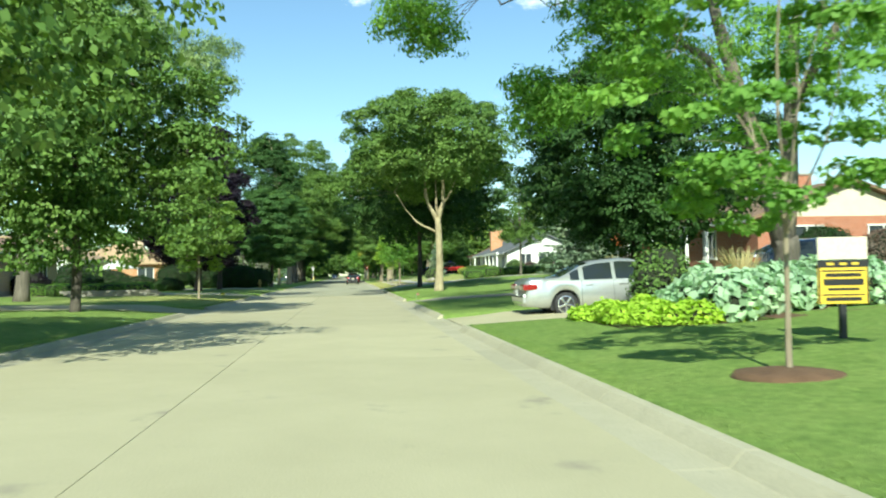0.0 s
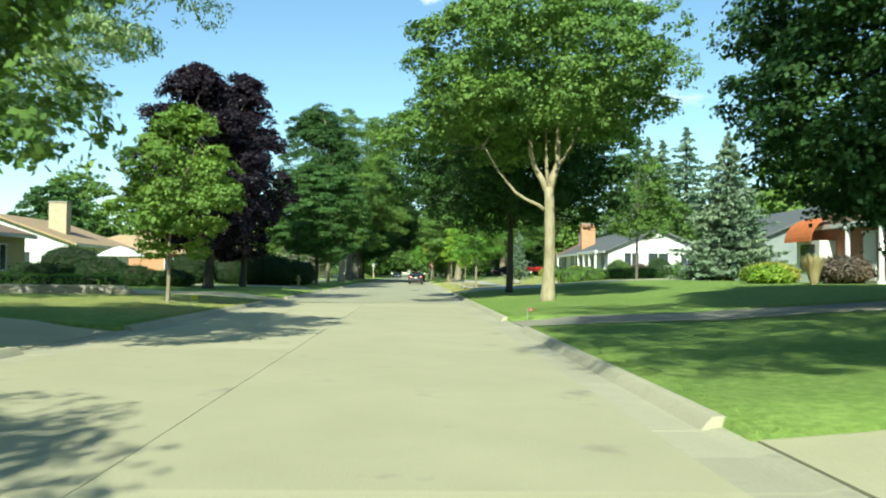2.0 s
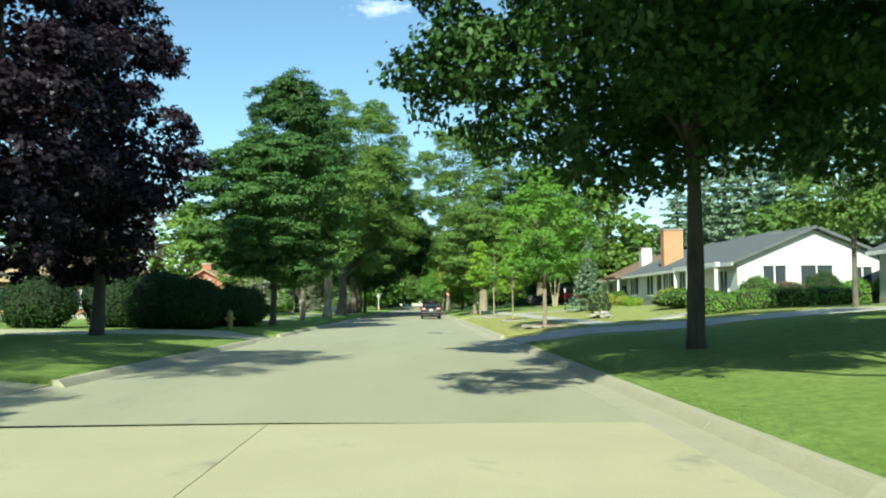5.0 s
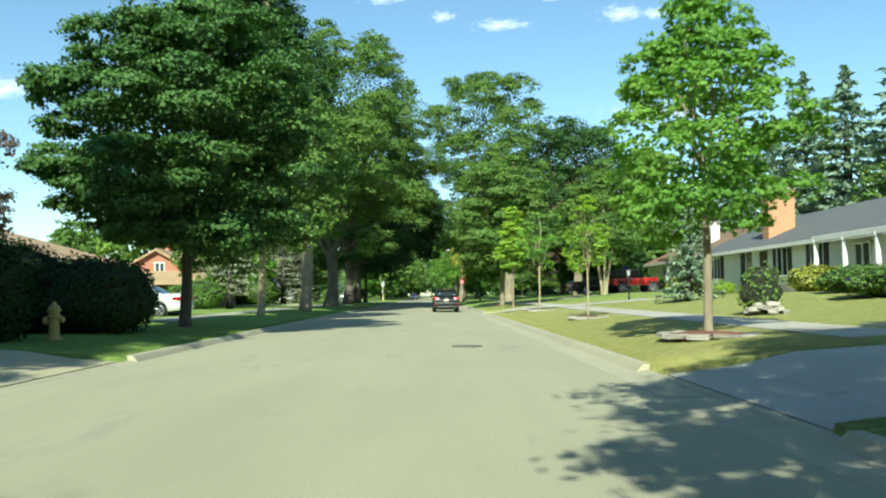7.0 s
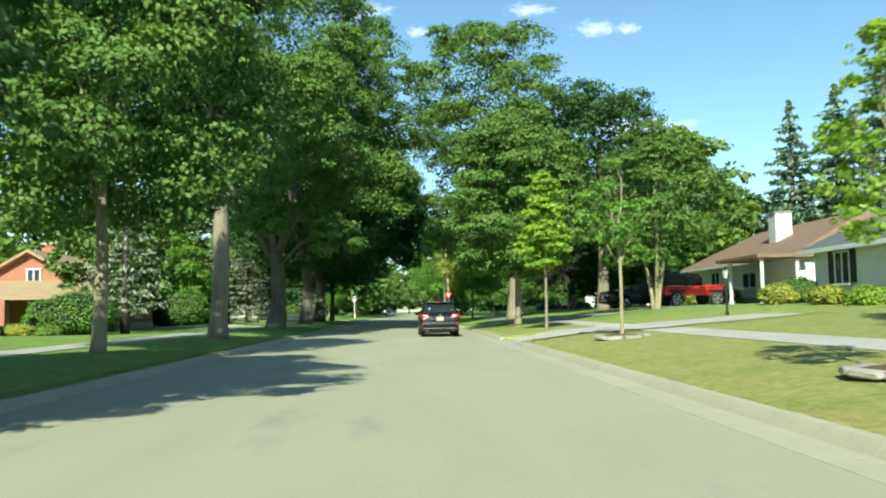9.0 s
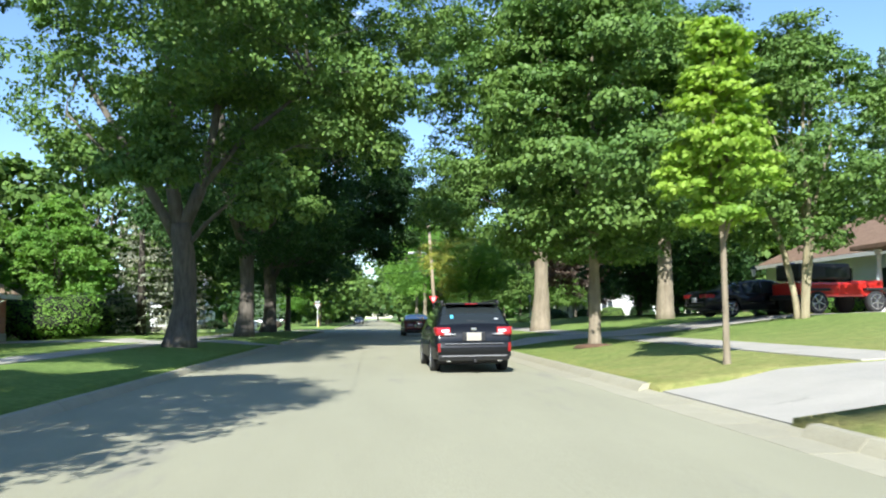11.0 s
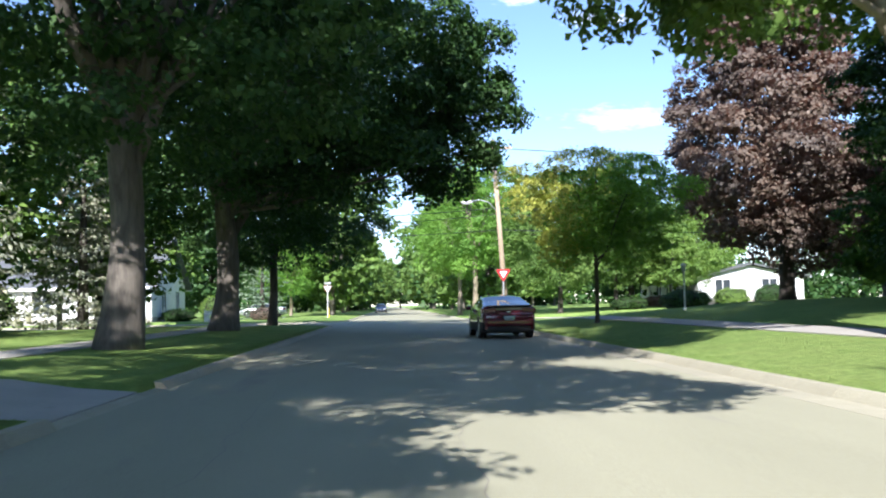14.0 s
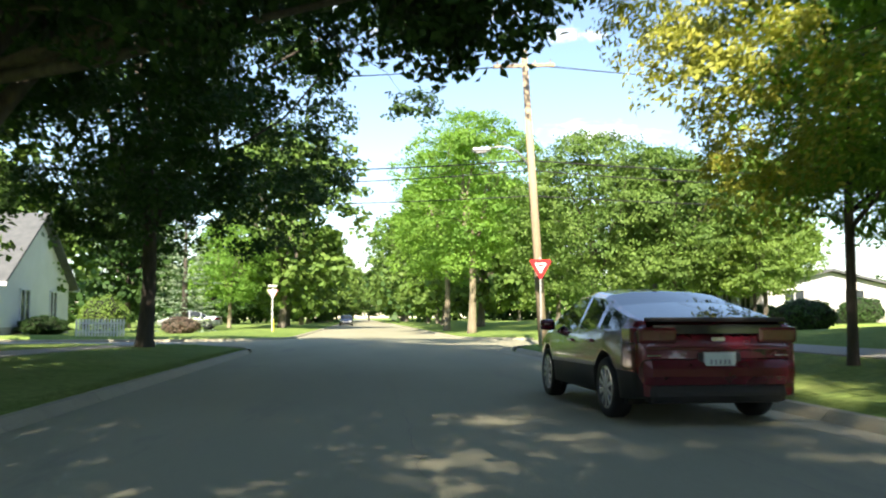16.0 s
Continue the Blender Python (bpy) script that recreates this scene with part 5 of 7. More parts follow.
    # door seams along the flank
    def seam(y, name_="door_seam"):
        i = int(np.argmin([abs(v - y) for v in ys]))
        for s in (1, -1):
            bm = bmesh.new()
            line = [Vector((s * (rows[i][j][0] + 0.0035), ys[i], rows[i][j][1])) for j in (2, 3, 4, 5)]
            a = [bm.verts.new(p + Vector((0, -0.004, 0))) for p in line]
            b = [bm.verts.new(p + Vector((0, 0.004, 0))) for p in line]
            for k in range(3):
                bm.faces.new((a[k], a[k + 1], b[k + 1], b[k]))
            part(name_, bm, BLACKINK, body)
    for y, w in pillars:
        if w < 0.2:
            seam(y)
    seam(min(glass_y[3] + 0.05, wheels[1] - ra - 0.06))
    for y, w in pillars:
        for s in (1, -1):
            i = int(np.argmin([abs(v - (y + 0.24)) for v in ys]))
            bm = box(bmesh.new(), s * (rows[i][4][0] + 0.012), y + 0.20, rows[i][4][1] - 0.07, 0.035, 0.19, 0.035, 0.012)
            part("door_handle", bm, paint, body)
    for s in (1, -1):
        bm = box(bmesh.new(), s * (W / 2 + 0.07), glass_y[3] - 0.52, belt + 0.06, 0.20, 0.13, 0.15, 0.05)
        part("wing_mirror", bm, paint, root, smooth=True)
    if rails:
        for s in (1, -1):
            y0, y1 = glass_y[1] + 0.12, glass_y[2] - 0.2
            xr = W * 0.355
            bm = tube(bmesh.new(), [(s * xr, y0 - 0.1, H - 0.06), (s * xr, y0, H + 0.045), (s * xr, (y0 + y1) / 2, H + 0.06), (s * xr, y1, H + 0.04), (s * xr, y1 + 0.12, H - 0.06)], [0.024] * 5, 8)
            part("roof_rail", bm, BLACKTRIM, root, smooth=True)
            for yy in (y0, y1):
                part("rail_foot", box(bmesh.new(), s * xr, yy, H + 0.005, 0.06, 0.26, 0.10, 0.025), BLACKTRIM, root)
    return root, rows, ys


def block(name, parent, mat, c, s, bevel=0.015, label="", turn=None):
    return part(name, box(bmesh.new(), *c, *s, bevel, turn), mat, parent, label, smooth=False)


PLATEINK = plain("plate_ink", (0.25, 0.26, 0.30), 0.6)


def number_plate(parent, y, z, w=0.31, h=0.155, s=-1, tint=WHITESIGN):
    p = block("number_plate", parent, tint, (0, y, z), (w, 0.012, h), 0.004)
    block("plate_frame", p, STEEL, (0, y - s * 0.006, z), (w + 0.025, 0.008, h + 0.025), 0.003)
    for k in range(5):
        block("character_bar", p, PLATEINK, (-w * 0.30 + k * w * 0.15, y + s * 0.008, z - 0.01), (w * 0.06, 0.004, h * 0.32), 0)


DULLTRIM = plain("dull_grey_trim", (0.22, 0.22, 0.225), 0.5, 0.3)
SILVER = plain("silver_paint", (0.52, 0.54, 0.53), 0.28, 0.55, 1.0)
BLACKPAINT = plain("black_paint", (0.007, 0.008, 0.010), 0.25, 0.0, 0.6)
BLACKPAINT.node_tree.nodes["Principled BSDF"].inputs["Specular IOR Level"].default_value = 0.25
BLACKPAINT.node_tree.nodes["Principled BSDF"].inputs["Coat Weight"].default_value = 0.3
DARKRED = plain("dark_red_paint", (0.115, 0.006, 0.018), 0.24, 0.3, 1.0)
PEARL = plain("white_car_paint", (0.78, 0.78, 0.76), 0.3, 0.0, 1.0)
JEEPRED = plain("bright_red_paint", (0.55, 0.025, 0.018), 0.3, 0.0, 0.9)
NAVY = plain("dark_blue_paint", (0.02, 0.028, 0.05), 0.25, 0.3, 1.0)


def sedan(m, paint, label, L=4.9, W=1.80, H=1.42, spokes=5, name="parked_sedan"):
    e = L / 2
    r, rows, ys = car(name, m, paint, label, L, W, H, 0.20, 0.90,
                      [(-e, 0.70), (-e + 0.05, 0.92), (-e + 0.15, 0.985), (-1.35, 1.02), (0.9, 0.98), (1.3, 0.93), (e - 0.5, 0.78), (e - 0.12, 0.66), (e, 0.52)],
                      [(-1.55, 1.0), (-0.95, 1.30), (-0.55, H - 0.035), (0.1, H), (0.45, H - 0.03), (0.8, 1.26), (1.35, 0.96)],
                      (-1.42, 1.38), 0.315, (-1.55, -0.75, 0.42, 1.35), [(-0.12, 0.09), (-0.98, 0.12)], spokes=spokes)
    for s in (1, -1):
        block("tail_light", r, REDLAMP, (s * (W / 2 - 0.30), -e + 0.045, 0.80), (0.50, 0.14, 0.15), 0.03)
        block("tail_light_side", r, REDLAMP, (s * (W / 2 - 0.065), -e + 0.20, 0.80), (0.075, 0.30, 0.15), 0.03)
        block("headlight", r, CLEARLAMP, (s * (W / 2 - 0.32), e - 0.12, 0.62), (0.36, 0.2, 0.13), 0.03)
    block("rear_bumper", r, paint, (0, -e + 0.06, 0.50), (W * 0.86, 0.20, 0.26), 0.06)
    block("bumper_strip", r, BLACKTRIM, (0, -e - 0.045, 0.56), (W * 0.82, 0.02, 0.03), 0.008)
    block("garnish", r, paint, (0, -e - 0.005, 0.80), (W * 0.40, 0.05, 0.11), 0.02)
    number_plate(r, -e - 0.045, 0.66)
    return r


def wagon(m):
    L, W, H = 4.82, 1.84, 1.62
    e = L / 2
    r, rows, ys = car("black_estate_car", m, BLACKPAINT, "black estate car with roof rails, parked with lit tail lights", L, W, H, 0.26, 1.02,
                      [(-e, 0.72), (-e + 0.05, 1.05), (-e + 0.12, 1.08), (-1.9, 1.10), (0.9, 1.06), (1.25, 1.04), (e - 0.5, 0.93), (e - 0.12, 0.80), (e, 0.62)],
                      [(-e + 0.10, 1.09), (-e + 0.28, 1.32), (-e + 0.55, H - 0.04), (-0.4, H), (0.35, H - 0.03), (0.7, 1.42), (1.30, 1.05)],
                      (-1.40, 1.345), 0.345, (-e + 0.10, -e + 0.52, 0.33, 1.30), [(-0.25, 0.10), (-1.12, 0.10), (-1.82, 0.16)], rails=True,
                      plan=[(-e, 0.90), (-e + 0.06, 0.95), (-e + 0.3, 0.985), (-e + 0.9, 1.0), (e - 1.2, 1.0), (e - 0.5, 0.95), (e - 0.15, 0.84), (e, 0.68)], tumble=0.20, trim_low=BLACKTRIM)
    for s in (1, -1):
        t = block("tail_light", r, REDLAMP, (s * 0.70, -e + 0.06, 0.965), (0.36, 0.16, 0.20), 0.045)
        block("brake_lamp", t, WHITELIT, (s * 0.650, -e - 0.024, 0.975), (0.17, 0.03, 0.055), 0.014)
        block("clear_lens", t, CLEARLAMP, (s * 0.60, -e - 0.012, 0.905), (0.16, 0.03, 0.045), 0.012)
        block("lit_edge", t, REDLIT, (s * 0.69, -e - 0.016, 0.98), (0.27, 0.02, 0.11), 0.012)
        block("tail_light_side", r, REDLAMP, (s * 0.872, -e + 0.24, 1.0), (0.05, 0.34, 0.14), 0.024)
        block("reflector", r, REDLAMP, (s * 0.80, -e - 0.055, 0.60), (0.07, 0.06, 0.20), 0.015)
        block("exhaust", r, CHROME, (s * 0.58, -e + 0.03, 0.30), (0.11, 0.10, 0.06), 0.02)
        block("chrome_streak", r, CHROME, (s * 0.55, -e - 0.012, 0.895), (0.26, 0.02, 0.022), 0.006)
    block("rear_bumper", r, BLACKPAINT, (0, -e + 0.05, 0.56), (W * 0.93, 0.26, 0.30), 0.11)
    block("bumper_step", r, DULLTRIM, (0, -e - 0.07, 0.685), (W * 0.72, 0.05, 0.014), 0.006, "worn silver-grey bumper edge")
    block("skid_plate", r, DULLTRIM, (0, -e + 0.0, 0.405), (W * 0.80, 0.16, 0.022), 0.010, "silver lower bumper trim")
    block("lower_bumper", r, BLACKTRIM, (0, -e + 0.07, 0.40), (W * 0.90, 0.24, 0.22), 0.09)
    block("plate_recess", r, BLACKTRIM, (0, -e - 0.002, 0.84), (0.52, 0.03, 0.20), 0.02)
    number_plate(r, -e - 0.022, 0.84, tint=plain("cream_plate", (0.60, 0.50, 0.33), 0.4))
    block("brand_badge", r, CHROME, (0, -e - 0.008, 1.01), (0.12, 0.012, 0.05), 0.006)
    block("hitch", r, BLACKTRIM, (0, -e - 0.05, 0.30), (0.07, 0.22, 0.07), 0.01)
    block("rear_wiper", r, BLACKTRIM, (0.12, -e + 0.16, 1.19), (0.52, 0.015, 0.018), 0.004, turn=Matrix.Rotation(0.06, 4, "Y"))
    block("roof_spoiler", r, BLACKPAINT, (0, -e + 0.48, H - 0.02), (1.18, 0.26, 0.045), 0.018)
    block("high_brake_light", r, REDLAMP, (0, -e + 0.345, H - 0.03), (0.30, 0.02, 0.025), 0.005)
    st = plain("blue_sticker", (0.10, 0.45, 0.62), 0.6)
    block("window_sticker", r, st, (-0.47, -e + 0.24, 1.30), (0.07, 0.006, 0.10), 0.0, "blue sticker on the rear window", Matrix.Rotation(-0.62, 4, "X"))
    block("window_sticker", r, WHITESIGN, (0.55, -e + 0.20, 1.24), (0.09, 0.006, 0.022), 0.0, "white sticker on the rear window", Matrix.Rotation(-0.62, 4, "X"))
    return r


def hatch(m):
    L, W, H = 4.50, 1.79, 1.44
    e = L / 2
    r, rows, ys = car("dark_red_hatchback", m, DARKRED, "dark red hatchback with black rear spoiler parked at the kerb", L, W, H, 0.19, 0.95,
                      [(-e, 0.80), (-e + 0.04, 1.03), (-e + 0.12, 1.06), (-1.5, 1.08), (0.9, 1.0), (1.25, 0.97), (e - 0.5, 0.83), (e - 0.12, 0.68), (e, 0.52)],
                      [(-e + 0.12, 1.07), (-1.3, 1.25), (-0.75, H - 0.05), (-0.1, H), (0.45, H - 0.04), (0.85, 1.24), (1.45, 0.96)],
                      (-1.36, 1.325), 0.335, (-e + 0.12, -0.72, 0.42, 1.45), [(-0.18, 0.09), (-1.02, 0.13)], tumble=0.20,
                      plan=[(-e, 0.88), (-e + 0.06, 0.94), (-e + 0.3, 0.98), (-e + 0.9, 1.0), (e - 1.2, 1.0), (e - 0.5, 0.95), (e - 0.15, 0.84), (e, 0.68)], trim_low=BLACKTRIM, spokes=10)
    block("spoiler", r, BLACKTRIM, (0, -e + 0.05, 1.085), (1.42, 0.17, 0.045), 0.018, "gloss black spoiler")
    block("tailgate_glass", r, CARGLASS, (0, -e - 0.006, 0.985), (1.34, 0.03, 0.10), 0.012, "dark tailgate window")
    for s in (1, -1):
        t = block("tail_light", r, DARKLENS, (s * 0.62, -e + 0.035, 0.925), (0.40, 0.13, 0.17), 0.035)
        block("lamp_lens", t, DARKLENS, (s * 0.55, -e - 0.032, 0.915), (0.10, 0.01, 0.06), 0.004)
        block("tail_light_side", r, DARKLENS, (s * 0.845, -e + 0.2, 0.93), (0.06, 0.28, 0.16), 0.025)
        block("side_flash", r, CHROME, (s * 0.66, -e - 0.012, 0.72), (0.14, 0.02, 0.012), 0.004)
    block("crease", r, DARKRED, (0, -e - 0.01, 0.79), (1.50, 0.05, 0.035), 0.015)
    block("rear_bumper", r, DARKRED, (0, -e + 0.05, 0.55), (W * 0.90, 0.24, 0.30), 0.11)
    # black lower block, which also stands for the shade below the bumper
    block("diffuser", r, BLACKTRIM, (0, -e + 0.09, 0.33), (W * 0.80, 0.24, 0.20), 0.08)
    block("plate_recess", r, BLACKTRIM, (0, -e - 0.035, 0.665), (0.44, 0.03, 0.17), 0.015)
    number_plate(r, -e - 0.056, 0.665, tint=plain("pale_plate", (0.62, 0.72, 0.70), 0.4))
    block("brand_badge", r, CHROME, (0, -e - 0.022, 0.885), (0.14, 0.012, 0.045), 0.006)
    block("antenna", r, BLACKTRIM, (0.0, -0.55, H + 0.05), (0.02, 0.09, 0.06), 0.006)
    return r


def off_roader(m):
    root = thing("red_off_roader", m, "bright red open off-road car with black soft top", "car", "parked cars")
    bm = box(bmesh.new(), 0, -0.15, 0.86, 1.62, 3.6, 0.55, 0.08)
    body = part("body", bm, JEEPRED, root)
    block("bonnet", body, JEEPRED, (0, 1.15, 1.08), (1.25, 1.35, 0.22), 0.06)
    block("soft_top", root, BLACKTRIM, (0, -0.75, 1.52), (1.42, 2.2, 0.62), 0.12)
    block("windscreen", root, CARGLASS, (0, 0.42, 1.42), (1.36, 0.06, 0.48), 0.02)
    for s in (1, -1):
        block("side_window", root, CARGLASS, (s * 0.715, -0.3, 1.5), (0.02, 0.9, 0.36), 0.01)
        for wy in (-1.25, 1.25):
            block("fender", root, BLACKTRIM, (s * 0.84, wy, 0.86), (0.26, 1.0, 0.09), 0.03)
            wheel(root, s * 0.80, wy, 0.40, 0.26, s, 5)
        block("headlight", root, CLEARLAMP, (s * 0.45, 1.84, 0.98), (0.2, 0.06, 0.2), 0.03)
    block("front_bumper", root, BLACKTRIM, (0, 2.0, 0.62), (1.6, 0.2, 0.18), 0.04)
    block("rear_bumper", root, BLACKTRIM, (0, -2.0, 0.6), (1.6, 0.16, 0.18), 0.04)
    return root


def park(x, y, heading, z=None):
    """Pose of a parked car: heading 0 looks down the street, 90 to the left."""
    return pose(x, y, (lie(x, y) + 0.012) if z is None else z, 0, 0, heading)


sedan(pose(8.7, 22.75, 0.20, 0, 0, -90) @ pose(0, 0, 0, 2.0), SILVER, "silver sedan parked across a concrete driveway", 4.95)
wagon(pose(2.28, 119.24, 0.008, 0, 0, 0.6) @ Matrix.Diagonal((0.91, 1.06, 0.905, 1)))
hatch(pose(2.98, 155.9, 0.004, 0, 0, 1.0) @ Matrix.Diagonal((1, 1, 0.97, 1)))
sedan(park(-11.6, 100.3, 86, 0.28), PEARL, "white sedan parked beside the brick house", 4.7)
sedan(park(14.9, 131.2, -82), BLACKPAINT, "black sedan parked on a driveway under trees", 4.9)
off_roader(park(17.3, 129.8, -80))
sedan(park(16.2, 26.2, -90), NAVY, "dark blue sedan parked deep in the driveway", 4.6)
sedan(park(21.5, 71.8, -90), PEARL, "white sedan parked on the driveway of the grey house", 4.6)
sedan(pose(-2.6, 262.0, 0.01, 0, 0, 180), NAVY, "dark car parked far down the street", 4.6)
sedan(park(-13.5, 212.0, 90), SILVER, "silver sedan parked on a drive past the crossing", 4.6)

# ---- houses ----
def house(name, x0, x1, y0, y1, z0, eave, ridge, along, wallm, roofm, label, windows=(), doors=(), chimney=None, over=0.45, hip=0.0, gable=None):
    """A one-storey house. along: the ridge's axis; windows: (wall, place along it, width, sill, height); wall: w, e, s or n; chimney: x, y, width, depth, height, material."""
    root = thing(name, pose(0, 0, 0), label, "house", "houses")
    bm = bmesh.new()
    box(bm, (x0 + x1) / 2, (y0 + y1) / 2, z0 + (eave - 0.3) / 2, x1 - x0, y1 - y0, eave + 0.3, 0.01)
    shell = part("wall", bm, wallm, root)
    block("plinth", shell, STONE, ((x0 + x1) / 2, (y0 + y1) / 2, z0 + 0.1), (x1 - x0 + 0.06, y1 - y0 + 0.06, 0.5), 0.01)
    cx, cy = (x0 + x1) / 2, (y0 + y1) / 2
    e, r = z0 + eave, z0 + ridge
    if along == "y":
        place = lambda u, v, w: (cx + u, w, v)
        half, a, b = (x1 - x0) / 2, y0, y1
    else:
        place = lambda u, v, w: (w, cy + u, v)
        half, a, b = (y1 - y0) / 2, x0, x1
    slope = (r - e) / half
    drop = over * slope
    if hip == 0:
        part("gable", prism(bmesh.new(), [(-half, e - 0.02), (half, e - 0.02), (0, r - 0.06)], a + 0.01, b - 0.01, place), gable or wallm, shell)
    for s in (1, -1):
        bm = bmesh.new()
        o = over
        q = [(s * (half + o), e - drop, a - o), (0, r, a - o + hip), (0, r, b + o - hip), (s * (half + o), e - drop, b + o)]
        lowv = [bm.verts.new(place(u, v, w)) for u, v, w in q]
        upv = [bm.verts.new(Vector(place(u, v, w)) + Vector((0, 0, 0.16))) for u, v, w in q]
        bm.faces.new(upv)
        bm.faces.new(lowv[::-1])
        for k in range(4):
            bm.faces.new((lowv[k], lowv[(k + 1) % 4], upv[(k + 1) % 4], upv[k]))
        bmesh.ops.recalc_face_normals(bm, faces=bm.faces)
        slab_ = part("roof", bm, roofm, root)
        n = (Vector(q[0]) - Vector(q[1])).length
        fas = bmesh.new()
        pa, pb = Vector(place(*q[0])), Vector(place(*q[3]))
        d = (pb - pa)
        box(fas, *((pa + pb) / 2 + Vector((0, 0, 0.03))), abs(d.x) + 0.06 if along == "x" else 0.05, abs(d.y) + 0.06 if along == "y" else 0.05, 0.20, 0.008)
        part("fascia", fas, WHITEPAINT, slab_)
    if hip:
        for end, sgn in ((a - over, 1), (b + over, -1)):
            bm = bmesh.new()
            q = [(-(half + over), e - drop, end), (half + over, e - drop, end), (0, r, end + sgn * hip)]
            lowv = [bm.verts.new(place(*p)) for p in q]
            upv = [bm.verts.new(Vector(place(*p)) + Vector((0, 0, 0.16))) for p in q]
            bm.faces.new(upv)
            bm.faces.new(lowv[::-1])
            for k in range(3):
                bm.faces.new((lowv[k], lowv[(k + 1) % 3], upv[(k + 1) % 3], upv[k]))
            bmesh.ops.recalc_face_normals(bm, faces=bm.faces)
            part("roof_hip", bm, roofm, root)
    def fitted(wall, at, w, low, h):
        zc = z0 + low + h / 2
        if wall in "we":
            x = x0 if wall == "w" else x1
            return (x, at, zc), (0.0, w, h), (-1 if wall == "w" else 1, 0)
        y = y0 if wall == "s" else y1
        return (at, y, zc), (w, 0.0, h), (0, -1 if wall == "s" else 1)
    for wall, at, w, low, h in windows:
        c, s, nrm = fitted(wall, at, w, low, h)
        pane_s = (max(s[0], 0.05), max(s[1], 0.05), s[2])
        win = block("window", root, PANE, c, pane_s, 0.005)
        for dz_, hh in ((h / 2 + 0.04, 0.09), (-h / 2 - 0.05, 0.10)):
            block("frame", win, WHITEPAINT, (c[0] + nrm[0] * 0.03, c[1] + nrm[1] * 0.03, c[2] + dz_), (s[0] + 0.16, s[1] + 0.16, hh), 0.01)
        for k in range(3):
            off = (k - 1) * w / 2
            dx_, dy_ = (0, off) if wall in "we" else (off, 0)
            block("frame", win, WHITEPAINT, (c[0] + dx_ + nrm[0] * 0.03, c[1] + dy_ + nrm[1] * 0.03, c[2]), (0.08, 0.08, h), 0.01)
    for wall, at, w, low, h, mat in doors:
        c, s, nrm = fitted(wall, at, w, low, h)
        dr = block("door", root, mat, c, (max(s[0], 0.09), max(s[1], 0.09), s[2]), 0.01)
        block("door_frame", dr, WHITEPAINT, (c[0], c[1], c[2] + h / 2 + 0.06), (s[0] + 0.12 + (0.14 if wall in "sn" else 0), s[1] + 0.12 + (0.14 if wall in "we" else 0), 0.1), 0.01)
        if w > 2:
            for k in range(4):
                block("door_panel", dr, mat, (c[0] + nrm[0] * 0.05, c[1] + nrm[1] * 0.05, c[2] - h / 2 + (k + 0.5) * h / 4), (s[0] * 0.96 + 0.02, s[1] * 0.96 + 0.02, h / 4 - 0.05), 0.01)
    if chimney:
        chx, chy, cw, cd, ch, cm = chimney
        c = block("chimney", root, cm, (chx, chy, z0 + ch / 2 + 1.0), (cw, cd, ch - 2.0), 0.01)
        block("chimney_cap", c, STONE, (chx, chy, z0 + ch), (cw + 0.14, cd + 0.14, 0.12), 0.02)
    return root


def column(parent, x, y, z0, h, r=0.11):
    part("column", lathe(bmesh.new(), [(r * 1.5, z0 - 0.2), (r * 1.5, z0 + 0.12), (r, z0 + 0.18), (r * 0.92, z0 + h - 0.2), (r * 1.4, z0 + h - 0.1), (r * 1.4, z0 + h)], 12, pose(x, y, 0)), WHITEPAINT, parent)


# right side, near to far
h = house("brick_house", 21.5, 31.0, 40.0, 60.0, 1.05, 2.7, 4.4, "y", BRICK_RED, SHINGLE_BROWN, "brick house with cream gable, brown roof and orange awning",
          [("w", 45.5, 1.6, 0.8, 1.4), ("w", 49.5, 1.6, 0.8, 1.4), ("s", 24, 1.6, 0.9, 1.3), ("s", 28, 1.6, 0.9, 1.3)], [("w", 54.0, 1.0, 0.1, 2.05, WHITEPAINT)], (27, 46, 1.1, 0.8, 5.4, BRICK_RED), gable=CREAM)
for k in range(5):
    column(h, 20.2, 43.0 + k * 2.6, 1.0, 2.45)
block("porch_beam", h, WHITEPAINT, (20.2, 48.2, 3.5), (0.22, 11.0, 0.22), 0.02)
bm = bmesh.new()
for k in range(9):
    a0, a1 = k / 9 * math.pi / 2, (k + 1) / 9 * math.pi / 2
    q = [(21.5 - 1.25 * math.sin(a), yy, 2.95 + 1.15 * math.cos(a)) for a, yy in ((a0, 56.8), (a1, 56.8), (a1, 59.6), (a0, 59.6))]
    bm.faces.new([bm.verts.new(p) for p in q])
bmesh.ops.remove_doubles(bm, verts=bm.verts, dist=0.001)
bmesh.ops.solidify(bm, geom=bm.faces[:], thickness=0.03)
part("awning", bm, AWNING, h, "orange rounded canvas awning")
block("bay", h, WHITEPAINT, (21.2, 58.2, 2.0), (0.9, 2.4, 2.0), 0.03)
block("bay_window", h, PANE, (20.74, 58.2, 2.2), (0.05, 1.5, 1.3), 0.01)
house("grey_house", 25.0, 36.0, 74.0, 88.0, 1.15, 2.7, 5.0, "y", GREYPAINT, SHINGLE_GREY, "grey-green house with dark gabled roof",
      [("w", 77, 1.5, 0.8, 1.5), ("w", 82, 1.5, 0.8, 1.5), ("s", 29, 1.4, 0.8, 1.4), ("s", 32, 1.4, 0.8, 1.4)], [("w", 85, 1.0, 0.1, 2.05, WHITEPAINT)])
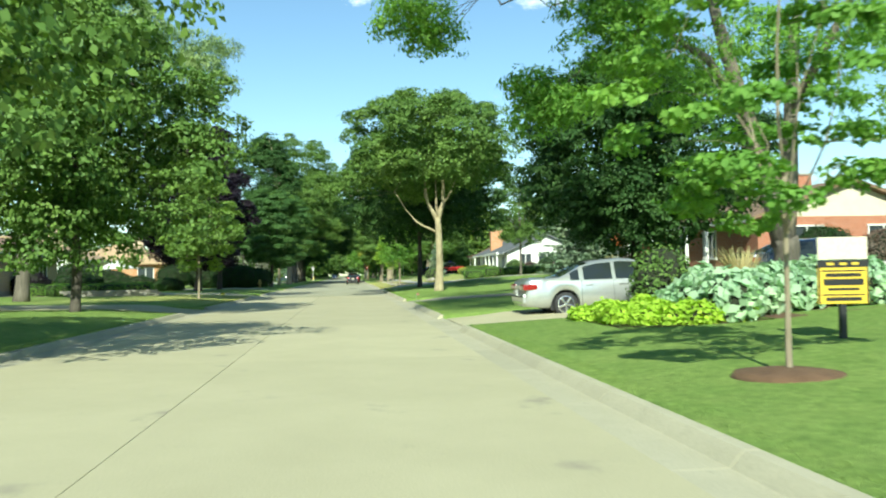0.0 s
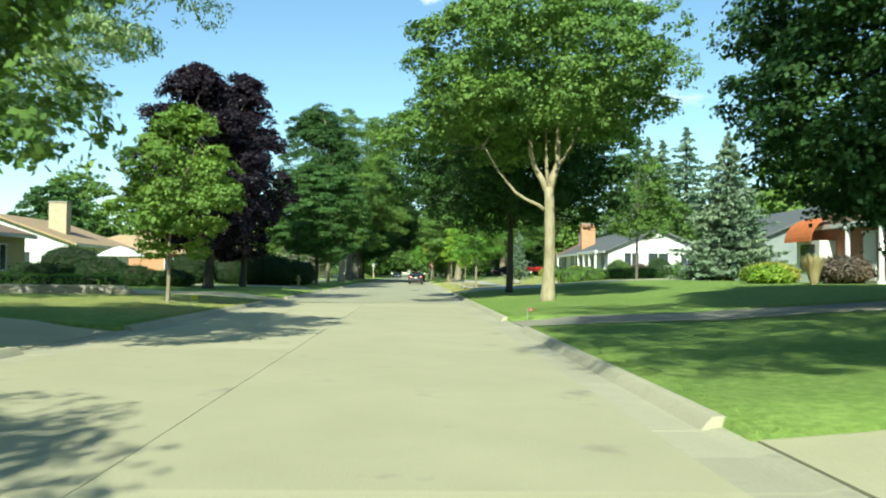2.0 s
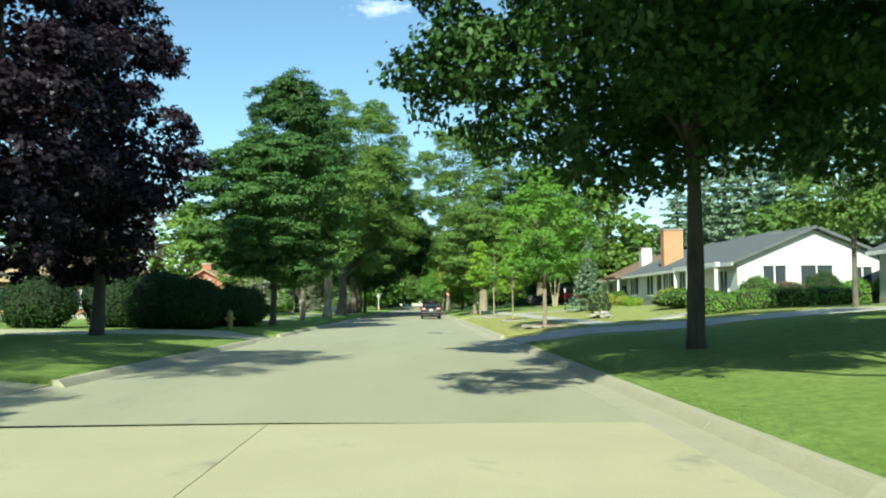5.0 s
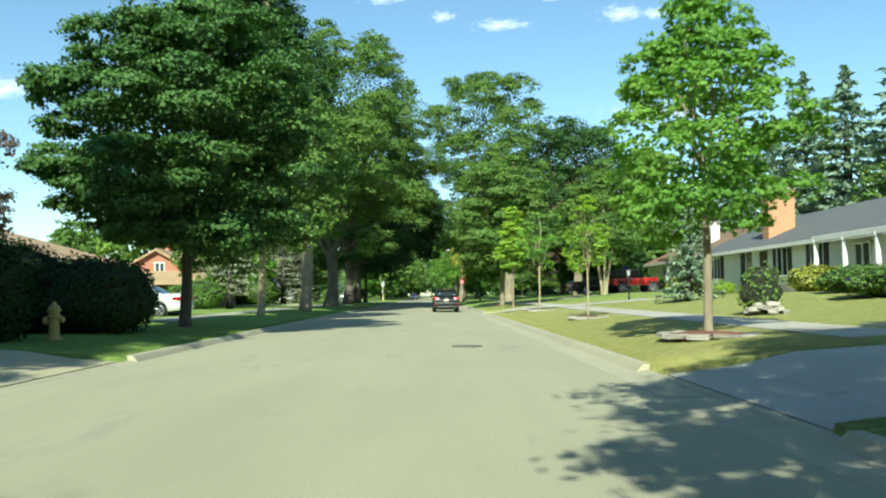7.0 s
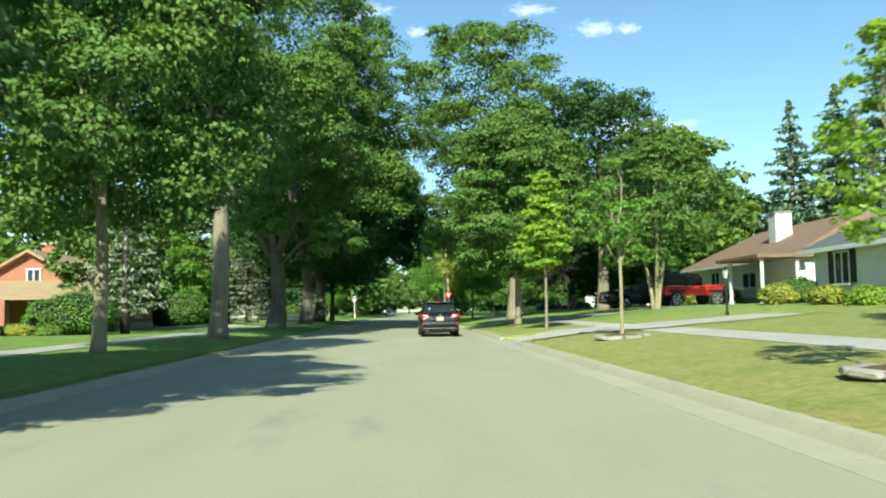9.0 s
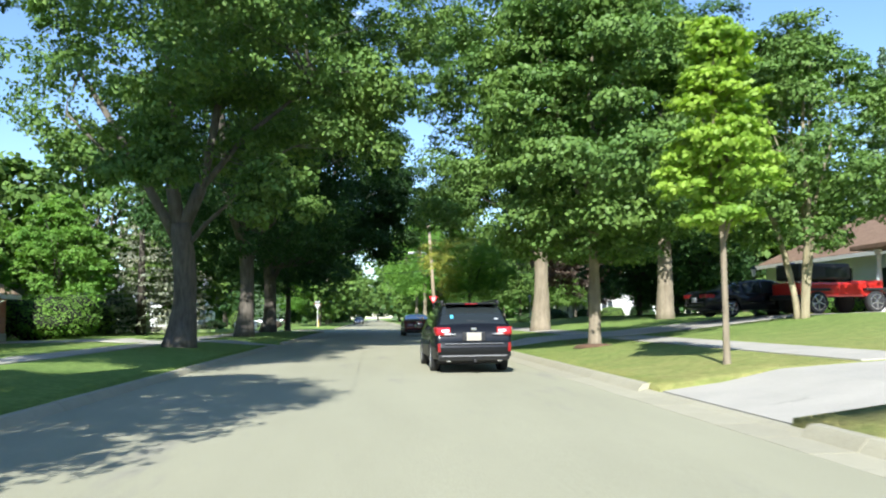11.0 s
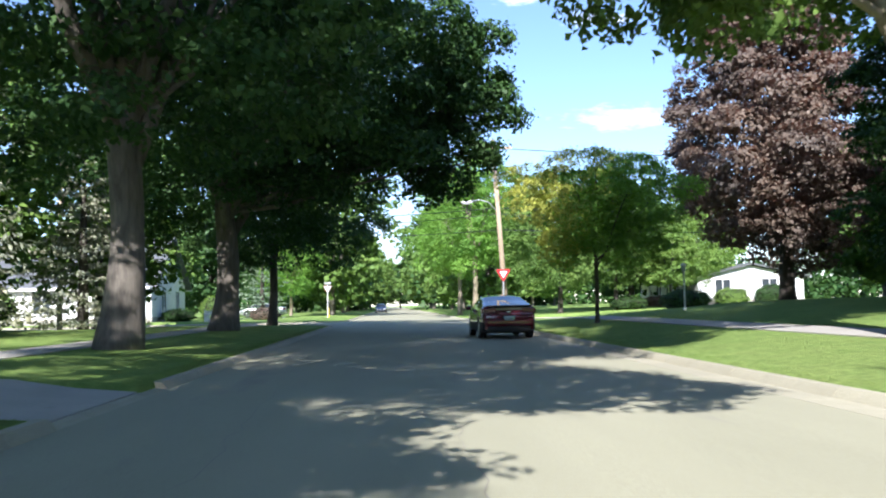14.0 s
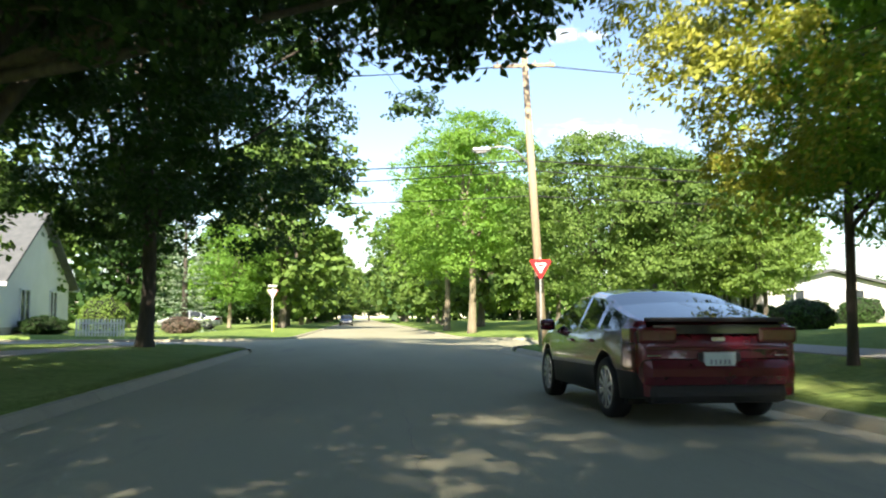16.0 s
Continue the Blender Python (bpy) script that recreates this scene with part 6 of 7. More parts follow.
h = house("white_house", 19.5, 29.0, 99.0, 119.0, 1.15, 2.45, 4.5, "y", WHITEPAINT, SHINGLE_GREY, "low white house with grey roof and brick chimney",
          [("w", 102.5, 1.3, 0.8, 1.4), ("w", 106.5, 1.3, 0.8, 1.4), ("w", 111.5, 2.0, 0.7, 1.5), ("w", 116.5, 1.2, 0.8, 1.3), ("s", 22.5, 1.4, 0.8, 1.4), ("s", 26, 1.4, 0.8, 1.4)],
          [("w", 109.0, 1.0, 0.1, 2.05, plain("dark_door", (0.06, 0.04, 0.03), 0.5))], (20.9, 110.3, 1.5, 0.9, 5.7, BRICK_ORANGE))
for wy in (102.5, 106.5, 116.5):
    for d in (-0.92, 0.92):
        block("shutter", h, BLACKTRIM, (19.45, wy + d, 2.65), (0.05, 0.4, 1.4), 0.01)
h2 = house("white_house_wing", 18.6, 27.0, 90.5, 98.9, 1.1, 2.35, 4.1, "y", WHITEPAINT, SHINGLE_GREY, "white gabled wing with columned porch", [("w", 92.5, 1.2, 0.7, 1.2), ("w", 96.5, 1.2, 0.7, 1.2), ("s", 20.6, 1.3, 0.8, 1.3), ("s", 22.9, 1.8, 0.6, 1.5), ("s", 25.4, 1.1, 0.8, 1.2)], [])
for k in range(4):
    column(h2, 17.6, 91.0 + k * 2.5, 1.05, 2.2)
block("porch_beam", h2, WHITEPAINT, (17.6, 94.7, 3.3), (0.24, 8.0, 0.24), 0.02)
h = house("white_brown_roof_house", 23.0, 33.0, 128.0, 147.0, 1.2, 2.75, 5.2, "y", WHITEPAINT, SHINGLE_BROWN, "white house with brown roof and white chimney",
          [("w", 135.0, 2.2, 1.0, 0.9), ("w", 141, 1.6, 0.9, 1.3), ("s", 26.5, 2.4, 1.2, 0.7), ("s", 30.5, 1.3, 0.9, 1.3)], [], (25.6, 136.0, 1.1, 1.1, 5.9, WHITEPAINT), hip=2.4)
for k, (qx, qy) in enumerate(((22.6, 127.4), (20.6, 127.4), (20.6, 132.0))):
    column(h, qx, qy, 1.15, 2.5)
block("carport_roof", h, SHINGLE_BROWN, (21.7, 130.2, 3.78), (3.0, 6.4, 0.2), 0.03)
h = house("white_cottage", 26.0, 35.5, 200.0, 217.0, 0.75, 2.3, 3.4, "y", WHITEPAINT, SHINGLE_GREY, "white cottage with porch past the crossing", [("w", 202.5, 1.5, 0.8, 1.3), ("w", 205.5, 1.5, 0.8, 1.3), ("w", 211, 1.5, 0.8, 1.3), ("s", 28.2, 1.4, 0.8, 1.3), ("s", 32.4, 1.4, 0.8, 1.3)], [("w", 208, 1.0, 0.1, 2.05, BLACKTRIM)])
for k in range(6):
    column(h, 24.5, 200.5 + k * 2.9, 0.75, 2.15, 0.09)
block("porch_floor", h, WALKWAY, (25.2, 207.9, 0.70), (1.8, 15.6, 0.35), 0.02)
block("porch_roof", h, SHINGLE_GREY, (25.1, 207.9, 2.98), (2.2, 16.2, 0.14), 0.02)
block("porch_beam", h, WHITEPAINT, (24.5, 207.9, 2.82), (0.16, 15.6, 0.18), 0.01)
# left side
house("tan_house", -36.0, -24.0, 84.0, 97.0, 0.4, 2.9, 5.0, "y", WHITEPAINT, SHINGLE_TAN, "white house with tan-brown roof and tan brick chimney", [("e", 88, 1.8, 0.9, 1.3), ("e", 93, 1.8, 0.9, 1.3), ("s", -28, 1.8, 0.9, 1.3)], [], (-26.6, 88.0, 1.4, 0.9, 6.3, BRICK_TAN))
house("low_tan_house", -33.0, -19.5, 50.0, 66.0, 0.35, 2.8, 4.8, "y", BRICK_TAN, SHINGLE_BROWN, "low tan brick house behind garden shrubs", [("e", 53, 2.0, 0.9, 1.3), ("e", 58.5, 1.5, 0.9, 1.3), ("e", 63, 1.5, 0.9, 1.3), ("s", -24, 1.5, 0.9, 1.3)], [])
house("orange_brick_house", -33.0, -18.0, 104.5, 117.0, 0.4, 2.8, 5.0, "y", BRICK_ORANGE, SHINGLE_TAN, "orange brick house with broad tan roof", [("e", 107, 2.2, 0.8, 1.4), ("e", 111, 1.6, 0.8, 1.4), ("s", -22, 1.8, 0.8, 1.4), ("s", -28, 1.8, 0.8, 1.4)], [("e", 114.2, 1.0, 0.1, 2.05, BLACKTRIM)], (-24, 110, 1.2, 0.9, 6.0, BRICK_TAN), over=0.7, hip=3.0)
h = house("red_gable_house", -23.4, -15.8, 128.5, 138.0, 0.4, 2.15, 4.3, "y", BRICK_RED, SHINGLE_TAN, "red brick house with white-trimmed gable and porch", [("s", -19.4, 0.7, 2.55, 0.8), ("e", 131.5, 1.0, 0.7, 1.2), ("e", 135.0, 1.0, 0.7, 1.2)], [("s", -18.0, 1.0, 0.1, 2.0, BLACKTRIM)], (-20.7, 134.0, 0.9, 0.8, 5.2, BRICK_RED))
bm = prism(bmesh.new(), [(124.9, 2.05), (124.9, 2.20), (128.6, 3.20), (128.6, 3.05)], -24.0, -15.2, lambda u, v, w: (w, u, v))
part("porch_roof", bm, SHINGLE_TAN, h, "low tan porch roof")
for qx in (-15.6, -19.6, -23.4):
    block("porch_pier", h, BRICK_RED, (qx, 125.2, 1.15), (0.62, 0.62, 1.9), 0.01)
house("white_garden_house", -30.0, -19.0, 150.0, 163.0, 0.4, 2.8, 5.2, "y", WHITEPAINT, SHINGLE_GREY, "white house hidden behind street trees", [("e", 152, 1.3, 0.8, 1.3), ("e", 155, 1.3, 0.8, 1.3), ("e", 158, 1.3, 0.8, 1.3), ("e", 161, 1.3, 0.8, 1.3)], [])
h = house("white_corner_house", -30.0, -17.5, 187.5, 197.0, 0.3, 2.7, 6.2, "x", WHITEPAINT, SHINGLE_GREY, "white corner house with steep dark roof and grey shutters", [("e", 190.5, 1.2, 0.7, 1.5), ("e", 194.5, 1.0, 0.7, 1.5), ("s", -20.5, 1.2, 0.7, 1.5), ("s", -25, 1.2, 0.7, 1.5)], [])
for d in (-0.85, 0.85):
    block("shutter", h, GREYPAINT, (-20.5 + d, 187.46, 1.75), (0.36, 0.05, 1.5), 0.01)

# ---- hedges, beds, shrubs ----
for k, (hx, hy) in enumerate(((-10.6, 53.0), (-12.2, 53.3), (-13.8, 53.6), (-15.4, 53.9), (-17.0, 54.2))):
    shrub(hx, hy, 0.85, 0.5, 0.75, LEAF_BRIGHT, "clipped low box hedge above a stone wall", 100 + k, 2600, 0.08, "hedge", 0.75, group="clipped hedge", category="hedge")
for k, (hx, hy, sx, sy, sz) in enumerate(((-7.65, 79.5, 1.1, 1.1, 2.05), (-9.3, 80.4, 1.4, 1.5, 2.4), (-6.95, 84.0, 1.45, 1.6, 1.85), (-9.0, 83.9, 1.6, 1.6, 2.2), (-11.6, 82.5, 1.6, 1.8, 2.3), (-14, 80, 1.5, 1.5, 2.2))):
    shrub(hx, hy, sx, sy, sz, LEAF_YEW, "large dark rounded yew bush near the hydrant", 110 + k, 6500, 0.12, "yew_bush", 0.12, group="yew bushes", rough=0.2)
for k, (hx, hy, sx, sy, sz, mat, lab) in enumerate((
        (-16.5, 61.0, 1.8, 1.6, 1.3, LEAF_YEW, "dark rounded shrub in the front garden"), (-14.5, 68.5, 1.7, 1.4, 1.2, LEAF_YEW, "dark rounded shrub in the front garden"), (-12.2, 68.8, 1.3, 1.2, 1.0, LEAF_DEEP, "low dark green shrub under the purple maple"),
        (-17.5, 72.0, 1.9, 1.6, 1.7, LEAF_YEW, "dark rounded shrub in the front garden"), (-18.5, 58.0, 1.2, 1.2, 1.5, LEAF_PURPLE, "purple-leaved shrub by the house"), (-21.0, 76.0, 2.0, 2.0, 2.4, LEAF_YEW, "dark rounded shrub in the front garden"),
        (-14.8, 122.0, 2.0, 1.8, 2.0, LEAF_BRIGHT, "bright green spreading shrub beside the lawn"), (-16.8, 125.0, 1.6, 1.6, 1.6, LEAF_BRIGHT, "bright green spreading shrub beside the lawn"), (-15.0, 141.0, 2.2, 2.0, 2.2, LEAF_BRIGHT, "bright green spreading shrub beside the lawn"), (-18.2, 140.0, 2.0, 2.0, 2.0, LEAF_MAPLE, "mid-green spreading garden shrub beside spruce"),
        (-16.8, 114.0, 0.9, 0.9, 1.2, LEAF_BRIGHT, "green shrub by the brick house"), (-17.4, 131.0, 0.8, 0.8, 1.3, LEAF_OLIVE, "loose olive shrub at the gable wall"),
        (24.2, 38.8, 1.5, 0.9, 2.1, LEAF_YEW, "tall dark shrub under the brick gable"), (27.4, 38.7, 1.6, 0.9, 1.9, LEAF_COPPER, "tall reddish shrub under the brick gable"),
        (-17.4, 119.4, 0.7, 0.5, 0.45, LEAF_GOLD, "low yellow flowering clump in a bed"), (-16.3, 119.6, 0.7, 0.5, 0.5, LEAF_GOLD, "low yellow flowering clump in a bed"), (-15.1, 119.9, 0.6, 0.5, 0.4, LEAF_OLIVE, "low green clump in a bed"),
        (-17.2, 150.6, 1.5, 1.6, 2.3, LEAF_MAPLE, "tall leafy shrub before the white house"), (-17.4, 154.2, 1.5, 1.8, 2.0, LEAF_OLIVE, "tall leafy shrub before the white house"), (-17.2, 158.0, 1.5, 1.8, 2.4, LEAF_DEEP, "tall dark shrub before the white house"), (-17.4, 161.8, 1.5, 1.6, 2.0, LEAF_MAPLE, "tall leafy shrub before the white house"),
        (25.2, 198.4, 1.3, 0.9, 1.3, LEAF_DEEP, "dark rounded shrub at the cottage wall"), (28.4, 198.6, 1.5, 0.9, 1.5, LEAF_OLIVE, "loose olive shrub at the cottage wall"), (32.0, 198.6, 1.5, 0.9, 1.7, LEAF_DEEP, "dark rounded shrub at the cottage wall"),
        (18.2, 56.5, 1.3, 1.2, 0.9, LEAF_GOLD, "golden rounded shrub by the brick house"), (17.0, 54.0, 1.0, 1.0, 0.75, LEAF_YELLOW, "yellow-green rounded shrub beside the brick house"), (19.3, 52.0, 1.2, 1.2, 1.1, LEAF_COPPER, "reddish barberry shrub beside the brick house"),
        (17.6, 98.5, 1.1, 1.1, 1.1, LEAF_GOLD, "golden shrub by the white house"), (16.4, 91.5, 2.0, 1.6, 0.9, LEAF_MAPLE, "spreading juniper by the porch"), (15.2, 87.5, 2.2, 1.6, 0.8, LEAF_MAPLE, "spreading juniper by the porch"),
        (18.3, 112.5, 0.8, 0.8, 0.7, LEAF_YELLOW, "golden shrub under the windows"), (18.3, 115.6, 0.85, 0.8, 0.75, LEAF_GOLD, "golden rounded shrub under the windows"), (18.9, 119.6, 1.1, 1.0, 1.15, LEAF_MAPLE, "rounded green shrub at the house corner"), (17.7, 118.9, 0.8, 0.75, 0.95, LEAF_GOLD, "golden shrub under the windows"),
        (21.5, 136.0, 1.3, 1.2, 1.3, LEAF_BRIGHT, "rounded green shrub at the house"), (21.0, 138.6, 1.0, 1.0, 1.0, LEAF_GOLD, "golden shrub at the house"), (20.6, 141.4, 1.4, 1.1, 0.9, LEAF_DEEP, "dark rounded shrub at the house"),
        (17.0, 178.0, 1.3, 1.3, 1.2, LEAF_DEEP, "dark rounded shrub beside the crossing"), (16.5, 182.5 + 6, 1.3, 1.2, 1.0, LEAF_DEEP, "dark rounded shrub beside the crossing"), (23.0, 203.0, 1.2, 1.2, 0.9, LEAF_COPPER, "reddish shrub at the cottage"), (22.8, 209.0, 1.3, 1.2, 0.8, LEAF_COPPER, "reddish shrub at the cottage"),
        (-13.6, 190.5, 1.2, 1.2, 1.9, LEAF_OLIVE, "leafy shrub at the corner house"), (-11.5, 199.0, 1.1, 1.1, 1.0, LEAF_COPPER, "reddish shrub past the crossing"), (-16.2, 189.5, 1.2, 1.2, 0.9, LEAF_YEW, "dark shrub at the corner house"))):
    shrub(hx, hy, sx, sy, sz, mat, lab, 130 + k, int(2200 + 900 * sx * sz), 0.13, group="garden shrubs", rough=0.42)
for k, (hx, hy, sz, mat) in enumerate(((19.2, 89.3, 1.5, LEAF_MAPLE), (20.9, 89.4, 1.2, LEAF_COPPER), (22.6, 89.2, 1.7, LEAF_DEEP), (24.6, 89.5, 1.3, LEAF_BRIGHT), (26.3, 89.2, 1.6, LEAF_MAPLE))):
    shrub(hx, hy, 0.95, 0.8, sz, mat, "rounded shrub under the white gable wall", 180 + k, 2600, 0.12, group="garden shrubs", rough=0.35)
for k in range(4):
    shrub(13.4 + k * 1.9, 79.6 + k * 0.5, 1.0, 0.6, 0.8, LEAF_BRIGHT, "clipped green hedge across the lawn", 170 + k, 2200, 0.10, "hedge", 0.7, group="lawn hedge", category="hedge")
# lime and grey leaved bed beside the driveway
rb = random.Random(8)
for k in range(34):
    bx, by = rb.uniform(6.9, 9.8), rb.uniform(15.8, 19.6)
    if (bx - 6.9) * 0.9 + (by - 15.8) < 1.0:
        continue
    shrub(bx, by, rb.uniform(0.28, 0.42), rb.uniform(0.28, 0.42), rb.uniform(0.30, 0.46), HOSTA_LIME, "lime-green hosta clump in a bed", 200 + k, 620, 0.115, "hosta", group="lime hostas", category="plant", flat=0.75, slim=0.75)
for k in range(24):
    bx, by = rb.uniform(8.6, 12.6), rb.uniform(16.0, 19.4)
    shrub(bx, by, rb.uniform(0.4, 0.6), rb.uniform(0.4, 0.6), rb.uniform(0.6, 1.05), HOSTA_GREY, "tall grey-green leafy perennial in a bed", 240 + k, 420, 0.25, "perennial", group="grey-leaved perennials", category="plant", flat=0.6, slim=0.7)
shrub(9.2, 20.3, 0.75, 0.65, 1.55, LEAF_MAPLE, "loose green shrub at the end of the flower bed", 330, 1800, 0.11, group="garden shrubs", rough=0.45)
bed = part("flower_bed", follow(bmesh.new(), 6.8, 12.8, 15.8, 19.9, 0.0), SOIL, None)
tagged(bed, "planting bed of dark soil beside the driveway", "flower bed", kind="structure")


def ornamental_grass(x, y, h_, seed, mat, label):
    rng = np.random.default_rng(seed)
    n = 420
    a = rng.uniform(0, math.tau, n)
    l = h_ * rng.uniform(0.6, 1.1, n)
    out = rng.uniform(0.1, 0.5, n) * l
    base = np.stack([np.cos(a) * 0.12, np.sin(a) * 0.12, np.zeros(n)], 1)
    mid = base + np.stack([np.cos(a) * out * 0.4, np.sin(a) * out * 0.4, l * 0.65], 1)
    tip = base + np.stack([np.cos(a) * out, np.sin(a) * out, l * 0.98], 1)
    s = np.stack([-np.sin(a), np.cos(a), np.zeros(n)], 1) * 0.012
    v = np.stack([base - s, base + s, mid + s, mid - s, tip + s * 0.3, tip - s * 0.3], 1).reshape(-1, 3)
    k = np.arange(n)[:, None] * 6
    f = np.concatenate([k + np.array([0, 1, 2, 3]), k + np.array([3, 2, 4, 5])])
    root = thing("ornamental_grass", pose(x, y, lie(x, y)), label, "plant")
    ob = new("blades", fast_mesh("blades", v, f, mat))
    ob.parent = root


STRAW = leaf("straw_blades", (0.30, 0.25, 0.13), (0.46, 0.39, 0.21), (0.4, 0.35, 0.25), 0.8, 1.0)
ornamental_grass(10.7, 19.2, 1.3, 3, STRAW, "tall straw-coloured ornamental grass")
ornamental_grass(17.6, 51.0, 1.15, 4, STRAW, "tall straw-coloured ornamental grass by the brick house")

# ---- stone wall, stone rings ----
rs = random.Random(21)
wall_ = thing("garden_wall", pose(0, 0, 0), "low dry wall of flat field stones under a hedge", "wall", kind="structure")
stones = []
for k in range(4):
    bm = box(bmesh.new(), 0, 0, 0, 0.62, 0.34, 0.13, 0.03)
    for v in bm.verts:
        v.co += Vector((rs.uniform(-0.03, 0.03), rs.uniform(-0.02, 0.02), rs.uniform(-0.012, 0.012)))
    me = bpy.data.meshes.new("stone")
    bm.to_mesh(me)
    bm.free()
    me.materials.append(STONE)
    stones.append(me)
for row in range(3):
    for k in range(9):
        wx = -9.3 - k * 0.62 - row * 0.2
        sharing("stone", stones[(k + row) % 4], wall_, pose(wx, 52.2 + k * 0.06, 0.36 + row * 0.125, rs.uniform(-2, 2), rs.uniform(-3, 3), rs.uniform(-6, 6) + 180 * (k % 2)))


def stone_ring(x, y, r, n, mat_in, label):
    root = thing("tree_ring", pose(x, y, lie(x, y)), label, "stone ring", "stone rings")
    for k in range(n):
        a = k * math.tau / n
        sharing("stone", stones[k % 4], root, pose(r * math.cos(a), r * math.sin(a), 0.02 + rs.uniform(-0.015, 0.015), rs.uniform(-6, 6), rs.uniform(-6, 6), math.degrees(a) + 90) @ Matrix.Diagonal((0.62, 0.55, 0.6, 1)))
    part("fill", lathe(bmesh.new(), [(r - 0.05, -0.1), (r - 0.08, 0.05), (r * 0.4, 0.09), (0.05, 0.10)], 18), mat_in, root, smooth=True)


stone_ring(6.35, 78.2, 0.8, 12, plain("red_mulch", (0.22, 0.085, 0.055), 0.95, grime=0.5), "ring of pale stones with red mulch round a young oak")
stone_ring(6.36, 90.1, 0.55, 9, SOIL, "ring of pale stones round a sapling")
stone_ring(6.4, 102.6, 0.6, 9, SOIL, "ring of pale stones round a sapling")
m_ = part("mulch_ring", lathe(bmesh.new(), [(0.62, -0.06), (0.54, 0.03), (0.25, 0.07), (0.04, 0.08)], 20), SOIL, None, smooth=True)
m_.matrix_basis = pose(6.3, 9.0, lie(6.3, 9.0))
tagged(m_, "low ring of brown mulch round a young tree", "mulch ring")
m_ = part("mulch_ring", lathe(bmesh.new(), [(0.6, -0.06), (0.5, 0.03), (0.25, 0.06), (0.04, 0.07)], 18), SOIL, None, smooth=True)
m_.matrix_basis = pose(6.3, 122.3, lie(6.3, 122.3))
tagged(m_, "low ring of brown mulch under a street maple", "mulch ring")

# ---- hydrant, signs, poles, lamps ----
def hydrant(x, y):
    root = thing("fire_hydrant", pose(x, y, lie(x, y)), "yellow cast-iron fire hydrant beside yew bushes", "hydrant")
    part("barrel", lathe(bmesh.new(), [(0.17, 0), (0.17, 0.05), (0.11, 0.07), (0.10, 0.45), (0.14, 0.47), (0.14, 0.51), (0.11, 0.53), (0.10, 0.58)], 16), HYDRANT, root, smooth=False)
    part("bonnet", lathe(bmesh.new(), [(0.135, 0.58), (0.135, 0.61), (0.10, 0.70), (0.04, 0.745), (0.035, 0.79), (0.0, 0.79)], 16), HYDRANT, root)
    for s in (1, -1):
        part("nozzle", lathe(bmesh.new(), [(0.05, 0.08), (0.05, 0.15), (0.062, 0.155), (0.062, 0.20), (0.02, 0.21)], 12, pose(0, 0, 0.42, 0, 90 * s, 0)), HYDRANT, root)
    part("pumper_nozzle", lathe(bmesh.new(), [(0.07, 0.08), (0.07, 0.15), (0.085, 0.155), (0.085, 0.20), (0.03, 0.21)], 14, pose(0, 0, 0.40, -90, 0, 90)), HYDRANT, root)


hydrant(-6.35, 80.3)


def triangle_sign(x, y, front):
    """A give-way sign; front: it shows its face to the traffic coming up the street."""
    z = lie(x, y)
    root = thing("yield_sign", pose(x, y, z, 0, 0, 0 if front else 180), "red and white triangular yield sign on a steel post" if front else "back of a triangular sign on a wooden post", "sign", "yield signs")
    h_ = 3.0
    part("post", box(bmesh.new(), 0, 0, h_ / 2 - 0.1, 0.07, 0.05, h_ + 0.1, 0.006), STEEL if front else WHITEPAINT, root)
    def tri(s, y0, y1, mat, nm, parent, lift=0.0):
        c = h_ - 0.36
        outline = [(-s, c + s * 0.58), (s, c + s * 0.58), (0, c - s * 1.16)]
        cut = []
        for (ax, az), (bx, bz) in zip(outline, outline[1:] + outline[:1]):
            cut += [(ax + (bx - ax) * 0.09, az + (bz - az) * 0.09), (ax + (bx - ax) * 0.91, az + (bz - az) * 0.91)]
        return part(nm, prism(bmesh.new(), cut, y0, y1, lambda u, v, w: (u, w, v)), mat, parent)
    face = tri(0.41, -0.045, -0.03, REDSIGN, "border", root)
    tri(0.39, -0.029, -0.027, STEEL, "back", root)
    tri(0.22, -0.050, -0.046, WHITESIGN, "field", face)
    block("legend_bar", face, REDSIGN, (0, -0.052, h_ - 0.33), (0.22, 0.003, 0.05), 0)
    block("street_plate", root, STEEL, (0, 0.0, h_ + 0.10), (0.62, 0.02, 0.16), 0.005) if not front else None


triangle_sign(5.45, 173.6, True)
triangle_sign(-6.6, 204.8, False)
part_ = block("sign_marker", None, YELLOWPAINT, (-6.5, 204.5, lie(-6.5, 204.5) + 0.4), (0.12, 0.12, 0.9), 0.02)
tagged(part_, "yellow plastic sleeve on a sign post guy", "marker")


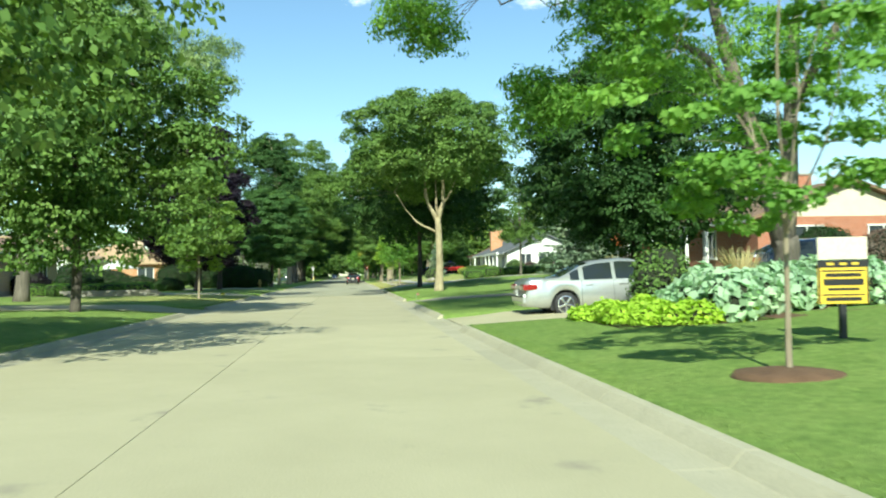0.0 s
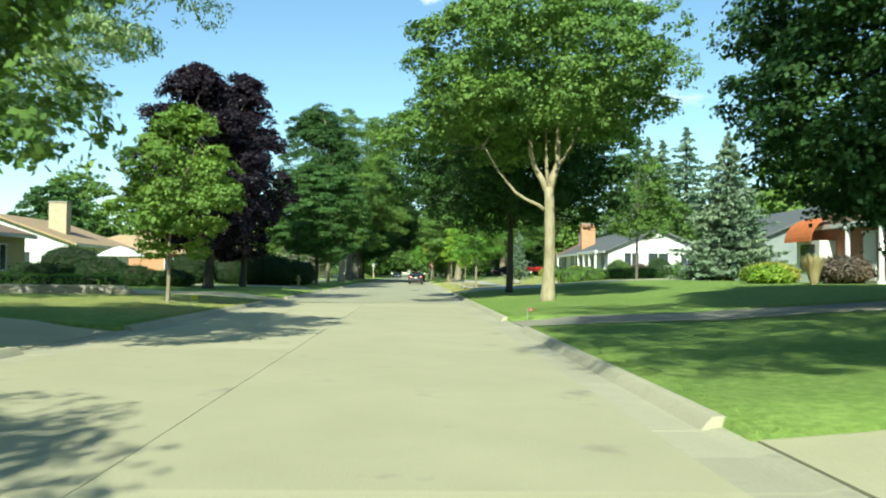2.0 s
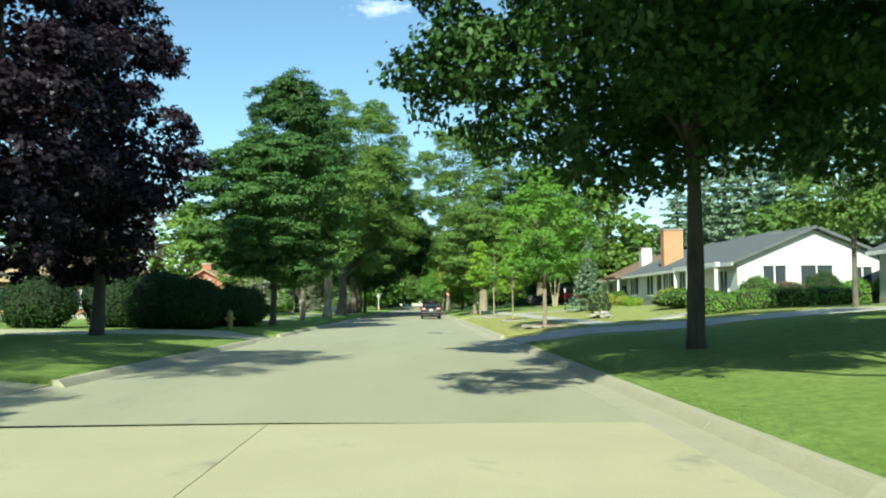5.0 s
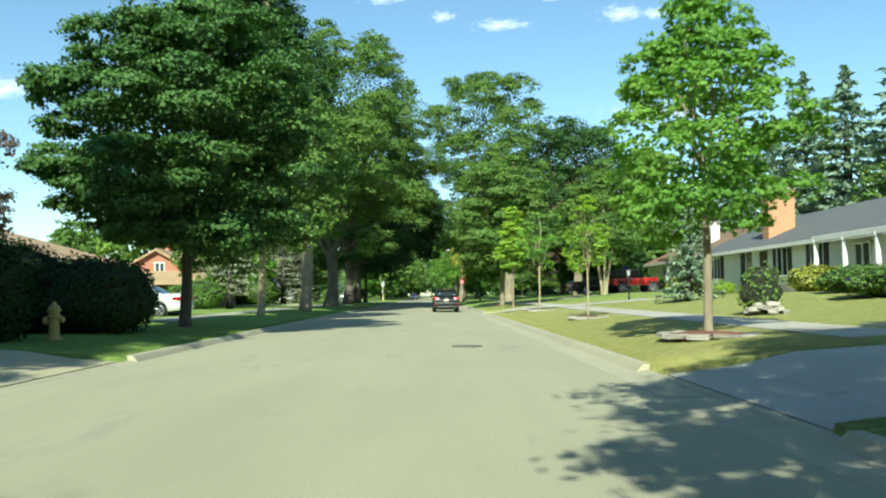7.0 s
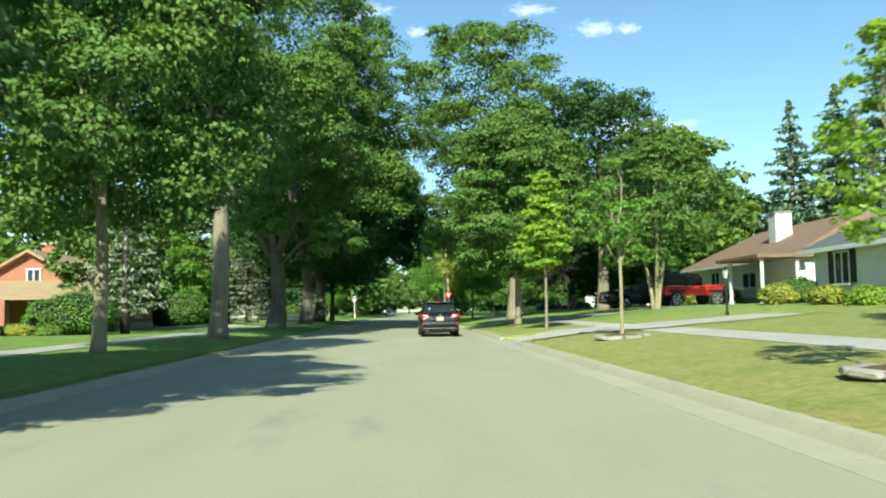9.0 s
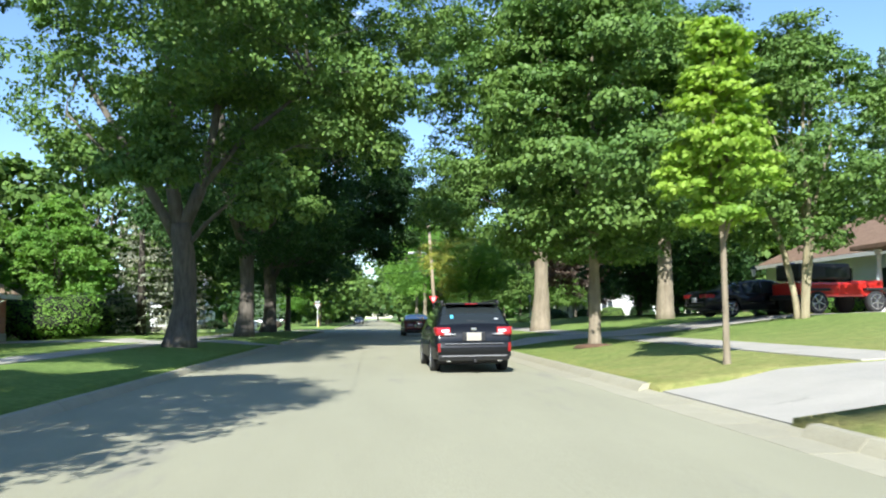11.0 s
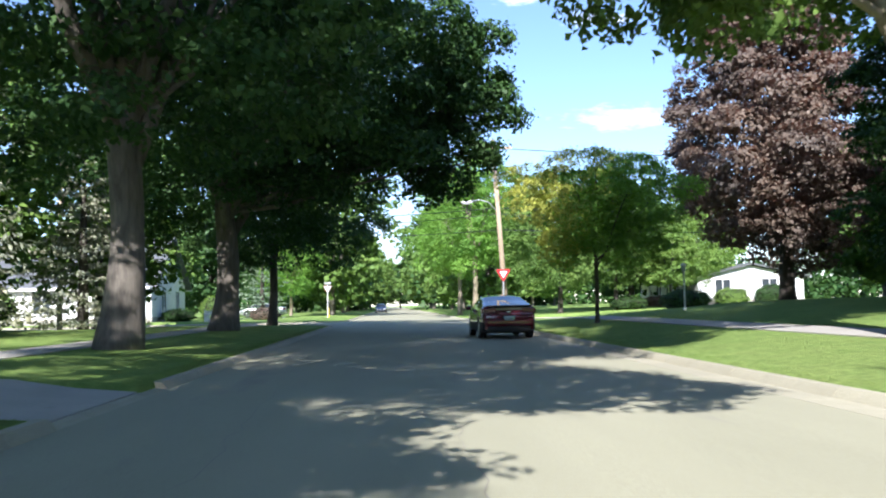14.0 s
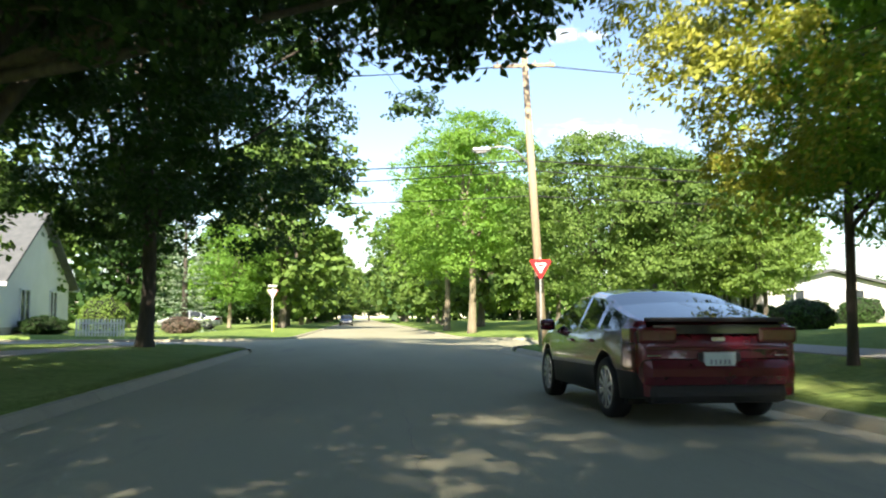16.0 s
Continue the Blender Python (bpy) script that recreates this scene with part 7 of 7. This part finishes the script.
def utility_pole(x, y, h_, lamp=True, tilt=0.0, label="weathered wooden utility pole with street lamp and wires"):
    root = thing("utility_pole", pose(x, y, lie(x, y) - 0.1, 0, tilt, 0), label, "pole", "utility poles")
    part("pole", tube(bmesh.new(), [(0, 0, 0), (0, 0, h_ * 0.5), (0, 0, h_)], [0.165, 0.14, 0.11], 12), POLEWOOD, root, smooth=True)
    part("crossarm", box(bmesh.new(), 0, 0.14, h_ - 0.5, 2.2, 0.1, 0.12, 0.01), POLEWOOD, root)
    for k in (-0.95, -0.4, 0.4, 0.95):
        part("insulator", lathe(bmesh.new(), [(0.04, 0), (0.05, 0.05), (0.03, 0.09), (0.045, 0.13), (0.0, 0.15)], 10, pose(k, 0.14, h_ - 0.44)), STEEL, root)
    if lamp:
        part("lamp_arm", tube(bmesh.new(), [(-0.1, 0, 6.35), (-0.5, -0.02, 6.85), (-1.0, -0.03, 7.02), (-1.45, -0.03, 6.98)], [0.035, 0.032, 0.03, 0.03], 8), STEEL, root, smooth=True)
        part("lamp_head", box(bmesh.new(), -1.72, -0.03, 6.93, 0.62, 0.26, 0.14, 0.05), STEEL, root, smooth=False)
        part("lamp_lens", box(bmesh.new(), -1.76, -0.03, 6.84, 0.36, 0.2, 0.06, 0.02), CLEARLAMP, root)
    return root


utility_pole(5.7, 174.4, 10.4, True, -3.2)
utility_pole(-19.5, 176.2, 10.5, False, 0, "weathered wooden utility pole behind garden trees")
utility_pole(-20.0, 139.5, 8.5, False, 0, "weathered wooden utility pole behind garden trees")


def wire(a, b, sag, r=0.012):
    a, b = Vector(a), Vector(b)
    pts = [a.lerp(b, t) - Vector((0, 0, sag * 4 * t * (1 - t))) for t in np.linspace(0, 1, 15)]
    ob = part("overhead_wire", tube(bmesh.new(), pts, [r] * 15, 5), BLACKTRIM, None)
    tagged(ob, "thin dark overhead wire strung between poles", "wire", "overhead wires")


for dz_, sag, r in ((6.55, 0.5, 0.022), (6.2, 0.6, 0.018), (5.3, 0.4, 0.018), (10.0, 0.7, 0.012), (9.95, 0.6, 0.012)):
    wire((5.32, 174.5, dz_), (-19.5, 176.2, dz_ + 0.1), sag, r)
    wire((5.32, 174.5, dz_), (38.0, 175.0, dz_ + 0.2), sag, r)


def lamp_post(x, y, h_, mat, label):
    root = thing("lamp_post", pose(x, y, lie(x, y) - 0.05), label, "lamp post", "garden lamps")
    part("post", lathe(bmesh.new(), [(0.07, 0), (0.07, 0.15), (0.04, 0.2), (0.035, h_ - 0.35), (0.06, h_ - 0.32)], 10), mat, root)
    part("lantern", lathe(bmesh.new(), [(0.06, h_ - 0.32), (0.11, h_ - 0.05), (0.13, h_ - 0.03), (0.13, h_), (0.03, h_ + 0.1), (0.0, h_ + 0.12)], 6), CLEARLAMP, root)
    part("cap", lathe(bmesh.new(), [(0.145, h_ - 0.01), (0.145, h_ + 0.01), (0.05, h_ + 0.10), (0.02, h_ + 0.14)], 6), mat, root)


lamp_post(12.9, 112.5, 1.75, BLACKTRIM, "black lamp post with lantern on the lawn")
lamp_post(12.1, 163.4, 2.0, WHITEPAINT, "white lamp post with square lantern on the lawn")
lamp_post(16.0, 133.4, 2.0, BLACKTRIM, "black lamp post beside the parked sedan")


def yard_sign(x, y):
    root = thing("yard_sign", pose(x, y, lie(x, y), 0, 0, -8), "yellow and black sign board with cream rider on dark post", "sign")
    part("post", box(bmesh.new(), 0, 0.04, 0.5, 0.09, 0.09, 1.1, 0.01), BLACKTRIM, root)
    board = part("board", box(bmesh.new(), 0, 0, 0.78, 0.72, 0.04, 0.58, 0.012), YELLOWPAINT, root)
    block("rider_board", root, CREAM, (0, 0.0, 1.28), (0.70, 0.035, 0.32), 0.01, "pale cream upper board")
    block("rider_strip", board, BLACKINK, (0, -0.022, 1.06), (0.72, 0.006, 0.10), 0)
    for z, w, t in ((0.96, 0.62, 0.018), (0.90, 0.50, 0.05), (0.80, 0.56, 0.09), (0.70, 0.44, 0.035), (0.62, 0.60, 0.018), (0.56, 0.5, 0.05)):
        block("lettering_bar", board, BLACKINK, (0, -0.023, z), (w, 0.005, t), 0)
    for k, xx in enumerate((-0.18, 0.0, 0.17)):
        block("lettering_bar", board, YELLOWPAINT, (xx, -0.025, 1.06), (0.10, 0.006, 0.035), 0)
    for xx in (-0.34, 0.34):
        block("board_edge", board, BLACKINK, (xx, -0.023, 0.78), (0.02, 0.005, 0.56), 0)


yard_sign(8.75, 12.0)


def utility_flag(x, y, mat, label, h_=0.45):
    root = thing("marker_flag", pose(x, y, lie(x, y)), label, "marker flag", "marker flags")
    part("wire", tube(bmesh.new(), [(0, 0, -0.05), (0, 0, h_)], [0.006, 0.006], 6), STEEL, root)
    bm = bmesh.new()
    rows_ = [[bm.verts.new((0.02 + 0.14 * h_ * i, 0.015 * math.sin(i * 1.4), h_ - 0.26 * h_ * j)) for i in range(4)] for j in range(2)]
    for i in range(3):
        bm.faces.new((rows_[0][i], rows_[0][i + 1], rows_[1][i + 1], rows_[1][i]))
    bmesh.ops.solidify(bm, geom=bm.faces[:], thickness=0.004)
    part("flag", bm, mat, root)


utility_flag(-4.35, 42.4, plain("yellow_vinyl", (0.80, 0.72, 0.05), 0.5), "small yellow marker flag in the verge")
utility_flag(4.85, 39.9, plain("pink_vinyl", (0.62, 0.20, 0.20), 0.6), "small faded pink marker flag beside the driveway", 0.28)


def picket_fence(x, y, n):
    root = thing("picket_fence", pose(x, y, lie(x, y)), "short white picket fence at the corner house", "fence")
    for k in range(n):
        part("picket", prism(bmesh.new(), [(-0.04, 0), (0.04, 0), (0.04, 0.75), (0, 0.83), (-0.04, 0.75)], -0.01, 0.01, lambda u, v, w, k=k: (k * 0.14 + u, w, v)), WHITEPAINT, root)
    for z in (0.2, 0.6):
        part("rail", box(bmesh.new(), n * 0.07 - 0.07, 0.03, z, n * 0.14, 0.035, 0.07, 0.005), WHITEPAINT, root)


picket_fence(-13.6, 186.4, 16)


def house_flag(x, y, z):
    root = thing("flag", pose(x, y, z), "striped red and white flag with blue canton on a slanted pole", "flag")
    part("pole", tube(bmesh.new(), [(0.1, 0, -0.06), (-1.75, 0, 1.05)], [0.02, 0.015], 8), STEEL, root)
    red, blue = plain("flag_red", (0.55, 0.04, 0.05), 0.8), plain("flag_blue", (0.03, 0.05, 0.22), 0.8)
    for k in range(13):
        bm = bmesh.new()
        a = [bm.verts.new((-1.68 + 0.03 * math.sin(j) + k * 0.065 + j * 0.02, 0.05 * math.sin(j * 1.1 + k * 0.2), 1.0 - j * 0.15 - k * 0.039)) for j in range(9)]
        b = [bm.verts.new(v.co + Vector((0.065, 0, -0.039))) for v in a]
        for j in range(8):
            bm.faces.new((a[j], a[j + 1], b[j + 1], b[j]))
        bmesh.ops.solidify(bm, geom=bm.faces[:], thickness=0.004)
        part("stripe", bm, red if k % 2 == 0 else WHITESIGN, root)
    block("canton", root, blue, (-1.40, -0.09, 0.62), (0.42, 0.012, 0.5), 0)


house_flag(18.95, 133.4, 2.35)


def patio_umbrella(x, y):
    root = thing("patio_umbrella", pose(x, y, lie(x, y)), "open white patio umbrella in a garden", "umbrella")
    part("pole", tube(bmesh.new(), [(0, 0, 0), (0, 0, 2.3)], [0.025, 0.025], 8), STEEL, root)
    part("canopy", lathe(bmesh.new(), [(1.7, 1.75), (1.72, 1.78), (1.1, 2.12), (0.5, 2.36), (0.06, 2.46), (0.0, 2.5)], 8), WHITEPAINT, root)


patio_umbrella(-18.0, 77.0)


def manhole(x, y):
    root = part("manhole_cover", lathe(bmesh.new(), [(0.33, 0.0), (0.33, 0.034), (0.29, 0.035), (0.28, 0.031), (0.1, 0.032), (0.0, 0.033)], 24), plain("cast_iron", (0.17, 0.16, 0.14), 0.7, 0.3), None)
    root.matrix_basis = pose(x, y, 0.0)
    tagged(root, "round cast-iron manhole cover in the street", "manhole cover")


manhole(2.1, 81.2)


def garden_cairn(x, y):
    root = thing("stone_planter", pose(x, y, lie(x, y)), "heap of pale stones with a small climbing shrub", "planter")
    for k in range(12):
        a = k * 2.4
        sharing("stone", stones[k % 4], root, pose(0.42 * math.cos(a) * (1 - k / 20), 0.42 * math.sin(a) * (1 - k / 20), 0.05 + 0.045 * (k // 2), rs.uniform(-10, 10), rs.uniform(-10, 10), rs.uniform(0, 360)) @ Matrix.Diagonal((0.5, 0.65, 0.8, 1)))


garden_cairn(9.9, 84.5)
shrub(9.9, 84.9, 0.55, 0.5, 1.3, LEAF_OLIVE, "loose flowering shrub behind stones", 320, 500, 0.12, group="garden shrubs", rough=0.4)


# ---- grass blades along the verges ----
def verge_grass(x0, x1, y0, y1, n, seed):
    rng = np.random.default_rng(seed)
    x, y = rng.uniform(x0, x1, n), rng.uniform(y0, y1, n)
    ok = np.array([not on_road(a, b, 0.2) and not in_drive(a, b) for a, b in zip(x, y)])
    ok &= ~((x > 7.7) & (x < 9.05) & (y > 73.5)) & ~((x < -7.5) & (x > -8.8) & (y > 91.5))
    x, y = x[ok], y[ok]
    z = np.array([lie(a, b) for a, b in zip(x, y)])
    m = len(x)
    a = rng.uniform(0, math.tau, m)
    h_ = rng.uniform(0.010, 0.032, m)
    s = np.stack([np.cos(a), np.sin(a), np.zeros(m)], 1) * 0.010
    base = np.stack([x, y, z - 0.01], 1)
    tip = base + np.stack([rng.normal(0, 0.025, m), rng.normal(0, 0.025, m), h_], 1)
    v = np.stack([base - s, base + s, tip], 1).reshape(-1, 3)
    ob = new("verge_grass", fast_mesh("verge_grass", v, np.arange(m * 3).reshape(-1, 3), GRASS))
    tagged(ob, "short grass blades standing along the kerb", "grass", kind="stuff")


verge_grass(4.46, 4.80, 4, 176, 60000, 1)
verge_grass(-4.40, -4.06, 4, 176, 60000, 2)


# ---- a few fair-weather clouds, far off ----
def cloud_material():
    m, nt, b = shader("cloud")
    tc = nt.nodes.new("ShaderNodeTexCoord")
    grad = nt.nodes.new("ShaderNodeTexGradient")
    grad.gradient_type = "SPHERICAL"
    nt.links.new(tc.outputs["Object"], grad.inputs[0])
    n = noise_node(nt, 2.6, 9, 0.68)
    add = nt.nodes.new("ShaderNodeMath")
    add.operation = "MULTIPLY_ADD"
    nt.links.new(n, add.inputs[0])
    add.inputs[1].default_value = 2.3
    nt.links.new(grad.outputs[1], add.inputs[2])
    fac = ramp_node(nt, range_node(nt, add.outputs[0], 1.42, 2.45), [(0.0, (0, 0, 0)), (1.0, (0.9, 0.9, 0.9))])
    clear = nt.nodes.new("ShaderNodeBsdfTransparent")
    white = nt.nodes.new("ShaderNodeEmission")
    white.inputs[0].default_value, white.inputs[1].default_value = (1, 0.99, 0.97, 1), 0.85
    mixed = nt.nodes.new("ShaderNodeMixShader")
    nt.links.new(fac, mixed.inputs[0])
    nt.links.new(clear.outputs[0], mixed.inputs[1])
    nt.links.new(white.outputs[0], mixed.inputs[2])
    nt.links.new(mixed.outputs[0], nt.nodes["Material Output"].inputs[0])
    return m


CLOUD = cloud_material()
for cx, cz, sx, sz in ((220, 812, 120, 28), (594, 846, 115, 38), (387, 905, 110, 30), (45, 838, 55, 26), (-120, 905, 130, 42), (-1248, 632, 150, 50), (690, 846, 55, 28), (700, 545, 260, 55)):
    bm = bmesh.new()
    bmesh.ops.create_grid(bm, x_segments=1, y_segments=1, size=1.0, matrix=pose(0, 0, 0, 90))
    ob = part("cloud", bm, CLOUD, None)
    ob.matrix_basis = Matrix.Translation((cx, 2600, cz)) @ Matrix.Diagonal((sx, 1, sz, 1))
    tagged(ob, "small white fair-weather cloud in blue sky", "cloud", "clouds", "structure")
